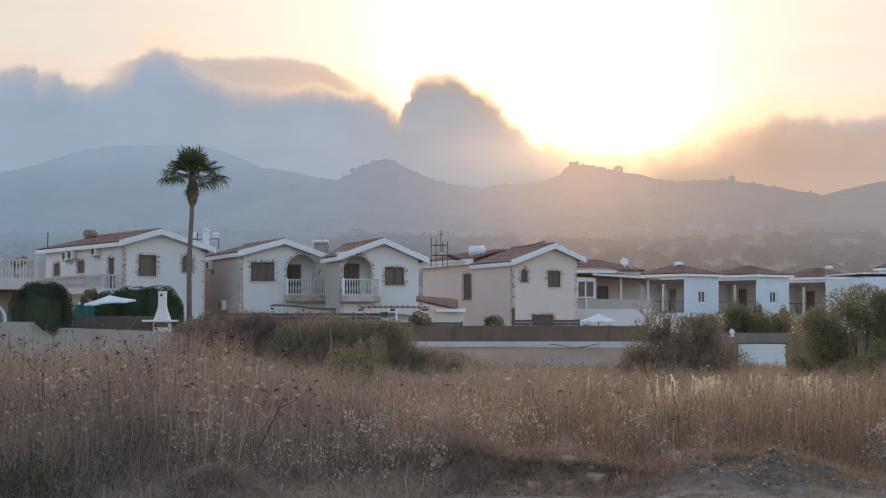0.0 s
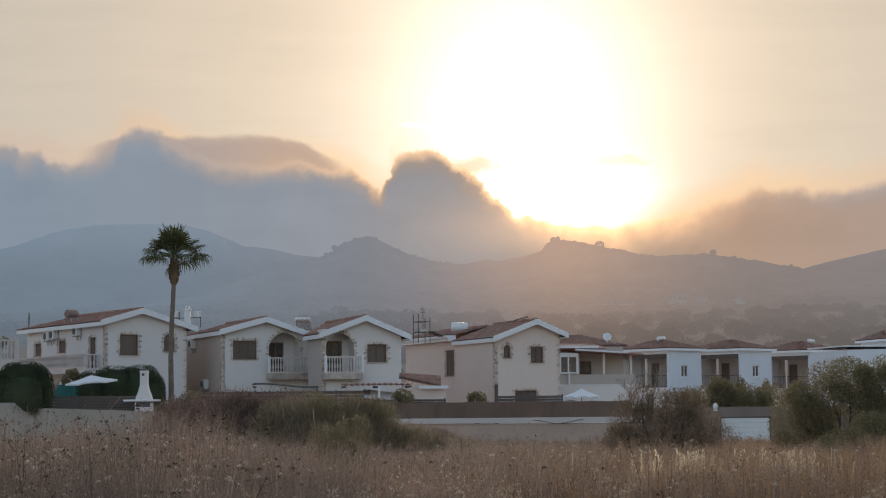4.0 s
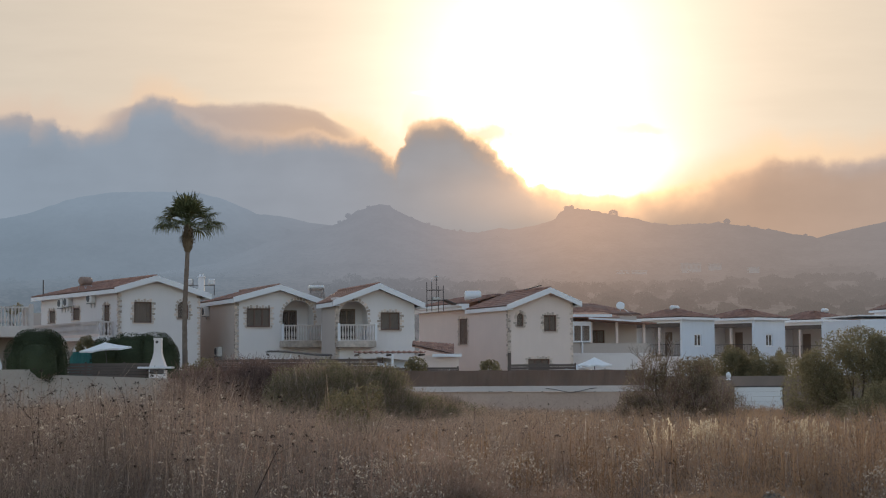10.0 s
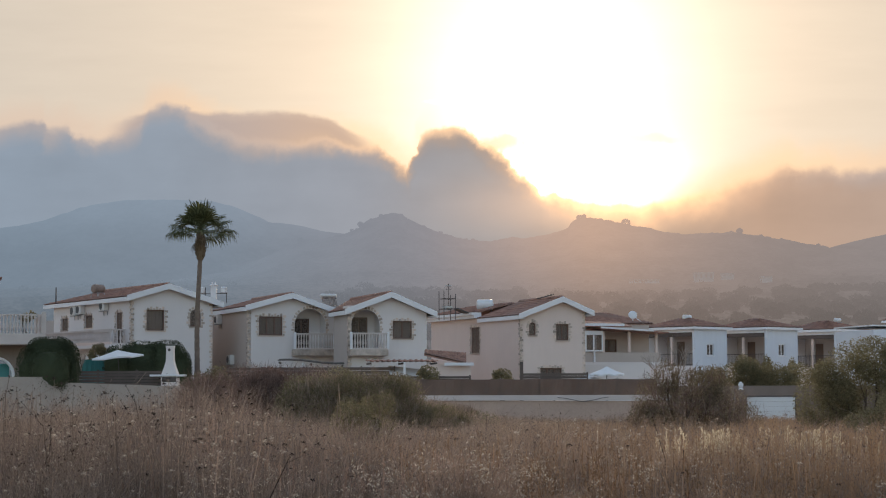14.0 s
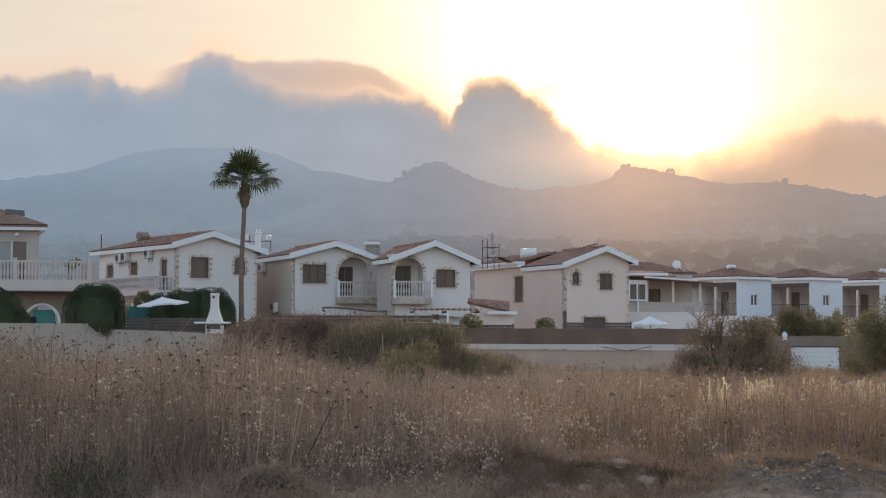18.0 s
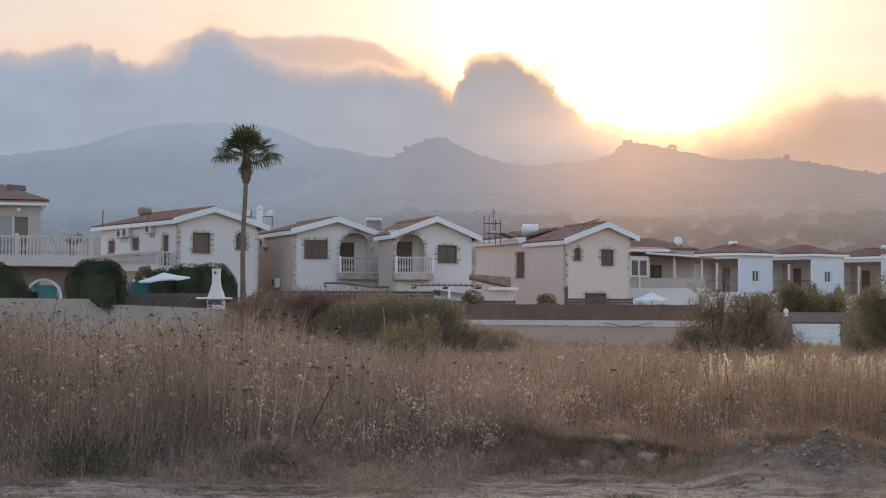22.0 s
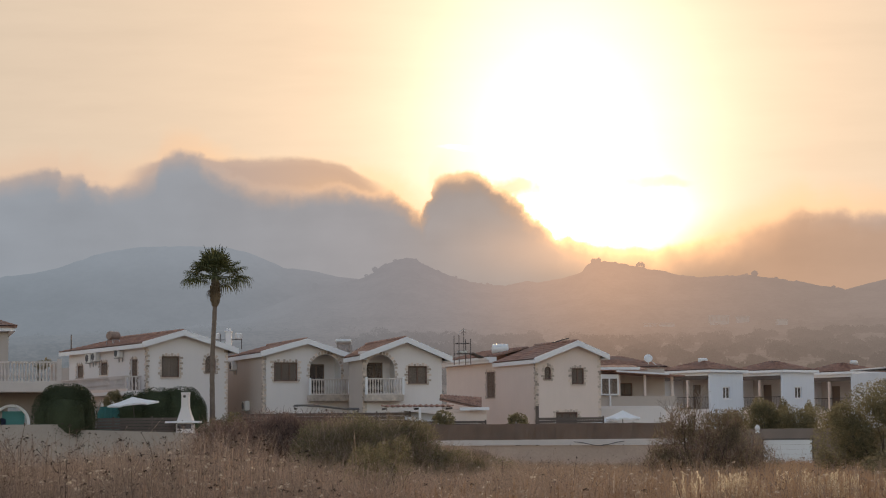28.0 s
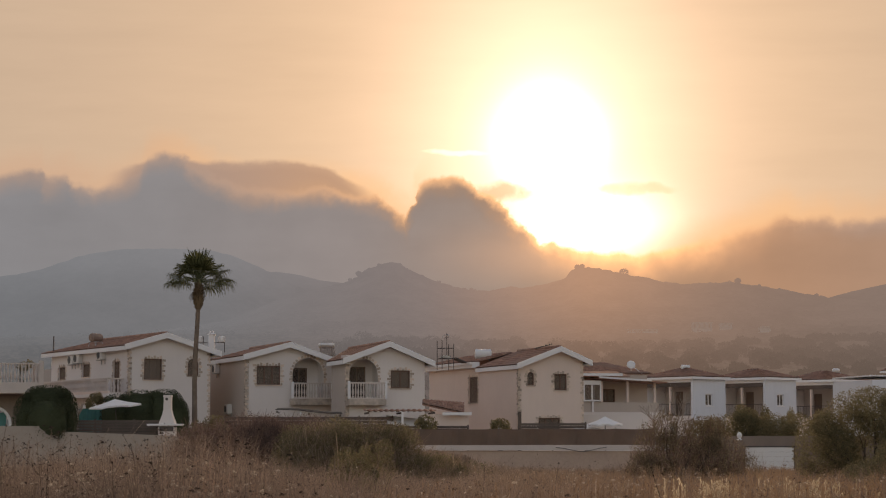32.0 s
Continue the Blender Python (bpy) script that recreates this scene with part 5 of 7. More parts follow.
def long_house():
    """The long bluish-white house at the right end, its tiled roof higher up."""
    h = thing("long_house", pose(32.0, 140, 0, 0, 0, 12), "long bluish-white rendered house with raised tile roof", "house", "white terraced houses")
    part("wall", wall_mesh([(0, 5.75), (9, 6.0)], 0.5, [], 0.22), M_BLUEWHITE, h)
    part("wall", boxes((0, 0.22, 0.225, 7, 0.5, 5.75), (8.78, 9, 0.225, 7, 0.5, 5.75), (0.22, 8.78, 6.8, 7, 0.5, 5.75)), M_BLUEWHITE, h)
    part("roof", boxes((-0.1, 9.1, 0.23, 7.1, 6.02, 6.12)), M_TRIM, h)
    part("upper_wall", boxes((4.2, 9, 2, 6.5, 6.13, 6.5)), M_STUCCO, h)
    part("fascia", boxes((3.9, 9.4, 1.5, 6.9, 6.5, 6.66)), M_TRIM, h)
    part("roof", tiled_slope((3.9, 1.5, 6.67), (9.4, 1.5, 6.67), (8.0, 4.2, 7.4), (5.2, 4.2, 7.4)), M_TILE, h)
    part("roof", tiled_slope((9.4, 6.9, 6.67), (3.9, 6.9, 6.67), (5.2, 4.2, 7.4), (8.0, 4.2, 7.4)), M_TILE, h)
    part("roof", tiled_slope((3.9, 6.9, 6.67), (3.9, 1.5, 6.67), (5.2, 4.2, 7.4), (5.2, 4.2, 7.4)), M_TILE, h)


long_house()


def villa_left():
    """The villa at the left end: hipped roof, sliding door, wide balcony with white balusters, an arch below."""
    m = pose(-26.1, 105, 0, 0, 0, 17)
    h = thing("villa", m, "cream villa with hipped tile roof and white balustraded balcony", "house", "villas")
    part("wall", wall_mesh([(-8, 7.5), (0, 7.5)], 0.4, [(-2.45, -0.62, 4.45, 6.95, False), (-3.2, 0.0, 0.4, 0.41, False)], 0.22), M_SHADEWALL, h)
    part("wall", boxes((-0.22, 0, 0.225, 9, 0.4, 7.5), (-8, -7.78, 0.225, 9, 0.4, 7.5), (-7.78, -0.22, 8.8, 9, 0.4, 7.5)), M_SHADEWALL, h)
    d = part("sliding_door", boxes((-2.45, -0.62, 0.08, 0.16, 6.87, 6.95), (-2.45, -2.37, 0.08, 0.16, 4.45, 6.87), (-0.7, -0.62, 0.08, 0.16, 4.45, 6.87), (-1.58, -1.46, 0.08, 0.18, 4.45, 6.87)), M_STEEL, h, "grey-framed sliding glass door")
    part("pane", boxes((-2.37, -1.58, 0.11, 0.12, 4.45, 6.87)), M_PALEGLASS, d)
    part("pane", boxes((-1.46, -0.7, 0.11, 0.12, 4.45, 6.87)), M_GLASS, d)
    part("blind", boxes((-2.37, -0.7, 0.2, 0.22, 4.45, 6.87)), M_CURTAIN, d)
    part("cornice", boxes((-8.4, 0.35, -0.45, 9.4, 7.5, 7.76)), M_TRIM, h, "white roof edge")
    a, b, c, e = (-8.5, -0.55, 7.77), (0.45, -0.55, 7.77), (0.45, 9.5, 7.77), (-8.5, 9.5, 7.77)
    p, q = (-3.6, 4.4, 9.4), (-4.6, 4.4, 9.4)
    part("roof", tiled_slope(a, b, p, q), M_TILE, h)
    part("roof", tiled_slope(b, c, p, p), M_TILE, h)
    part("roof", tiled_slope(c, e, q, p), M_TILE, h)
    part("roof", tiled_slope(e, a, q, q), M_TILE, h)
    bal = part("balcony", soft_box(-8, 2.85, -1.9, -0.01, 4.0, 4.55, 0.03), M_RAIL, h, "wide white balcony")
    part("balcony_side", soft_box(0.05, 2.85, 0.0, 4.0, 4.0, 4.55, 0.03), M_RAIL, bal)
    balusters(bal, -8, 2.7, -1.8, 4.55, 5.72, 0.19, fat=1.2)
    for x in (2.72, -1.4, -5.5):
        part("post", soft_box(x - 0.12, x + 0.12, -1.92, -1.68, 4.55, 5.86, 0.02), M_RAIL, bal)
    balusters(bal, -1.7, 3.9, 2.72, 4.55, 5.72, 0.19, swap=True, fat=1.2)
    part("wall", wall_mesh([(-8, 3.99), (2.6, 3.99)], 0.4, [(-0.72, 1.1, 0.4, 3.2, True), (-4.8, -1.6, 0.4, 3.2, True)], 0.25, at=-0.3), M_ARCADE, h, "arcade wall with the balcony's shade painted on in brown")
    bm = bmesh.new()
    p = None
    for k in range(15):
        a = math.pi * k / 14
        q = Vector((0.19 - 0.97 * math.cos(a), -0.33, 2.29 + 0.97 * math.sin(a)))
        if p:
            tube(bm, p, q, 0.085, n=8)
        p = q
    tube(bm, (-0.78, -0.33, 0.4), (-0.78, -0.33, 2.3), 0.085, n=8)
    tube(bm, (1.16, -0.33, 0.4), (1.16, -0.33, 2.3), 0.085, n=8)
    part("arch_moulding", bm, M_TRIM, h, "white moulding round the arch")
    part("wall", boxes((-0.3, 0.95, -0.04, -0.012, 0.6, 2.95)), M_TEAL, h, "teal shade screen")
    bm = bmesh.new()
    lathe(bm, [(0.06, -0.1), (0.13, -0.06), (0.15, 0.02), (0.1, 0.12), (0.03, 0.15)], 12, (-1.25, -0.12))
    bmesh.ops.transform(bm, matrix=Matrix.Translation((0, 0, 7.22)), verts=bm.verts)
    part("wall_lamp", bm, M_TANK, h, "round white wall lamp")
    return m


H0 = villa_left()
bm = boxes((-0.55, 0.55, -0.5, 0.5, 0, 0.04))
panel = part("solar_panel", bm, M_SLATE)
panel.matrix_world = H0 @ pose(-1.3, 1.9, 8.62, 20, 4, 0)
tagged(panel, "dark solar panel on the hipped roof", "solar panel")
bm = bmesh.new()
rows = [[bm.verts.new((0.5 * i / 8, 0.03 * math.sin(i * 1.4 + j), 2.55 - 0.62 * j / 6 - 0.03 * math.sin(i))) for i in range(9)] for j in range(7)]
for r0, r1 in zip(rows, rows[1:]):
    for i in range(8):
        bm.faces.new((r0[i], r0[i + 1], r1[i + 1], r1[i]))
bmesh.ops.solidify(bm, geom=bm.faces[:], thickness=0.01)
cloth = part("hanging_cloth", bm, plain("navy_cloth", (0.035, 0.05, 0.09), 0.9, 20, 0.3))
cloth.matrix_world = H0 @ pose(-0.62, -0.45, 0)
tagged(cloth, "dark blue cloth hanging in the arch", "cloth")


# ---- palm ----
def palm():
    ob = thing("palm_tree", pose(-13.79, 100, 0), "tall fan palm with shaggy green crown", "palm tree")
    rng = random.Random(4)

    def lean(z):
        return 0.16 * (z / 10.0) ** 1.4 + 0.035 * math.sin(z * 0.9)
    bm = bmesh.new()
    rings = []
    for k in range(61):
        z = 9.6 * k / 60
        rings.append((0.165 - 0.055 * (k / 60) ** 0.6 + 0.010 * (k % 2) + 0.05 * max(0.0, 1 - z / 0.8), z))
    lathe(bm, rings, 14)
    for v in bm.verts:
        v.co.x += lean(v.co.z) + 0.012 * noise.noise((v.co.x * 9, v.co.y * 9, v.co.z * 3))
    part("trunk", bm, M_TRUNK, ob)
    hub = Vector((lean(9.9), 0, 9.92))
    # the neck: old leaf bases packed round the stem under the crown
    bm = bmesh.new()
    lathe(bm, [(0.12, 8.45), (0.17, 8.55), (0.25, 8.85), (0.27, 9.15), (0.24, 9.5), (0.17, 9.85), (0.08, 10.1)], 14, (hub.x, 0))
    for k in range(190):
        a, z = rng.uniform(0, math.tau), rng.uniform(8.5, 9.85)
        r = float(np.interp(z, [8.5, 8.85, 9.15, 9.5, 9.9], [0.12, 0.22, 0.24, 0.21, 0.13]))
        out = Vector((math.cos(a), math.sin(a), 0))
        p = Vector((hub.x, 0, z)) + out * r
        tube(bm, p, p + out * rng.uniform(0.05, 0.11) + Vector((0, 0, rng.uniform(0.02, 0.2))), 0.035, 0.010, 4)
    part("leaf_bases", bm, M_PALMDRY, ob, "shaggy brown leaf bases")

    def frond(az, el, stalk, fan, droop, material, name, spread=205):
        """A fan leaf: a bent stalk and a cupped fan of blades, joined near the stalk, whose tips part and hang."""
        bm = bmesh.new()
        d = Vector((math.cos(az) * math.cos(el), math.sin(az) * math.cos(el), math.sin(el)))
        sag = Vector((0, 0, -0.16 * stalk * math.cos(el)))
        mid, c = hub + d * stalk * 0.55, hub + d * stalk + sag
        tube(bm, hub, mid, 0.026, 0.020, 5)
        tube(bm, mid, c, 0.020, 0.013, 5)
        d = (d + sag * 0.9).normalized()
        side = d.cross(Vector((0, 0, 1)))
        side = side.normalized() if side.length > 0.05 else Vector((1, 0, 0))
        up = side.cross(d).normalized()
        roll = rng.uniform(-0.35, 0.35)
        side, up = side * math.cos(roll) + up * math.sin(roll), up * math.cos(roll) - side * math.sin(roll)
        n = 26
        for k in range(n):
            t = radians(-spread / 2 + spread * (k + 0.5) / n)
            ray = d * math.cos(t) + side * math.sin(t)
            w = side * math.cos(t) - d * math.sin(t)
            ln = fan * (0.86 + 0.14 * math.cos(t)) * rng.uniform(0.93, 1.07)
            half = ln * radians(spread / n) * 0.5
            cup = up * (0.10 * abs(math.sin(t)) * ln)
            p = [c]
            for f, h, g in ((0.5, 0.56, 0.04), (0.74, 0.52, 0.20), (0.9, 0.26, 0.50)):
                m = c + ray * ln * f + cup * f + up * (0.02 if k % 2 else -0.02) - Vector((0, 0, droop * g * rng.uniform(0.7, 1.3)))
                p += [m - w * half * h * 1.06, m + w * half * h * 1.06]
            tip = c + ray * ln * rng.uniform(0.90, 0.99) - Vector((0, 0, droop * rng.uniform(0.7, 1.25)))
            v = [bm.verts.new(q) for q in p + [tip]]
            bm.faces.new((v[0], v[1], v[2]))
            bm.faces.new((v[1], v[3], v[4], v[2]))
            bm.faces.new((v[3], v[5], v[6], v[4]))
            bm.faces.new((v[5], v[7], v[6]))
        part(name, bm, material, ob)
    count = 27
    for k in range(count):
        u = (k + 0.5) / count
        frond(k * 2.399 + rng.uniform(-0.25, 0.25), radians(82 - 80 * u ** 0.8 + rng.uniform(-6, 6)), rng.uniform(0.86, 1.08) + 0.14 * u, rng.uniform(0.90, 1.08), 0.12 + 0.40 * u, M_PALMLEAF, "frond")
    for k in range(3):
        frond(k * 2.1 + 0.4, radians(rng.uniform(-60, -48)), rng.uniform(0.35, 0.5), rng.uniform(0.4, 0.5), 0.3, M_PALMDRY, "dry_frond", 90)
    for k in range(4):
        bm = bmesh.new()
        a = k * 1.6 + 0.3
        d = Vector((0.28 * math.cos(a), 0.28 * math.sin(a), 1.0))
        p = hub + d * 1.1
        tube(bm, hub, p, 0.03, 0.03, 5)
        for j in range(5):
            b = rng.uniform(0, math.tau)
            tube(bm, p, p + d * rng.uniform(0.5, 0.85) + Vector((0.13 * math.cos(b), 0.13 * math.sin(b), 0)), 0.035, 0.006, 4)
        part("spear_leaf", bm, M_PALMLEAF, ob)


palm()


# ---- gardens and fences ----
def wall_run(name, x0, y0, x1, y1, z0, za, zb, thick, material, label, cat="wall"):
    """A straight garden wall whose top runs from za to zb."""
    v = Vector((x1 - x0, y1 - y0, 0))
    bm = bmesh.new()
    n = 12
    for k in range(n):
        a, b = k / n, (k + 1) / n
        ring = [(v.length * a, 0, z0), (v.length * b, 0, z0), (v.length * b, 0, za + (zb - za) * b), (v.length * a, 0, za + (zb - za) * a)]
        prism(bm, ring, (0, thick, 0))
    ob = part(name, bm, material)
    ob.matrix_world = Matrix.Translation((x0, y0, 0)) @ Matrix.Rotation(math.atan2(v.y, v.x), 4, 'Z')
    return tagged(ob, label, cat, kind="structure")


wall_run("wall_garden", -40, 80.5, -18.6, 86.6, -0.2, 2.15, 2.10, 0.2, M_GARDENWALL, "sandy rendered garden wall")
wall_run("wall_garden_low", -18.6, 86.6, -12.6, 89.8, -0.2, 1.86, 1.62, 0.2, M_GARDENWALL, "sandy rendered garden wall, lower part")


def board_fence(x0, y0, x1, y1, z0, z1, rows, label):
    """A dark fence of lying boards on posts."""
    v = Vector((x1 - x0, y1 - y0, 0))
    ob = thing("board_fence", Matrix.Translation((x0, y0, 0)) @ Matrix.Rotation(math.atan2(v.y, v.x), 4, 'Z'), label, "fence")
    n = max(2, int(v.length / 1.8))
    for k in range(n + 1):
        x = v.length * k / n
        part("post", boxes((x - 0.04, x + 0.04, 0.03, 0.11, -0.1, z1 + 0.05)), M_DARKWOOD, ob)
    h = (z1 - z0) / rows
    for k in range(rows):
        part("board", boxes((-0.05, v.length + 0.05, 0, 0.028, z0 + k * h, z0 + (k + 0.9) * h)), M_DARKWOOD, ob)
    return ob


board_fence(-19.3, 91.0, -13.6, 91.0, 1.7, 2.42, 5, "dark weathered board fence above the garden wall")
board_fence(3.8, 100.5, 7.4, 100.5, 1.7, 2.3, 4, "dark weathered board fence before the cream villa")
board_fence(-2.8, 98.5, 1.0, 98.5, 1.6, 2.15, 4, "dark weathered board fence below the canopy")
board_fence(-12.6, 104.5, -3.2, 104.5, 1.5, 2.7, 6, "dark board fence under the garden canopy")


def barbecue(m):
    ob = thing("barbecue", m, "white masonry garden barbecue with tapering chimney", "barbecue")
    part("base", soft_box(-0.40, 0.40, -0.4, 0.4, -1.35, 0.82, 0.04), M_STUCCO, ob)
    part("worktop", soft_box(-0.95, 0.75, -0.45, 0.4, 0.825, 0.92, 0.02), M_TRIM, ob)
    bm = bmesh.new()
    secs = [(0.38, 0.38, 0.925), (0.36, 0.36, 1.0), (0.24, 0.3, 1.35), (0.18, 0.26, 1.6), (0.172, 0.26, 2.2), (0.192, 0.28, 2.22), (0.192, 0.28, 2.32)]
    loops = [[bm.verts.new((x * sx, y * sy, z)) for x, y in ((-1, -1), (1, -1), (1, 1), (-1, 1))] for sx, sy, z in secs]
    for lo, hi in zip(loops, loops[1:]):
        for i in range(4):
            bm.faces.new((lo[i], lo[(i + 1) % 4], hi[(i + 1) % 4], hi[i]))
    bm.faces.new(loops[-1])
    bm.faces.new(loops[0][::-1])
    part("chimney", bm, M_STUCCO, ob)
    bm = bmesh.new()
    lathe(bm, [(0.07, 0), (0.07, 0.02)], 12)
    bmesh.ops.transform(bm, matrix=Matrix.Translation((-0.02, -0.262, 2.12)) @ Matrix.Rotation(radians(90), 4, 'X'), verts=bm.verts)
    part("smoke_hole", bm, M_SLATE, ob)
    part("firebox", boxes((-0.34, 0.34, -0.42, -0.405, 0.55, 0.8)), M_SLATE, ob)


barbecue(pose(-13.72, 90.3, 1.3))


def parasol(m, r, label, high=1.0, ribs=4, flat=0.3):
    ob = thing("parasol", m, label, "parasol", "parasols")
    bm = bmesh.new()
    tube(bm, (0, 0, -2.6), (0, 0, 0.05), 0.022, n=8)
    part("pole", bm, M_DARKSTEEL, ob)
    bm = bmesh.new()
    n = ribs * 6
    c = bm.verts.new((0, 0, flat))
    ring = []
    for k in range(n):
        a = math.tau * k / n
        s = abs(math.cos(ribs / 2 * a)) if ribs == 4 else 1
        rr = r * (0.72 + 0.28 * abs(math.cos(2 * a))) if ribs == 4 else r
        ring.append(bm.verts.new((rr * math.cos(a), rr * math.sin(a), -0.06 * (1 - abs(math.cos(ribs / 2 * a))))))
    mids = [bm.verts.new((v.co.x * 0.5, v.co.y * 0.5, flat * 0.42 + v.co.z * 0.5)) for v in ring]
    low = [bm.verts.new((v.co.x, v.co.y, v.co.z - 0.08)) for v in ring]
    for k in range(n):
        j = (k + 1) % n
        bm.faces.new((c, mids[k], mids[j]))
        bm.faces.new((mids[k], ring[k], ring[j], mids[j]))
        bm.faces.new((ring[k], low[k], low[j], ring[j]))
    part("canopy", bm, M_CANVAS, ob)
    for k in range(ribs):
        bm = bmesh.new()
        a = math.tau * k / ribs
        tube(bm, (0, 0, flat - 0.06), (r * 0.97 * math.cos(a), r * 0.97 * math.sin(a), -0.03), 0.012, n=5)
        part("rib", bm, M_STEEL, ob)
    return ob


parasol(pose(-17.05, 94.5, 3.17, 0, -5, 14), 1.32, "open white square parasol in the garden", flat=0.34)
parasol(pose(8.5, 101, 2.25), 0.95, "open white parasol beside the terrace house", flat=0.4, ribs=8)
parasol(pose(7.6, 102, 1.95), 0.9, "low white parasol beside the terrace house", flat=0.3, ribs=8)
bm = bmesh.new()
lo = [bm.verts.new((k * 0.07, 0.03 * math.sin(k * 1.57), 1.3)) for k in range(33)]
hi = [bm.verts.new((k * 0.07, 0.03 * math.sin(k * 1.57 + 0.4), 3.05)) for k in range(33)]
for k in range(32):
    bm.faces.new((lo[k], lo[k + 1], hi[k + 1], hi[k]))
bmesh.ops.solidify(bm, geom=bm.faces[:], thickness=0.008)
screen = part("shade_screen", bm, M_TEAL)
screen.matrix_world = Matrix.Translation((-19.3, 96.5, 0))
tagged(screen, "teal fabric shade screen behind the parasol", "screen")


def canopy(m, w, d, drop, label, material, posts, corrugated=False):
    """A garden canopy: a sloping roof sheet on posts."""
    ob = thing("canopy", m, label, "canopy", "garden canopies")
    bm = bmesh.new()
    n = int(w / 0.08) if corrugated else 6
    rows = []
    for y, z in ((0, 0), (d * 0.5, drop * 0.5 - 0.05), (d, drop)):
        rows.append([bm.verts.new((w * i / n, y, z + (0.035 * math.sin(i * 1.6) if corrugated else 0.05 * math.sin(i)))) for i in range(n + 1)])
    top = [[bm.verts.new(v.co + Vector((0, 0, 0.04))) for v in r] for r in rows]
    for sheet in (rows, top):
        for r0, r1 in zip(sheet, sheet[1:]):
            for i in range(n):
                bm.faces.new((r0[i], r0[i + 1], r1[i + 1], r1[i]))
    for i in range(n):
        bm.faces.new((rows[0][i], rows[0][i + 1], top[0][i + 1], top[0][i]))
    part("sheet", bm, material, ob)
    for x, y in posts:
        part("post", boxes((x - 0.06, x + 0.06, y - 0.06, y + 0.06, -2.9, drop * y / d - 0.05)), M_TRIM, ob)
    for x in (0.1, w / 2, w - 0.1):
        part("rafter", boxes((x - 0.04, x + 0.04, 0.05, d - 0.05, -0.16, -0.06)), M_DARKWOOD, ob)
    return ob


canopy(pose(-10.1, 107.5, 3.12, 0, 3.0, 4), 3.9, 4.5, 0.12, "dark sheet canopy over a garden terrace", M_SLATE, [(1.5, 0.1), (3.6, 4.3)])
low_canopy = canopy(pose(-4.6, 103.5, 3.0, 0, 0, 6), 3.9, 3.5, 0.1, "corrugated tile-edged canopy below the arched balcony", M_TILE, [(2.0, 0.05)], True)
awning = boxes((0, 2.3, 0, 1.2, 0, 0.02))
for vv in awning.verts:
    vv.co.z += -0.11 * vv.co.x + 0.42 * vv.co.y - 0.75
part("awning", awning, M_CANVAS, low_canopy, "pale fabric awning hung below the canopy").location = (1.2, 0.4, 0)
bm = tiled_slope((0, 0, 0), (2.5, 0, -0.55), (2.5, 1.6, 0.1), (0, 1.6, 0.3))
lean = part("lean_to_roof", bm, M_TILE)
lean.matrix_world = Matrix.Translation((-1.6, 110.5, 3.5))
tagged(lean, "terracotta lean-to roof beside the cream villa", "roof", kind="structure")
low = part("wall_lean_to", boxes((-1.5, 1.2, 110.9, 112.5, 0.4, 2.92)), M_CREAM)
tagged(low, "low cream wall under the lean-to roof", "wall", kind="structure")
edge = part("trim_lean_to", boxes((-0.4, 1.35, 110.38, 110.47, 2.82, 3.0)), M_TRIM)
tagged(edge, "white edge board of the lean-to", "trim", kind="structure")
wt = part("wall_terrace", boxes((7.9, 13.4, 124.8, 125.0, 0.4, 3.0)), M_STUCCO)
tagged(wt, "plain white garden wall of the terrace house", "wall", kind="structure")

# unseen wall, added to keep low sun out of the gap between villas
wall_run("wall_rear", -30, 134, -15.5, 128.5, 0.4, 6.4, 6.4, 0.25, M_SHADEWALL, "plain unseen wall added to block the sun between the villas")
wall_run("wall_boundary", -8, 80.2, 9.5, 80.2, -0.2, 1.02, 0.95, 0.25, M_GREYWALL, "grey rendered boundary wall")
cp = part("trim_coping", boxes((-8, 9.5, 80.1, 80.5, 1.0, 1.22)), M_RAIL)
tagged(cp, "whitewashed coping band of the boundary wall", "trim", kind="structure")


def screen_fence():
    ob = thing("screen_fence", pose(-8, 80.3, 0), "dark screening fabric fence on steel posts above the wall", "fence")
    n = 10
    for k in range(n + 1):
        bm = bmesh.new()
        x = 16.9 * k / n
        tube(bm, (x, 0.06, 1.2), (x, 0.06, 1.98), 0.025, n=6)
        part("post", bm, M_STEEL, ob)
    for k in range(n):
        bm = bmesh.new()
        w = 16.9 / n
        m = 10
        lo = [bm.verts.new((w * (k + i / m), 0.02 * math.sin(i * 2.1 + k), 1.225)) for i in range(m + 1)]
        hi = [bm.verts.new((w * (k + i / m), 0.02 * math.sin(i * 1.3 + k), 1.93 - 0.03 * math.sin(math.pi * i / m))) for i in range(m + 1)]
        for i in range(m):
            bm.faces.new((lo[i], lo[i + 1], hi[i + 1], hi[i]))
        bmesh.ops.solidify(bm, geom=bm.faces[:], thickness=0.008)
        part("panel", bm, M_MESHFENCE, ob)


screen_fence()


def sheet_gate(m):
    """A white ribbed sheet-metal gate beside a dark pillar with a lamp."""
    ob = thing("gate", m, "white ribbed sheet-metal gate", "gate")
    for k in range(5):
        z = 0.1 + k * 0.205
        part("panel", soft_box(0, 2.1, 0.02 * (k % 2), 0.05 + 0.02 * (k % 2), z, z + 0.2, 0.015), M_TANK, ob)
    part("frame", boxes((-0.05, 0, -0.02, 0.08, 0, 1.16), (2.1, 2.15, -0.02, 0.08, 0, 1.16), (-0.05, 2.15, -0.02, 0.08, 1.125, 1.18)), M_DARKSTEEL, ob)


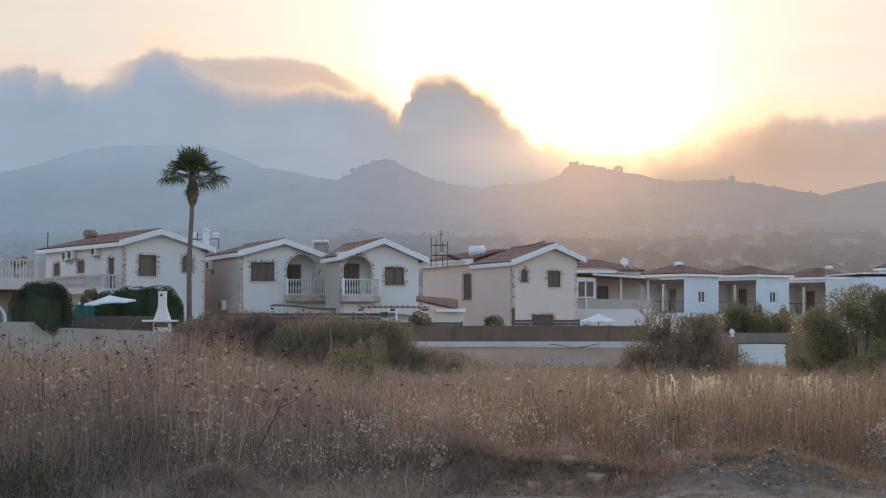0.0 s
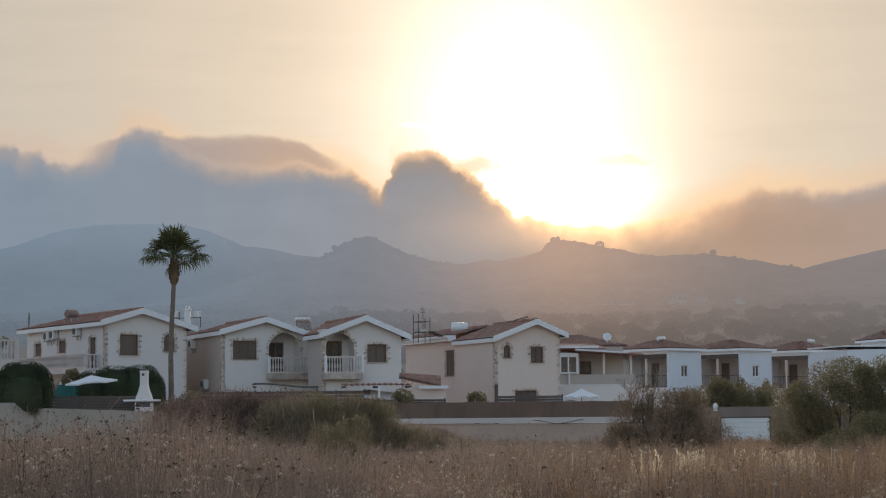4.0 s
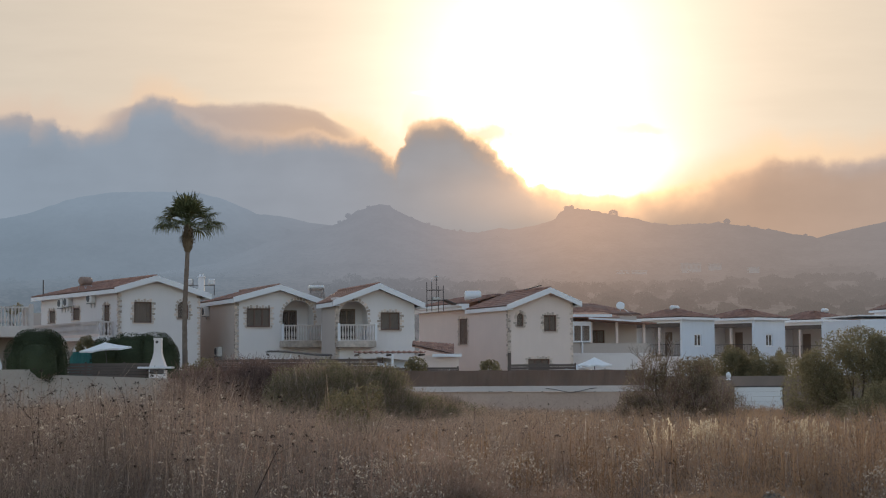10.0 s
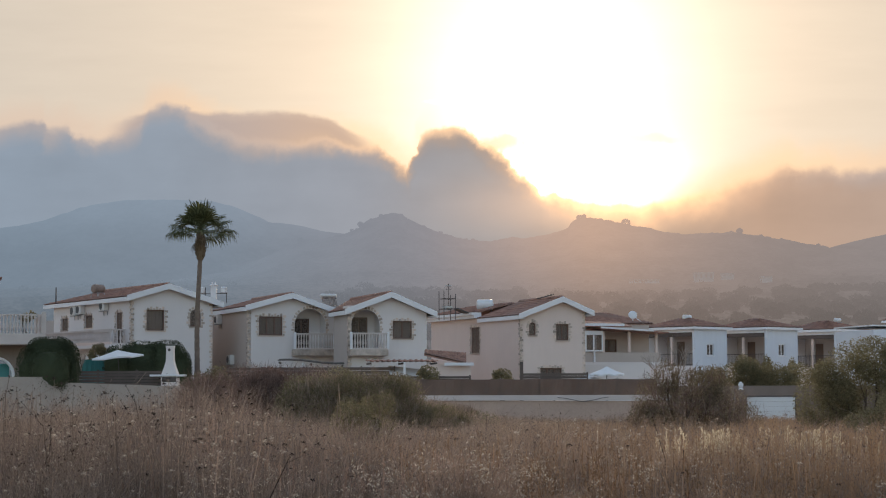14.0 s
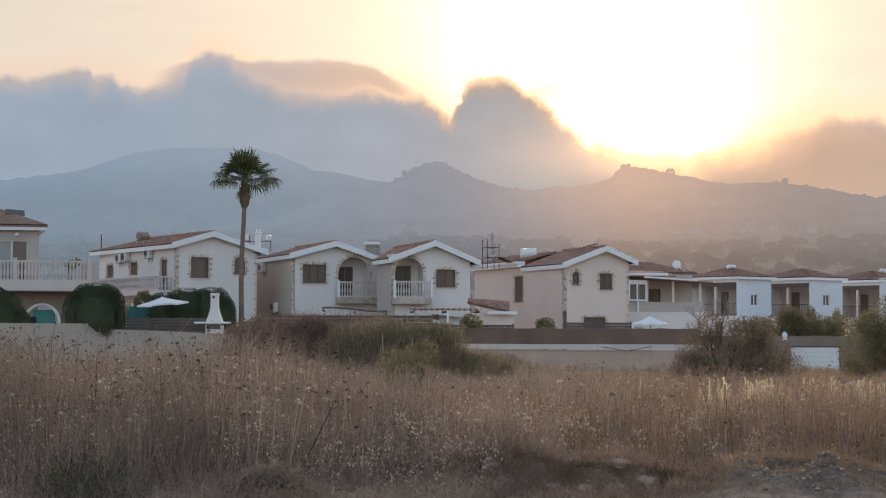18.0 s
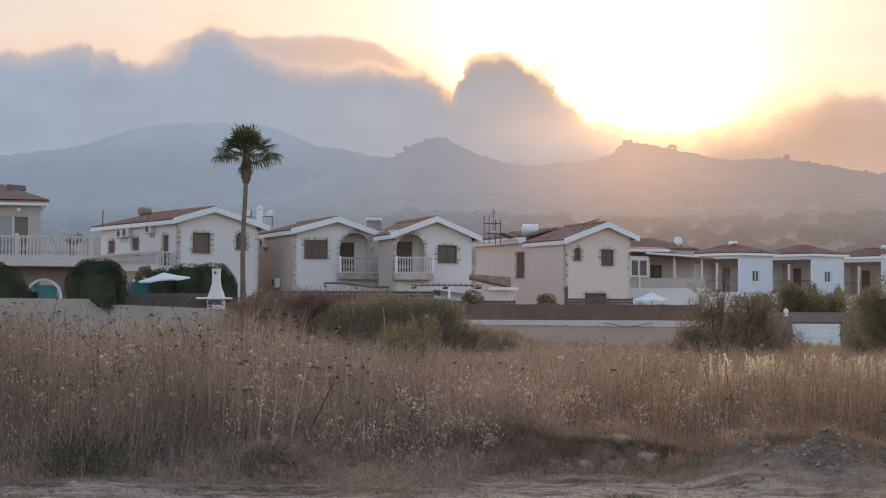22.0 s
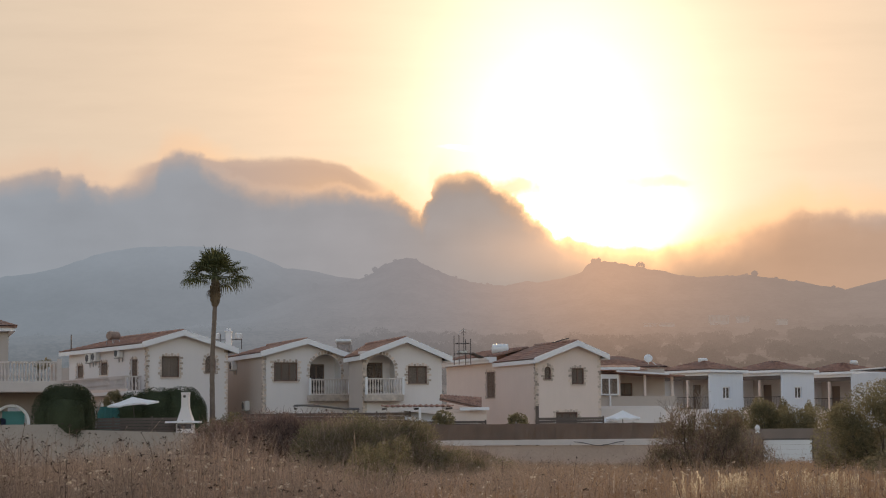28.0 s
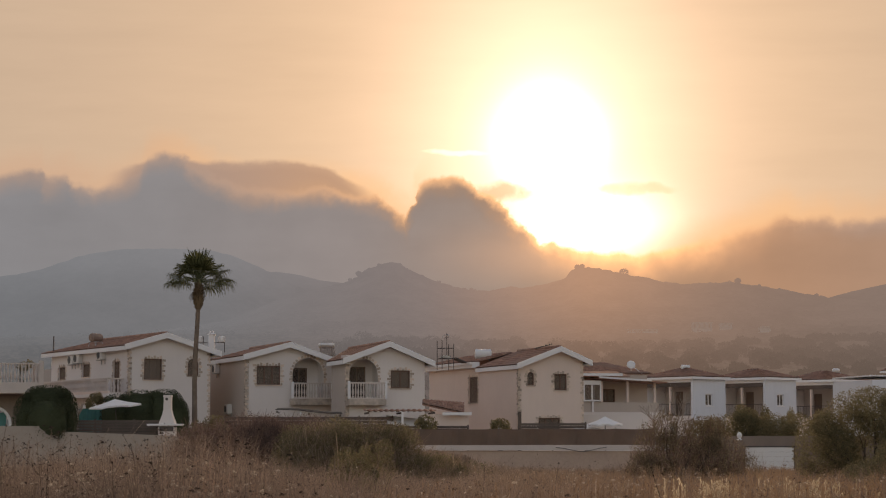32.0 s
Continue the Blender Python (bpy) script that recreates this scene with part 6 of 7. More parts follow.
bm = bmesh.new()
p = Vector((4.6, 80.05, 1.12))
for k in range(24):
    t = k / 23
    q = Vector((4.6 + 2.2 * t, 80.05, 1.12 - 0.14 * math.sin(math.pi * t) + 0.03 * math.sin(9 * t)))
    tube(bm, p, q, 0.014, n=5, caps=False)
    p = q
hose = part("hose", bm, M_DARKSTEEL)
tagged(hose, "thin dark hose hanging along the boundary wall", "hose")
sheet_gate(pose(12.75, 80, 0.0))
pil = thing("gate_pillar", pose(12.45, 79.6, 0), "dark rendered gate pillar with a white globe lamp", "pillar")
part("shaft", soft_box(-0.2, 0.2, -0.2, 0.2, -0.1, 1.42, 0.02), M_MESHFENCE, pil)
bm = bmesh.new()
lathe(bm, [(0.05, 1.42), (0.13, 1.45), (0.06, 1.5), (0.1, 1.56), (0.12, 1.64), (0.08, 1.73), (0.03, 1.78)], 12)
part("lamp", bm, M_TANK, pil, "white glass lamp, unlit")
wall_run("wall_right", 8.9, 84, 30, 86, -0.2, 1.6, 1.6, 0.25, M_MESHFENCE, "dark boundary wall behind the shrubs")
pole = bmesh.new()
tube(pole, (0, 0, 0), (0, 0, 2.85), 0.1, 0.085, 8)
pole = part("post", pole, M_DARKWOOD)
pole.name = "timber_post"
pole.matrix_world = Matrix.Translation((3.62, 95, 0))
tagged(pole, "dark upright timber post before the cream villa", "post")

# ---- shrubs and trees ----
shrub("hedge", pose(-19.3, 88.1, 0), "dense dark green rounded hedge bush hanging over the wall", "hedge", [(0.05, 0, 1.95, 1.4, 0.95, 1.75), (0.75, 0, 2.0, 0.85, 0.85, 1.7), (0.2, 0, 3.15, 1.05, 0.85, 0.85), (0.40, -0.95, 2.35, 0.95, 0.75, 1.0)], 30000, 0.036, M_HEDGE, 1, group="garden hedges", clipped=True)
shrub("hedge", pose(-25.2, 92, 0), "dense green garden hedge beside the villa", "hedge", [(0, 0, 2.1, 1.5, 1.1, 1.6), (-2.2, 0, 2.3, 1.6, 1.1, 1.7), (1.2, 0, 1.7, 0.7, 0.8, 1.1), (-0.6, 0, 3.3, 1.2, 0.9, 0.75)], 28000, 0.04, M_HEDGE, 2, group="garden hedges", clipped=True)
shrub("hedge", pose(-16.0, 97, 0.28), "clipped dark green garden hedge with rounded top", "hedge", [(-1.4, 0, 2.0, 0.85, 0.8, 1.45), (-0.2, 0, 2.1, 1.2, 0.8, 1.55), (1.1, 0, 2.1, 1.0, 0.8, 1.6), (1.75, 0, 1.8, 0.6, 0.8, 1.4)], 30000, 0.036, M_HEDGE, 3, group="garden hedges", clipped=True)
shrub("potted_plant", H0 @ pose(1.75, -1.2, 4.55), "thin leafy plant on the balcony", "plant", [(0, 0, 0.95, 0.28, 0.25, 0.3), (0.35, 0, 1.15, 0.2, 0.2, 0.25)], 420, 0.06, M_SHRUB, 41, 5)
shrub("shrub", pose(-18.7, 97.6, 0.5), "small olive-green garden shrub", "shrub", [(0, 0, 2.75, 0.42, 0.4, 0.6), (0.2, 0, 3.1, 0.25, 0.3, 0.35)], 2200, 0.05, M_SHRUB, 4)
shrub("shrub", pose(-12.4, 98, 0.3), "leafy shrub at the palm's foot", "shrub", [(0, 0, 1.4, 0.9, 0.6, 1.0), (-1.0, 0, 1.2, 0.6, 0.6, 0.9)], 4000, 0.07, M_SHRUB, 5)
shrub("shrub", pose(2.7, 97, 0.1), "small olive garden shrub before the cream villa", "shrub", [(0, 0, 1.8, 0.55, 0.5, 0.6)], 1500, 0.07, M_SHRUB, 6)
shrub("shrub", pose(-1.2, 97, 0.1), "leafy potted shrub below the canopy", "shrub", [(0, 0, 2.0, 0.6, 0.4, 0.6)], 1500, 0.07, M_SHRUB, 7)
shrub("bush", pose(7.9, 62, 0), "large dry brownish bush in the field", "bush", [(0, 0, 0.9, 1.4, 1.1, 1.0), (-1.1, 0, 0.9, 0.7, 0.8, 1.2), (1.2, 0, 0.8, 0.9, 0.9, 0.9), (0.2, 0, 1.5, 0.8, 0.7, 0.7), (-0.7, 0, 1.9, 0.4, 0.5, 0.6), (0.9, 0, 1.75, 0.4, 0.5, 0.55), (-1.4, 0, 0.5, 0.6, 0.6, 0.6), (1.8, 0, 0.5, 0.7, 0.6, 0.6)], 32000, 0.03, M_OLIVE, 8, 14, "field bushes", 2200, M_SCRUB)
shrub("hedge", pose(14.3, 92, 0), "rough dark garden hedge behind the gate", "hedge", [(0, 0, 1.4, 1.6, 1.0, 1.3), (-1.6, 0, 1.2, 1.0, 0.9, 1.2), (1.6, 0, 1.4, 1.2, 0.9, 1.3), (0.4, 0, 2.2, 0.7, 0.7, 0.8), (2.9, 0, 1.4, 1.1, 0.9, 1.3)], 52000, 0.045, M_SHRUB, 14, 8, "garden hedges")
shrub("bush", pose(0.2, 75, 0), "low straw-coloured shrub before the boundary wall", "bush", [(0, 0, 0.4, 0.9, 0.7, 0.5), (-1.0, 0, 0.45, 0.9, 0.7, 0.6)], 9000, 0.03, M_STALK, 15, 6, "field bushes", 1500, M_STALK)
shrub("bush", pose(13.45, 60, 0), "tall dark green bush at the field's edge", "bush", [(0, 0, 1.5, 1.6, 1.3, 1.6), (-1.3, 0, 1.1, 1.0, 0.9, 1.2), (1.6, 0, 1.7, 1.3, 1.2, 1.5), (3.4, 0, 1.5, 1.6, 1.2, 1.5), (0.3, 0, 2.4, 0.8, 0.7, 0.8), (2.2, 0, 2.6, 0.7, 0.7, 0.75), (1.5, 0, 2.3, 0.6, 0.7, 0.7)], 95000, 0.036, M_SHRUB, 9, 16, "field bushes")
shrub("bush", pose(13.4, 54, 0), "low bright green bush in front of the tall one", "bush", [(0, 0, 0.55, 1.3, 0.9, 0.75), (-1.2, 0, 0.4, 0.8, 0.7, 0.55), (1.4, 0, 0.6, 1.1, 0.8, 0.75)], 26000, 0.036, M_SHRUB, 10, 8, "field bushes")
shrub("bush", pose(-2.8, 62, 0), "spreading olive-green bush in the dry field", "bush", [(2.3, 0, 0.5, 1.0, 0.8, 0.6), (3.6, 0, 0.35, 0.9, 0.7, 0.45), (0.8, 0, 0.95, 1.2, 0.9, 1.0), (-0.9, 0, 1.1, 1.1, 0.9, 1.1), (-2.2, 0, 0.9, 0.9, 0.8, 1.0), (0, 0, 0.95, 1.8, 1.2, 1.15), (0.3, 0, 1.3, 0.9, 0.8, 0.8), (-1.7, 0, 0.9, 1.1, 0.9, 1.15), (1.4, 0, 0.55, 0.9, 0.8, 0.65)], 52000, 0.032, M_SHRUB, 11, 10, "field bushes", 9000, M_STALK)
shrub("bush", pose(-7.2, 64, 0), "dark dry scrub thicket in the field", "bush", [(0.2, 0, 1.1, 1.8, 1.2, 1.2), (-1.4, 0, 0.95, 0.95, 1.0, 1.1), (2.0, 0, 1.1, 1.3, 1.0, 1.15), (0.9, 0, 1.5, 0.8, 0.8, 0.75)], 28000, 0.03, M_SCRUB, 12, 20, "field bushes", 14000, M_SCRUB)
shrub("bush", pose(-1.55, 33, 0), "small grey-green bush among dry stalks", "bush", [(0, 0, 0.7, 0.45, 0.45, 0.65), (0.25, 0, 1.1, 0.32, 0.3, 0.45), (-0.3, 0, 1.0, 0.3, 0.3, 0.45)], 7500, 0.022, M_SHRUB, 13, 6, "field bushes", 120, M_STALK)
for k, (x, y, h) in enumerate(((17.7, 96, 3.0), (19.3, 97, 2.9), (16.2, 95, 3.1), (15.3, 93, 2.6))):
    shrub("conifer", pose(x, y, 0), "slim dark garden conifer", "tree", [(0, 0, h * 0.3, 0.6, 0.6, h * 0.32), (0, 0, h * 0.6, 0.42, 0.42, h * 0.3), (0, 0, h * 0.82, 0.22, 0.22, h * 0.2)], 7000, 0.045, M_SHRUB, 20 + k, 3, "garden conifers")


def bare_tree(m, h, seed, label, spread=0.5):
    """A leafless small tree: forked pale twigs."""
    rng = random.Random(seed)
    ob = thing("bare_tree", m, label, "tree", "bare trees")
    bm = bmesh.new()

    def grow(p, d, ln, r, depth):
        q = p + d * ln
        tube(bm, p, q, r, r * 0.65, 5, False)
        if depth:
            for _ in range(3 if depth > 1 else 2):
                e = (d + Vector((rng.uniform(-1, 1), rng.uniform(-1, 1), rng.uniform(-0.2, 0.6))) * spread).normalized()
                grow(q, e, ln * rng.uniform(0.6, 0.85), r * 0.62, depth - 1)
    grow(Vector((0, 0, 0)), Vector((0.05, 0, 1)).normalized(), h * 0.33, 0.045, 4)
    part("trunk", bm, M_DEADTWIG, ob)


bare_tree(pose(-18.25, 89.5, 1.0), 2.4, 3, "leafless pale young tree before the hedge", 0.35)
bare_tree(pose(10.9, 90, 0.6), 3.2, 5, "leafless pale bush with spreading twigs", 0.7)
bare_tree(pose(10.2, 90, 0.6), 3.0, 8, "leafless pale bush with spreading twigs", 0.7)

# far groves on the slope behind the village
M_GROVE = hazy("grove_painted_haze", (0.05, 0.052, 0.032), (0.07, 0.07, 0.045), 920.0, 0.3)
rng = np.random.default_rng(30)
pts = []
for k in range(520):
    y = rng.uniform(430, 1150)
    x = y * rng.uniform(-0.07, 0.30)
    r = rng.uniform(1.4, 2.8) * (1 + (y - 430) / 1400)
    z = hill_z(x, y)
    c = clump_points([(x, y, z + r * 0.7, r * 1.3, r, r * 0.8), (x + r * 0.9, y, z + r * 0.5, r * 0.8, r * 0.7, r * 0.6)], 260, rng)
    pts.append(c)
v, f = leaf_quads(np.concatenate(pts), 0.85, rng)
tagged(bulk("far_grove", v, f, M_GROVE), "olive groves on the slope, haze painted on", "trees", kind="stuff")
pts = []
for k in range(55):
    a = float(rng.choice([rng.uniform(0.055, 0.24), rng.uniform(-0.055, 0.03), rng.uniform(-0.05, -0.02)]))
    y = rng.uniform(2480, 2590)
    x, r = y * a, rng.uniform(1.2, 2.6)
    pts.append(clump_points([(x, y, hill_z(x, y) + r * 0.6, r * 1.2, r, r)], 120, rng))
for k in range(700):
    y = rng.uniform(1250, 2520)
    x, r = y * rng.uniform(-0.3, 0.3), rng.uniform(1.2, 3.2)
    pts.append(clump_points([(x, y, hill_z(x, y) + r * 0.5, r * 1.2, r, r * 0.8)], 22, rng))
for a, r in ((0.0952, 5.5), (0.0700, 3.5), (0.0725, 2.8), (-0.0815, 4.5), (0.157, 4.0), (-0.049, 3.5)):
    y = 2580.0
    x = y * a
    pts.append(clump_points([(x, y, hill_z(x, y) + r * 0.9, r * 1.1, r, r)], 420, rng))
v, f = leaf_quads(np.concatenate(pts), 1.1, rng)
tagged(bulk("ridge_trees", v, f, M_HILL), "small trees along the hill ridge", "trees", kind="stuff")


def far_house(x, y, w, h, seed):
    ob = thing("far_house", pose(x, y, hill_z(x, y) + 1.2), "pale far house on the hillside, haze painted on", "house", "far houses")
    n = max(2, int(w / 4))
    opens = [(w * (k + 0.3) / n, w * (k + 0.6) / n, 2.2, h - 1.0, False) for k in range(n)]
    part("wall", wall_mesh([(0, h), (w, h)], -2, opens, 0.3), M_FARWALL, ob)
    part("body", boxes((0, 0.3, 0.31, 8, -2, h), (w - 0.3, w, 0.31, 8, -2, h), (0, w, 8.01, 8.3, -2, h)), M_FARWALL, ob)
    part("roof", boxes((-0.4, w + 0.4, -0.4, 8.7, h + 0.01, h + 0.5)), M_FARWALL, ob)


M_FARWALL = hazy("far_wall_painted_haze", (0.55, 0.53, 0.5), (0.6, 0.58, 0.55), 1600.0, 0.05)
for x, y, w, h in ((198, 1500, 16, 6.5), (222, 1510, 10, 4.0), (140, 1450, 24, 2.0), (236, 1400, 8, 3.0)):
    far_house(x, y, w, h, 1)

# ---- the dry field ----


def field_points(n, y0, y1, spread, rng, power=1.0):
    y = y0 + (y1 - y0) * rng.random(n) ** power
    x = y * rng.uniform(-spread, spread, n)
    return x, y


def bare(x, y):
    """Where nothing tall grows: the lane and the heap of spoil."""
    edge = 17.6 + 0.5 * np.sin(x * 1.3) + 0.35 * np.sin(x * 3.1 + 1)
    edge = edge + 3.0 / (1 + np.exp(-(x - 0.2) * 3.0))
    return y < edge


def reach(x, y):
    """How tall the weeds grow: rank beside the garden wall, thin and low towards the boundary wall."""
    rank = np.interp(y, [17, 24, 36, 52, 80], [0.85, 1.2, 1.15, 0.85, 0.6])
    low = np.interp(y, [17, 24, 36, 52, 80], [0.65, 0.84, 0.74, 0.48, 0.27])
    t = np.clip((x / y + 0.135) / 0.06, 0, 1)
    return (rank + (low - rank) * t) * (1 - np.interp(y, [17, 26, 40], [0.0, 0.12, 0.22]) * np.clip((-0.13 - x / y) / 0.04, 0, 1))


GZ = np.vectorize(ground_z)


def weeds(name, n, y0, y1, rng, tall, width, material, head_mat, heads, label, spread=0.30, branches=3, lean=0.12, patch=0.0, power=1.0, head_size=0.02, anywhere=False, slopes=None, scraps=0):
    x, y = field_points(n, y0, y1, spread, rng, power)
    if slopes:
        x = y * rng.uniform(*slopes, n)
    keep = np.ones(n, bool) if anywhere else ~bare(x, y) & (rng.random(n) < np.clip(0.25 + (y - 17.6 - 2.6 / (1 + np.exp(-(x - 0.2) * 3.0))) / 3.0, 0.25, 1.0))
    if patch:
        keep &= np.sin(x * 0.9 + 1.3 * np.sin(y * 0.35)) + np.sin(y * 0.6 + x * 0.4) + rng.normal(0, 0.5, n) > patch
    x, y = x[keep], y[keep]
    n = len(x)
    z = GZ(x, y)
    wave = np.sin(x * 1.1 + 0.8 * np.sin(y * 0.5)) * np.sin(y * 0.45 + 0.6 * np.sin(x * 0.8)) + 0.6 * np.sin(x * 2.7 + y) * np.sin(y * 1.9 - x)
    h = tall * (0.3 + 0.95 * rng.random(n) ** 1.4) * (0.80 + 0.46 * wave)
    h = np.minimum(h, 1.5) * reach(x, y)
    h *= np.clip(0.35 + (y - 17.6 - 2.6 / (1 + np.exp(-(x - 0.2) * 3.0))) / 4.0, 0.35, 1.0)
    base = np.stack([x, y, z], 1)
    d = np.stack([rng.normal(0, lean, n), rng.normal(0, lean, n), np.ones(n)], 1)
    mid = base + d * (h * 0.55)[:, None]
    top = mid + (d + np.stack([rng.normal(0, lean, n), rng.normal(0, lean, n), np.zeros(n)], 1)) * (h * 0.45)[:, None]
    w = width * rng.uniform(0.7, 1.3, n)
    yaw = rng.normal(0, 0.7, n)
    sets = [ribbons(base, mid, w, w * 0.8, rng, yaw), ribbons(mid, top, w * 0.8, w * 0.35, rng, yaw)]
    tips = [top]
    for k in range(branches):
        t = rng.uniform(0.35, 0.95, n)[:, None]
        p = mid + (top - mid) * t
        q = p + np.stack([rng.normal(0, 0.16, n), rng.normal(0, 0.16, n), rng.uniform(0.02, 0.2, n)], 1) * (h / 1.0)[:, None]
        sets.append(ribbons(p, q, w * 0.5, w * 0.3, rng))
        tips.append(q)
    for k in range(scraps):
        c = base + (top - base) * (0.1 + 0.85 * rng.random(n) ** 0.8)[:, None] + rng.normal(0, 0.035, (n, 3))
        sets.append(leaf_quads(c, 0.010 + 0.0006 * (y - 17), rng))
    v, f = merge(*sets)
    ob = bulk(name, v, f, material)
    tagged(ob, label, "weeds", kind="stuff")
    tips = np.concatenate(tips)
    pick = tips[rng.random(len(tips)) < heads]
    if len(pick):
        size = head_size * (pick[:, 1] / 22.0) ** 0.35
        v1, f1 = leaf_quads(pick, size, rng)
        v2, f2 = leaf_quads(pick + rng.normal(0, 0.006, pick.shape), size, rng)
        v, f = merge((v1, f1), (v2, f2))
        tagged(bulk(name + "_heads", v, f, head_mat), "dry seed heads on the stalks", "weeds", kind="stuff")


R = np.random.default_rng(77)
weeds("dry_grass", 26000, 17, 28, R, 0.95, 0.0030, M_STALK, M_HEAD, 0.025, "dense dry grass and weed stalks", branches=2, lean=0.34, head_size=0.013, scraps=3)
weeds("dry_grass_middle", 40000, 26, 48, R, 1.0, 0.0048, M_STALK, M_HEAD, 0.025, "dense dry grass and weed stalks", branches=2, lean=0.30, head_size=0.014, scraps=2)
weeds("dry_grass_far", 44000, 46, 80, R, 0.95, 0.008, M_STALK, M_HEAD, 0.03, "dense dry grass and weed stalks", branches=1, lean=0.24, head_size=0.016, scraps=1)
weeds("dark_weeds", 16000, 17, 45, R, 1.15, 0.0040, M_DARKSTALK, M_BURR, 0.22, "dark dry thistle stalks with burrs", branches=4, head_size=0.011, lean=0.24, scraps=4)
weeds("dark_weeds_far", 9000, 45, 79, R, 1.0, 0.008, M_DARKSTALK, M_BURR, 0.12, "dark dry thistle stalks with burrs", branches=2, head_size=0.012, scraps=2)
weeds("pale_thistles", 2600, 17.8, 32, R, 0.95, 0.0036, M_STALK, M_HEAD, 0.6, "pale dry thistles with bright seed heads", branches=6, patch=0.7, head_size=0.017, lean=0.2)
weeds("tall_stalks", 500, 18, 40, R, 1.45, 0.0055, M_DARKSTALK, M_BURR, 0.7, "single tall dark wild carrot stalks", branches=2, lean=0.09, head_size=0.016)
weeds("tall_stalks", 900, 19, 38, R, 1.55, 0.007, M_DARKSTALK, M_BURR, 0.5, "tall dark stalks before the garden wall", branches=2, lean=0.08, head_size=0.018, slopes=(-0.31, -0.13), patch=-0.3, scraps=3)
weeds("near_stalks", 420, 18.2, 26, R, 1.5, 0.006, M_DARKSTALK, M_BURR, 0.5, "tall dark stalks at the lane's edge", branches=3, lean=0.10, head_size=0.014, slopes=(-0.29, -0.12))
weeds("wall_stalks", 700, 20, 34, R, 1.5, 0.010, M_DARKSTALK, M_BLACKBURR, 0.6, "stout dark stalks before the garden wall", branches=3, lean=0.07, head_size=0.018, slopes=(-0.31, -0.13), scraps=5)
weeds("leaning_stalks", 70, 18.5, 32, R, 1.5, 0.009, M_BLACKBURR, M_BLACKBURR, 0.5, "stout dark leaning stalks", branches=1, lean=0.22, head_size=0.02)
weeds("straw_tufts", 130, 30, 40, R, 1.0, 0.006, M_STRAW, M_STRAW, 0.4, "bright straw-coloured grass tufts", branches=3, patch=0.9, head_size=0.018, slopes=(-0.06, 0.1))
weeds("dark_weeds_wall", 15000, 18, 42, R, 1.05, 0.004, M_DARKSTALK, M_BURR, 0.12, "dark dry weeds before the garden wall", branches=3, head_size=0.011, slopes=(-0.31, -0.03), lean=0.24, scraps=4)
weeds("red_weeds", 15000, 19, 40, R, 0.85, 0.004, M_REDDRY, M_REDDRY, 0.15, "reddish dry weeds in the middle of the field", branches=3, head_size=0.012, slopes=(-0.14, 0.08), lean=0.26, scraps=4, patch=-0.4)
weeds("green_clump", 260, 17.9, 19.2, R, 0.55, 0.005, M_GREENBLADE, M_GREENBLADE, 0.4, "dark green weed clump at the lane's edge", branches=5, lean=0.4, head_size=0.014, slopes=(-0.245, -0.185), anywhere=True, patch=-0.6)
weeds("green_weeds", 1800, 17, 22, R, 0.45, 0.007, M_GREENBLADE, M_GREENBLADE, 0.5, "low green weeds at the lane's edge", branches=5, patch=0.7, lean=0.4, head_size=0.02, slopes=(-0.29, -0.06))
weeds("golden_grass", 2600, 24, 46, R, 1.0, 0.006, M_HEAD, M_HEAD, 0.4, "golden backlit grass", branches=3, patch=1.0, head_size=0.018)

weeds("bank_weeds", 5000, 18.9, 21, R, 0.55, 0.0034, M_REDDRY, M_HEAD, 0.03, "low reddish weeds over the eroded bank", branches=3, lean=0.4, head_size=0.012, slopes=(-0.06, 0.13), anywhere=True, patch=0.1, scraps=3)
weeds("bank_grass", 8000, 17.6, 22, R, 0.32, 0.003, M_STALK, M_HEAD, 0.02, "short dry grass on the bank", branches=1, lean=0.5, patch=0.6, head_size=0.01, anywhere=True)
# dead grass left standing between the ruts of the lane
n = 42000
x, y = R.uniform(-5.2, 5.8, n), R.uniform(15.5, 19.2, n)
band = np.sin(y * 7.5 + 0.6 * np.sin(x * 0.7) + 0.5 * np.sin(x * 1.9 + 1)) + 0.8 * np.sin(x * 1.3 + y * 2.0) * np.sin(x * 0.45 - y) + R.normal(0, 0.35, n)
keep = band > 0.75
x, y = x[keep], y[keep]
n = len(x)
c = np.stack([x, y, GZ(x, y)], 1)
d = np.stack([R.normal(0, 0.045, n), R.normal(0, 0.02, n), R.uniform(0.004, 0.05, n)], 1)
pick = R.random(n) < 0.5
for shade, mask in ((M_STALK, pick), (M_DARKSTALK, ~pick)):
    k = int(mask.sum())
    v, f = ribbons(c[mask], (c + d)[mask], np.full(k, 0.004), np.full(k, 0.002), R)
    tagged(bulk("lane_grass", v, f, shade), "short dead grass between the ruts of the lane", "weeds", kind="stuff")

# small green tufts on the lane
for cx, cy, m in ((-2.9, 16.9, 60), (1.15, 16.6, 90), (1.3, 16.4, 60), (-1.7, 16.2, 25), (3.6, 16.2, 40), (0.2, 15.4, 20)):
    p = np.stack([R.normal(cx, 0.09, m), R.normal(cy, 0.06, m), np.zeros(m)], 1)
    p[:, 2] = GZ(p[:, 0], p[:, 1])
    q = p + np.stack([R.normal(0, 0.05, m), R.normal(0, 0.05, m), R.uniform(0.01, 0.06, m)], 1)
    v, f = ribbons(p, q, np.full(m, 0.0035), np.full(m, 0.002), R)
    tagged(bulk("lane_tuft", v, f, M_GREENBLADE), "small green tuft on the dirt lane", "weeds", kind="stuff")

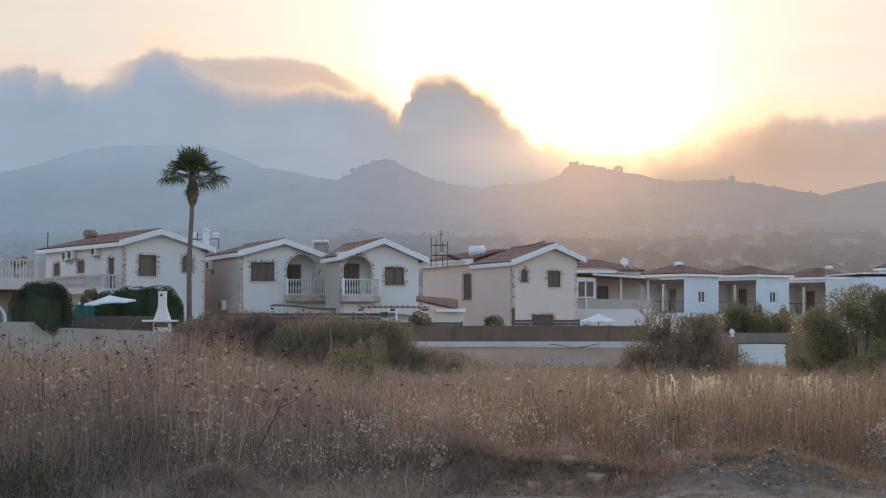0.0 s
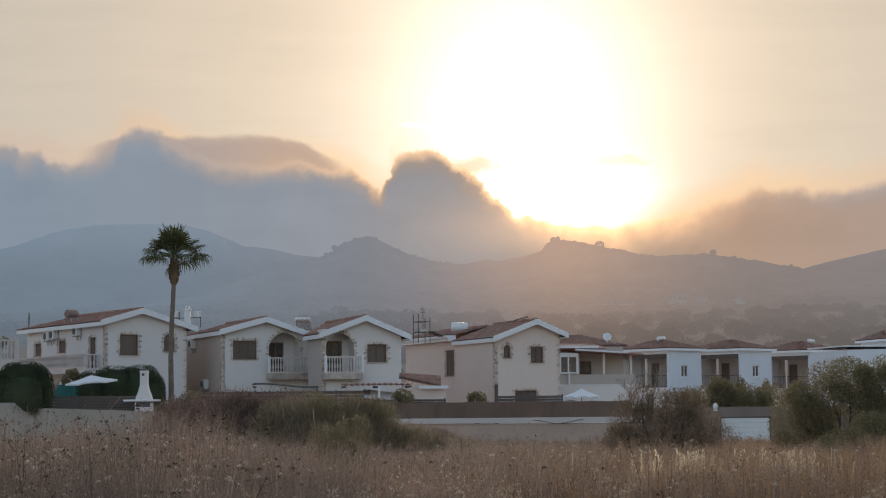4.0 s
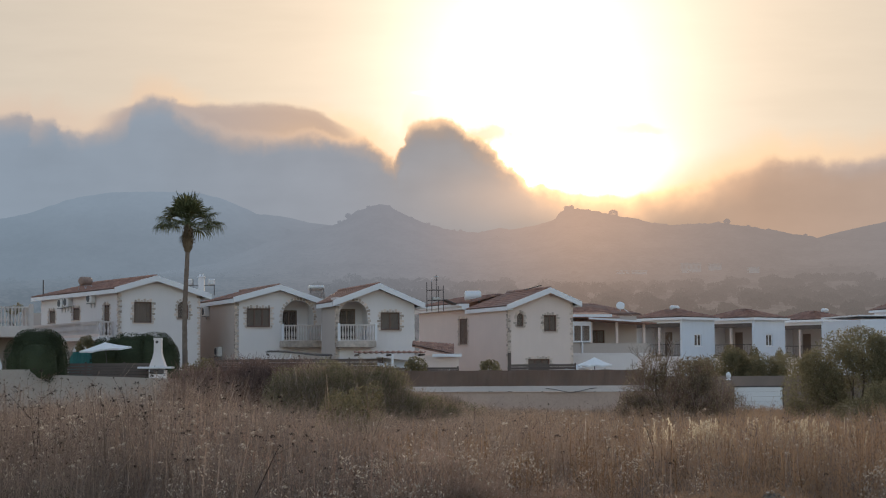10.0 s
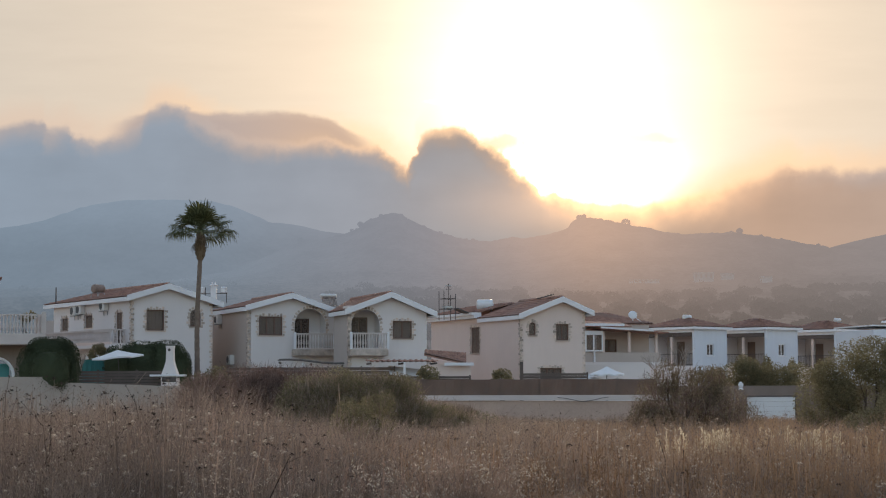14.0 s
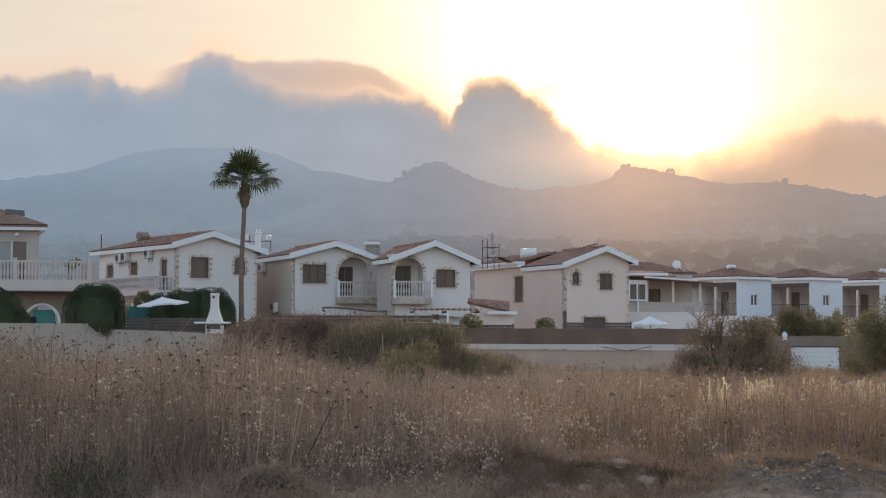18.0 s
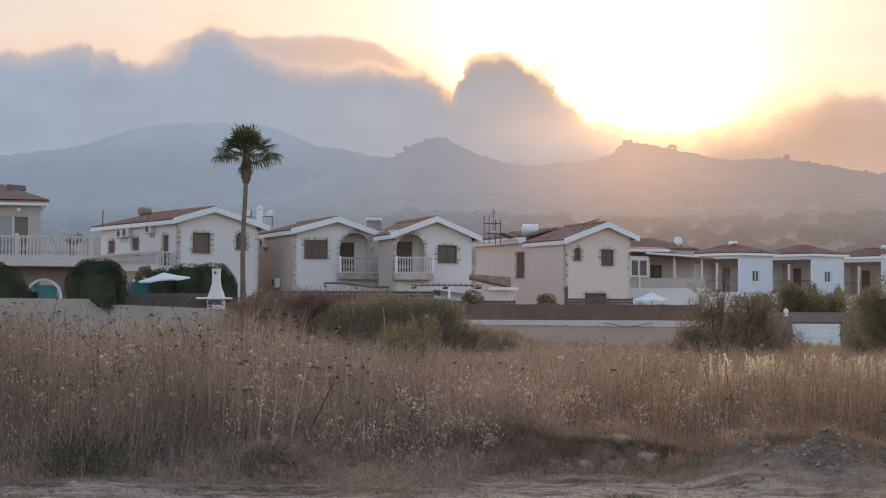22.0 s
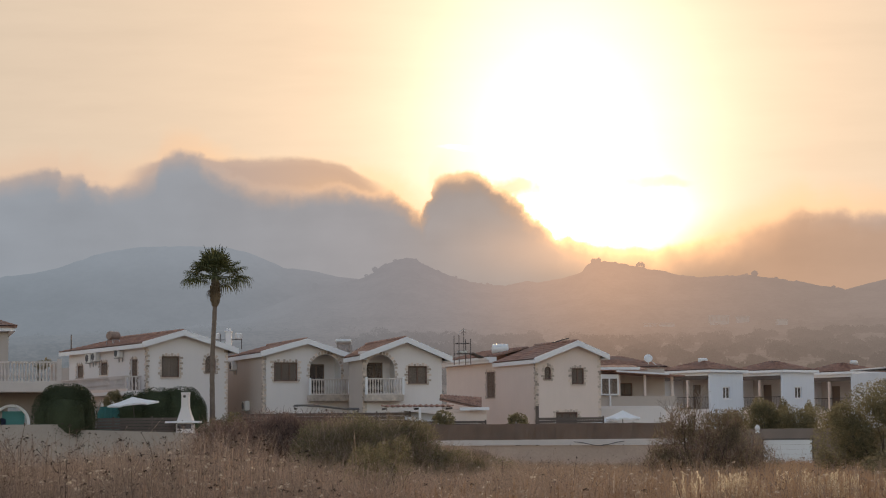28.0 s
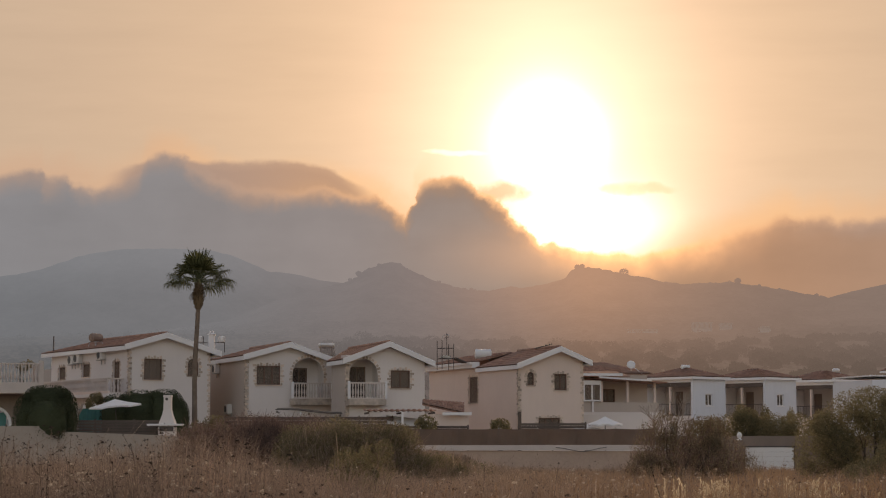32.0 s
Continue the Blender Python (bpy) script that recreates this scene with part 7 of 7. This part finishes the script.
# a haze of fine twigs and dead leaves through the weeds
for y0, y1, n, w, ln in ((17.5, 30, 46000, 0.0022, 0.07), (30, 52, 40000, 0.0042, 0.10), (52, 80, 26000, 0.008, 0.14)):
    x, y = field_points(n, y0, y1, 0.3, R)
    wave = np.sin(x * 1.1 + 0.8 * np.sin(y * 0.5)) * np.sin(y * 0.45 + 0.6 * np.sin(x * 0.8))
    keep = ~bare(x, y - 0.5) & (wave + R.normal(0, 0.25, len(x)) > -0.15)
    x, y, wave = x[keep], y[keep], wave[keep]
    hi = (0.75 + 0.3 * wave) * reach(x, y) * np.clip(0.35 + (y - 17.6) / 4.0, 0.35, 1.0)
    p = np.stack([x, y, GZ(x, y) + hi * R.random(len(x)) ** 0.8], 1)
    d = R.normal(0, 1, (len(x), 3)) * ln * 0.7
    v, f = ribbons(p - d, p + d, np.full(len(x), w), np.full(len(x), w * 0.6), R)
    tagged(bulk("brushwood", v, f, M_DARKSTALK if y0 < 50 else M_STALK), "fine tangled twigs among the weeds", "weeds", kind="stuff")

# dark tangled undergrowth in patches
pts = []
for k in range(420):
    y = 18.5 + 20 * R.random() ** 1.3
    x = y * R.uniform(-0.28, 0.27)
    if bare(x, y - 0.6) or (y < 21.5 and -1.2 < x < 2.6):
        continue
    m, r = 90, R.uniform(0.15, 0.45)
    pts.append(np.stack([R.normal(x, r, m), R.normal(y, r, m), ground_z(x, y) + np.abs(R.normal(0, 0.22, m))], 1))
p = np.concatenate(pts)
d = R.normal(0, 1, p.shape) * np.array([0.05, 0.05, 0.06])
v, f = ribbons(p - d, p + d, np.full(len(p), 0.005), np.full(len(p), 0.003), R)
tagged(bulk("undergrowth", v, f, M_DARKSTALK), "dark tangled undergrowth among the weeds", "weeds", kind="stuff")

# matted litter near the ground
n = 110000
x, y = field_points(n, 15.5, 27, 0.3, R)
keep = (~bare(x, y + 0.6)) | (R.random(n) < 0.04)
x, y = x[keep], y[keep]
p = np.stack([x, y, GZ(x, y) + 0.22 * R.random(len(x)) ** 1.5], 1)
d = R.normal(0, 1, (len(x), 3)) * np.array([0.07, 0.07, 0.025])
v, f = ribbons(p - d, p + d, np.full(len(x), 0.003), np.full(len(x), 0.002), R)
tagged(bulk("dry_litter", v, f, M_STALK), "matted dry grass litter on the ground", "weeds", kind="stuff")

def umbels(n, y0, y1, rng, spread, shade=None, high=1.0, lo=None):
    """Single stalks that end in a cupped head of fine rays, pale or nearly black."""
    x, y = field_points(n, y0, y1, spread, rng)
    if lo is not None:
        x = y * rng.uniform(-spread, lo, n)
    keep = ~bare(x, y)
    x, y = x[keep], y[keep]
    n = len(x)
    h = rng.uniform(0.6, 1.35, n) * high * reach(x, y)
    base = np.stack([x, y, GZ(x, y)], 1)
    top = base + np.stack([rng.normal(0, 0.1, n), rng.normal(0, 0.1, n), np.ones(n)], 1) * h[:, None]
    k = 1 + 0.012 * (y - 18)
    stalks = ribbons(base, top, 0.005 * k, 0.003 * k, rng)
    tagged(bulk("wild_carrot", *stalks, M_DARKSTALK), "single dark wild carrot stalks", "weeds", kind="stuff")
    sets = []
    r = rng.uniform(0.020, 0.044, n)
    for j in range(24):
        out = rng.normal(size=(n, 3))
        out[:, 2] = np.abs(out[:, 2]) * 0.9 - 0.2
        out *= (r / np.linalg.norm(out, axis=1))[:, None]
        end = top + out
        sets.append(ribbons(top + out * 0.5, end, 0.0025 * k, 0.0085 * k, rng))
    v, f = merge(*sets)
    tagged(bulk("wild_carrot_heads", v, f, shade or M_HEAD), "dark closed heads of dry wild carrot" if shade else "pale cupped heads of dry wild carrot", "weeds", kind="stuff")


umbels(120, 18.2, 30, R, 0.28)
umbels(190, 18.2, 26, R, 0.29, lo=-0.08)
umbels(110, 30, 46, R, 0.28)
umbels(170, 18.6, 30, R, 0.30, M_BLACKBURR, 1.25, -0.06)
umbels(60, 19, 32, R, 0.28, M_BLACKBURR, 1.0)


def feathery(n, y0, y1, rng, slopes):
    """Loose clusters of pale papery bracts, like small flames among the stalks."""
    y = rng.uniform(y0, y1, n)
    x = y * rng.uniform(*slopes, n)
    keep = ~bare(x, y)
    x, y = x[keep], y[keep]
    h = rng.uniform(0.25, 0.85, len(x)) * reach(x, y)
    c = np.stack([x, y, GZ(x, y) + h], 1)
    m = 26
    p = np.repeat(c, m, 0) + rng.normal(0, 1, (len(c) * m, 3)) * np.array([0.055, 0.055, 0.075])
    d = np.stack([rng.normal(0, 0.008, len(p)), rng.normal(0, 0.008, len(p)), rng.uniform(0.004, 0.013, len(p))], 1)
    k = 0.0085 * (1 + 0.02 * (p[:, 1] - 18))
    v, f = ribbons(p - d, p + d, k * 0.5, k, rng)
    tagged(bulk("dry_thistle_bracts", v, f, M_HEAD), "pale papery bracts of dry thistles", "weeds", kind="stuff")


feathery(260, 18.6, 25, R, (-0.29, 0.05))
feathery(170, 20.5, 30, R, (-0.05, 0.26))
feathery(40, 20.8, 22, R, (0.225, 0.26))


def leafy_stalks(n, y0, y1, rng, slopes, shade, label, tall=1.0, leaves=34):
    """Upright dead weeds in small stands, their withered leaves hanging close along the stem."""
    stands = max(n // 4, 1)
    ys = rng.uniform(y0, y1, stands)
    xs = ys * rng.uniform(*slopes, stands)
    pick = rng.integers(0, stands, n)
    x, y = xs[pick] + rng.normal(0, 0.09, n), ys[pick] + rng.normal(0, 0.12, n)
    keep = ~bare(x, y)
    x, y = x[keep], y[keep]
    n = len(x)
    h = rng.uniform(0.55, 1.2, n) * tall * reach(x, y)
    p = np.stack([x, y, GZ(x, y)], 1)
    q = p + np.stack([rng.normal(0, 0.07, n), rng.normal(0, 0.07, n), np.ones(n)], 1) * h[:, None]
    k = 1 + 0.02 * (y - 18)
    sets = [ribbons(p, q, 0.006 * k, 0.003 * k, rng)]
    for j in range(leaves):
        t = rng.random(n) ** 0.75
        c = p + (q - p) * t[:, None]
        d = np.stack([rng.normal(0, 0.032, n), rng.normal(0, 0.032, n), rng.uniform(-0.06, 0.05, n)], 1) * (1.25 - 0.7 * t)[:, None]
        sets.append(ribbons(c, c + d, 0.0025 * k, 0.0075 * k, rng))
    tagged(bulk("leafy_weeds", *merge(*sets), shade), label, "weeds", kind="stuff")


leafy_stalks(1500, 21, 36, R, (-0.06, 0.27), M_BROWNDRY, "brown upright weeds with withered leaves")
leafy_stalks(500, 22, 34, R, (-0.02, 0.27), M_STALK, "straw-brown upright weeds with withered leaves")
leafy_stalks(1100, 19, 33, R, (-0.30, -0.06), M_DARKSTALK, "greyish upright weeds with withered leaves", 1.0)
leafy_stalks(420, 20, 30, R, (-0.17, 0.02), M_REDDRY, "reddish upright weeds with withered leaves", 0.95)


def straw_tuft(slope, y0, wide, n, rng):
    """A stand of bright feathery grass: stalks with papery bracts up their length."""
    x, y = slope * y0 + rng.normal(0, wide, n), y0 + rng.normal(0, 0.5, n)
    h = rng.uniform(0.6, 1.0, n)
    p = np.stack([x, y, GZ(x, y)], 1)
    q = p + np.stack([rng.normal(0, 0.05, n), rng.normal(0, 0.05, n), h], 1)
    sets = [ribbons(p, q, np.full(n, 0.008), np.full(n, 0.004), rng)]
    for j in range(10):
        t = rng.uniform(0.35, 1.0, n)[:, None]
        c = p + (q - p) * t + rng.normal(0, 0.012, (n, 3))
        d = np.stack([rng.normal(0, 0.015, n), rng.normal(0, 0.015, n), rng.uniform(0.015, 0.04, n)], 1)
        sets.append(ribbons(c - d, c + d, np.full(n, 0.009), np.full(n, 0.013), rng))
    tagged(bulk("straw_tuft", *merge(*sets), M_STRAW), "bright straw-coloured feathery grass tuft", "weeds", kind="stuff")


for slope, y0, wide, n in ((0.123, 30, 0.2, 16), (0.144, 29, 0.12, 40), (0.150, 29.5, 0.14, 26), (0.169, 30, 0.24, 20), (0.186, 29, 0.11, 36), (0.194, 29.5, 0.12, 28), (0.21, 30, 0.26, 18)):
    straw_tuft(slope, y0, wide, int(n * 1.7), R)
n = 9000
x, y = R.uniform(-0.8, 2.4, n), R.normal(19.9, 0.45, n)
c = np.stack([x, y, GZ(x, y) + R.uniform(0.0, 0.05, n)], 1)
d = R.normal(0, 1, (n, 3)) * np.array([0.05, 0.05, 0.03])
v, f = ribbons(c - d, c + d, np.full(n, 0.004), np.full(n, 0.003), R)
tagged(bulk("bank_tangle", *ribbons(c[::3] - d[::3] * 1.6, c[::3] + d[::3] * 1.6, np.full(n // 3, 0.006), np.full(n // 3, 0.004), R), M_BROWNDRY), "dark brown roots and brush over the eroded bank", "weeds", kind="stuff")
tagged(bulk("bank_litter", v, f, M_STALK), "tangled dry litter over the eroded bank", "weeds", kind="stuff")

# a heap of cut brush at the lane's edge, and litter over the spoil
n = 5200
c = R.normal(0, 1, (n, 3)) * np.array([0.34, 0.2, 0.0]) + np.array([-2.25, 18.5, 0.0])
c[:, 2] = GZ(c[:, 0], c[:, 1]) + R.random(n) ** 1.2 * 0.36 * np.exp(-((c[:, 0] + 2.25) / 0.5) ** 2)
d = R.normal(0, 1, (n, 3)) * np.array([0.09, 0.06, 0.035])
v, f = ribbons(c - d, c + d, np.full(n, 0.0045), np.full(n, 0.003), R)
tagged(bulk("brush_heap", v, f, M_STALK), "low heap of cut dry brush at the lane's edge", "brush", kind="stuff")
n = 6000
x, y = R.normal(3.5, 0.9, n), R.normal(19.5, 0.6, n)
c = np.stack([x, y, GZ(x, y) + R.uniform(0.0, 0.05, n)], 1)
d = R.normal(0, 1, (n, 3)) * np.array([0.04, 0.04, 0.025])
v, f = ribbons(c - d, c + d, np.full(n, 0.004), np.full(n, 0.003), R)
tagged(bulk("spoil_litter", v, f, M_STALK), "dry litter over the heap of spoil", "weeds", kind="stuff")
n = 420
x, y = np.concatenate([R.normal(3.6, 0.55, n // 2), R.uniform(-0.5, 5.5, n // 2)]), np.concatenate([R.normal(20.1, 0.12, n // 2), R.normal(19.2, 0.7, n // 2)])
c = np.stack([x, y, GZ(x, y)], 1)
d = np.stack([R.normal(0, 0.05, n), R.normal(0, 0.05, n), R.uniform(0.04, 0.2, n)], 1)
v, f = ribbons(c, c + d, np.full(n, 0.004), np.full(n, 0.002), R)
tagged(bulk("spoil_grass", v, f, M_DARKSTALK), "short dry grass on the heap of spoil", "weeds", kind="stuff")

# gravel and clods strewn over the lane
n = 9000
x, y = R.uniform(-5, 5.5, n), 14.3 + 5.2 * R.random(n)
size = R.uniform(0.004, 0.014, n) * np.where(R.random(n) < 0.06, 2.0, 1.0)
c = np.stack([x, y, GZ(x, y) + size * 0.3], 1)
sh = np.array([(1, 0, 0), (0, 1, 0), (-1, 0, 0), (0, -1, 0), (0, 0, 0.8)], float)
v = (c[:, None, :] + sh[None] * size[:, None, None] * R.uniform(0.6, 1.4, (n, 5, 3))).reshape(-1, 3)
f = (np.arange(n)[:, None, None] * 5 + np.array([(0, 1, 4), (1, 2, 4), (2, 3, 4), (3, 0, 4)])[None]).reshape(-1, 3)
tagged(bulk("gravel", v, f, plain("lane_gravel", (0.36, 0.275, 0.215), 0.95, 20, 0.7, 2.0)), "loose gravel and clods on the dirt lane", "gravel", kind="stuff")

# stones and clods on the lane and the heap
CLOD = []
for k in range(5):
    b = bmesh.new()
    bmesh.ops.create_icosphere(b, subdivisions=1, radius=1.0)
    for vv in b.verts:
        vv.co *= 1 + 0.3 * noise.noise(vv.co * 1.3 + Vector((k * 7, 0, 0)))
        vv.co.z *= 0.6
    CLOD.append(mesh_of("rock", b, plain("pale_stone_%s" % "abcde"[k], (0.52, 0.47, 0.43), 0.95, 8, 0.5, 3.0) if k < 2 else plain("clod_%s" % "abcde"[k], (0.17, 0.13, 0.10), 0.95, 8, 0.5, 3.0)))
rr = random.Random(31)
M_CLAY = plain("dark_clay", (0.36, 0.250, 0.190), 0.95, 10, 0.6, 3.0, strength=0.8)
LUMP = []
for k in range(4):
    b = bmesh.new()
    bmesh.ops.create_icosphere(b, subdivisions=3, radius=1.0)
    for vv in b.verts:
        vv.co *= 1 + 0.42 * noise.noise(vv.co * 1.2 + Vector((k * 5, 2, 0))) + 0.2 * noise.noise(vv.co * 3.1 + Vector((k * 5, 7, 0)))
        vv.co.z *= 0.62
    LUMP.append(mesh_of("clod", b, M_CLAY))
for k in range(24):
    x, y, q = rr.uniform(-0.6, 2.3), rr.gauss(19.8, 0.2), rr.uniform(0.03, 0.12)
    ob = new("clod", LUMP[k % 4])
    ob.matrix_world = Matrix.LocRotScale((x, y, ground_z(x, y) + q * 0.12), Euler((0, 0, rr.uniform(0, 6))), (q * rr.uniform(1.0, 1.9), q, q * rr.uniform(0.7, 1.2)))
    tagged(ob, "dark clay clod on the eroded bank", "clod", "clods of the bank")
rr = random.Random(9)
for k in range(290):
    if k >= 190:
        x, y, s = rr.uniform(-5.5, 6), rr.gauss(18.9, 0.7), rr.uniform(0.01, 0.03)
    elif k < 120:
        x, y, s = rr.gauss(3.3, 0.6), rr.gauss(19.1, 0.34), rr.uniform(0.008, 0.028)
    else:
        x, y, s = rr.uniform(-5, 6), rr.uniform(14.6, 18.6), rr.uniform(0.008, 0.03)
    ob = new("rock", CLOD[rr.randrange(2 if k < 90 else 5)])
    ob.matrix_world = Matrix.LocRotScale((x, y, ground_z(x, y) + s * 0.2), Euler((0, 0, rr.uniform(0, 6))), (s * rr.uniform(0.8, 1.6), s, s))
    tagged(ob, "small loose stone on the dirt", "rock", "loose stones")
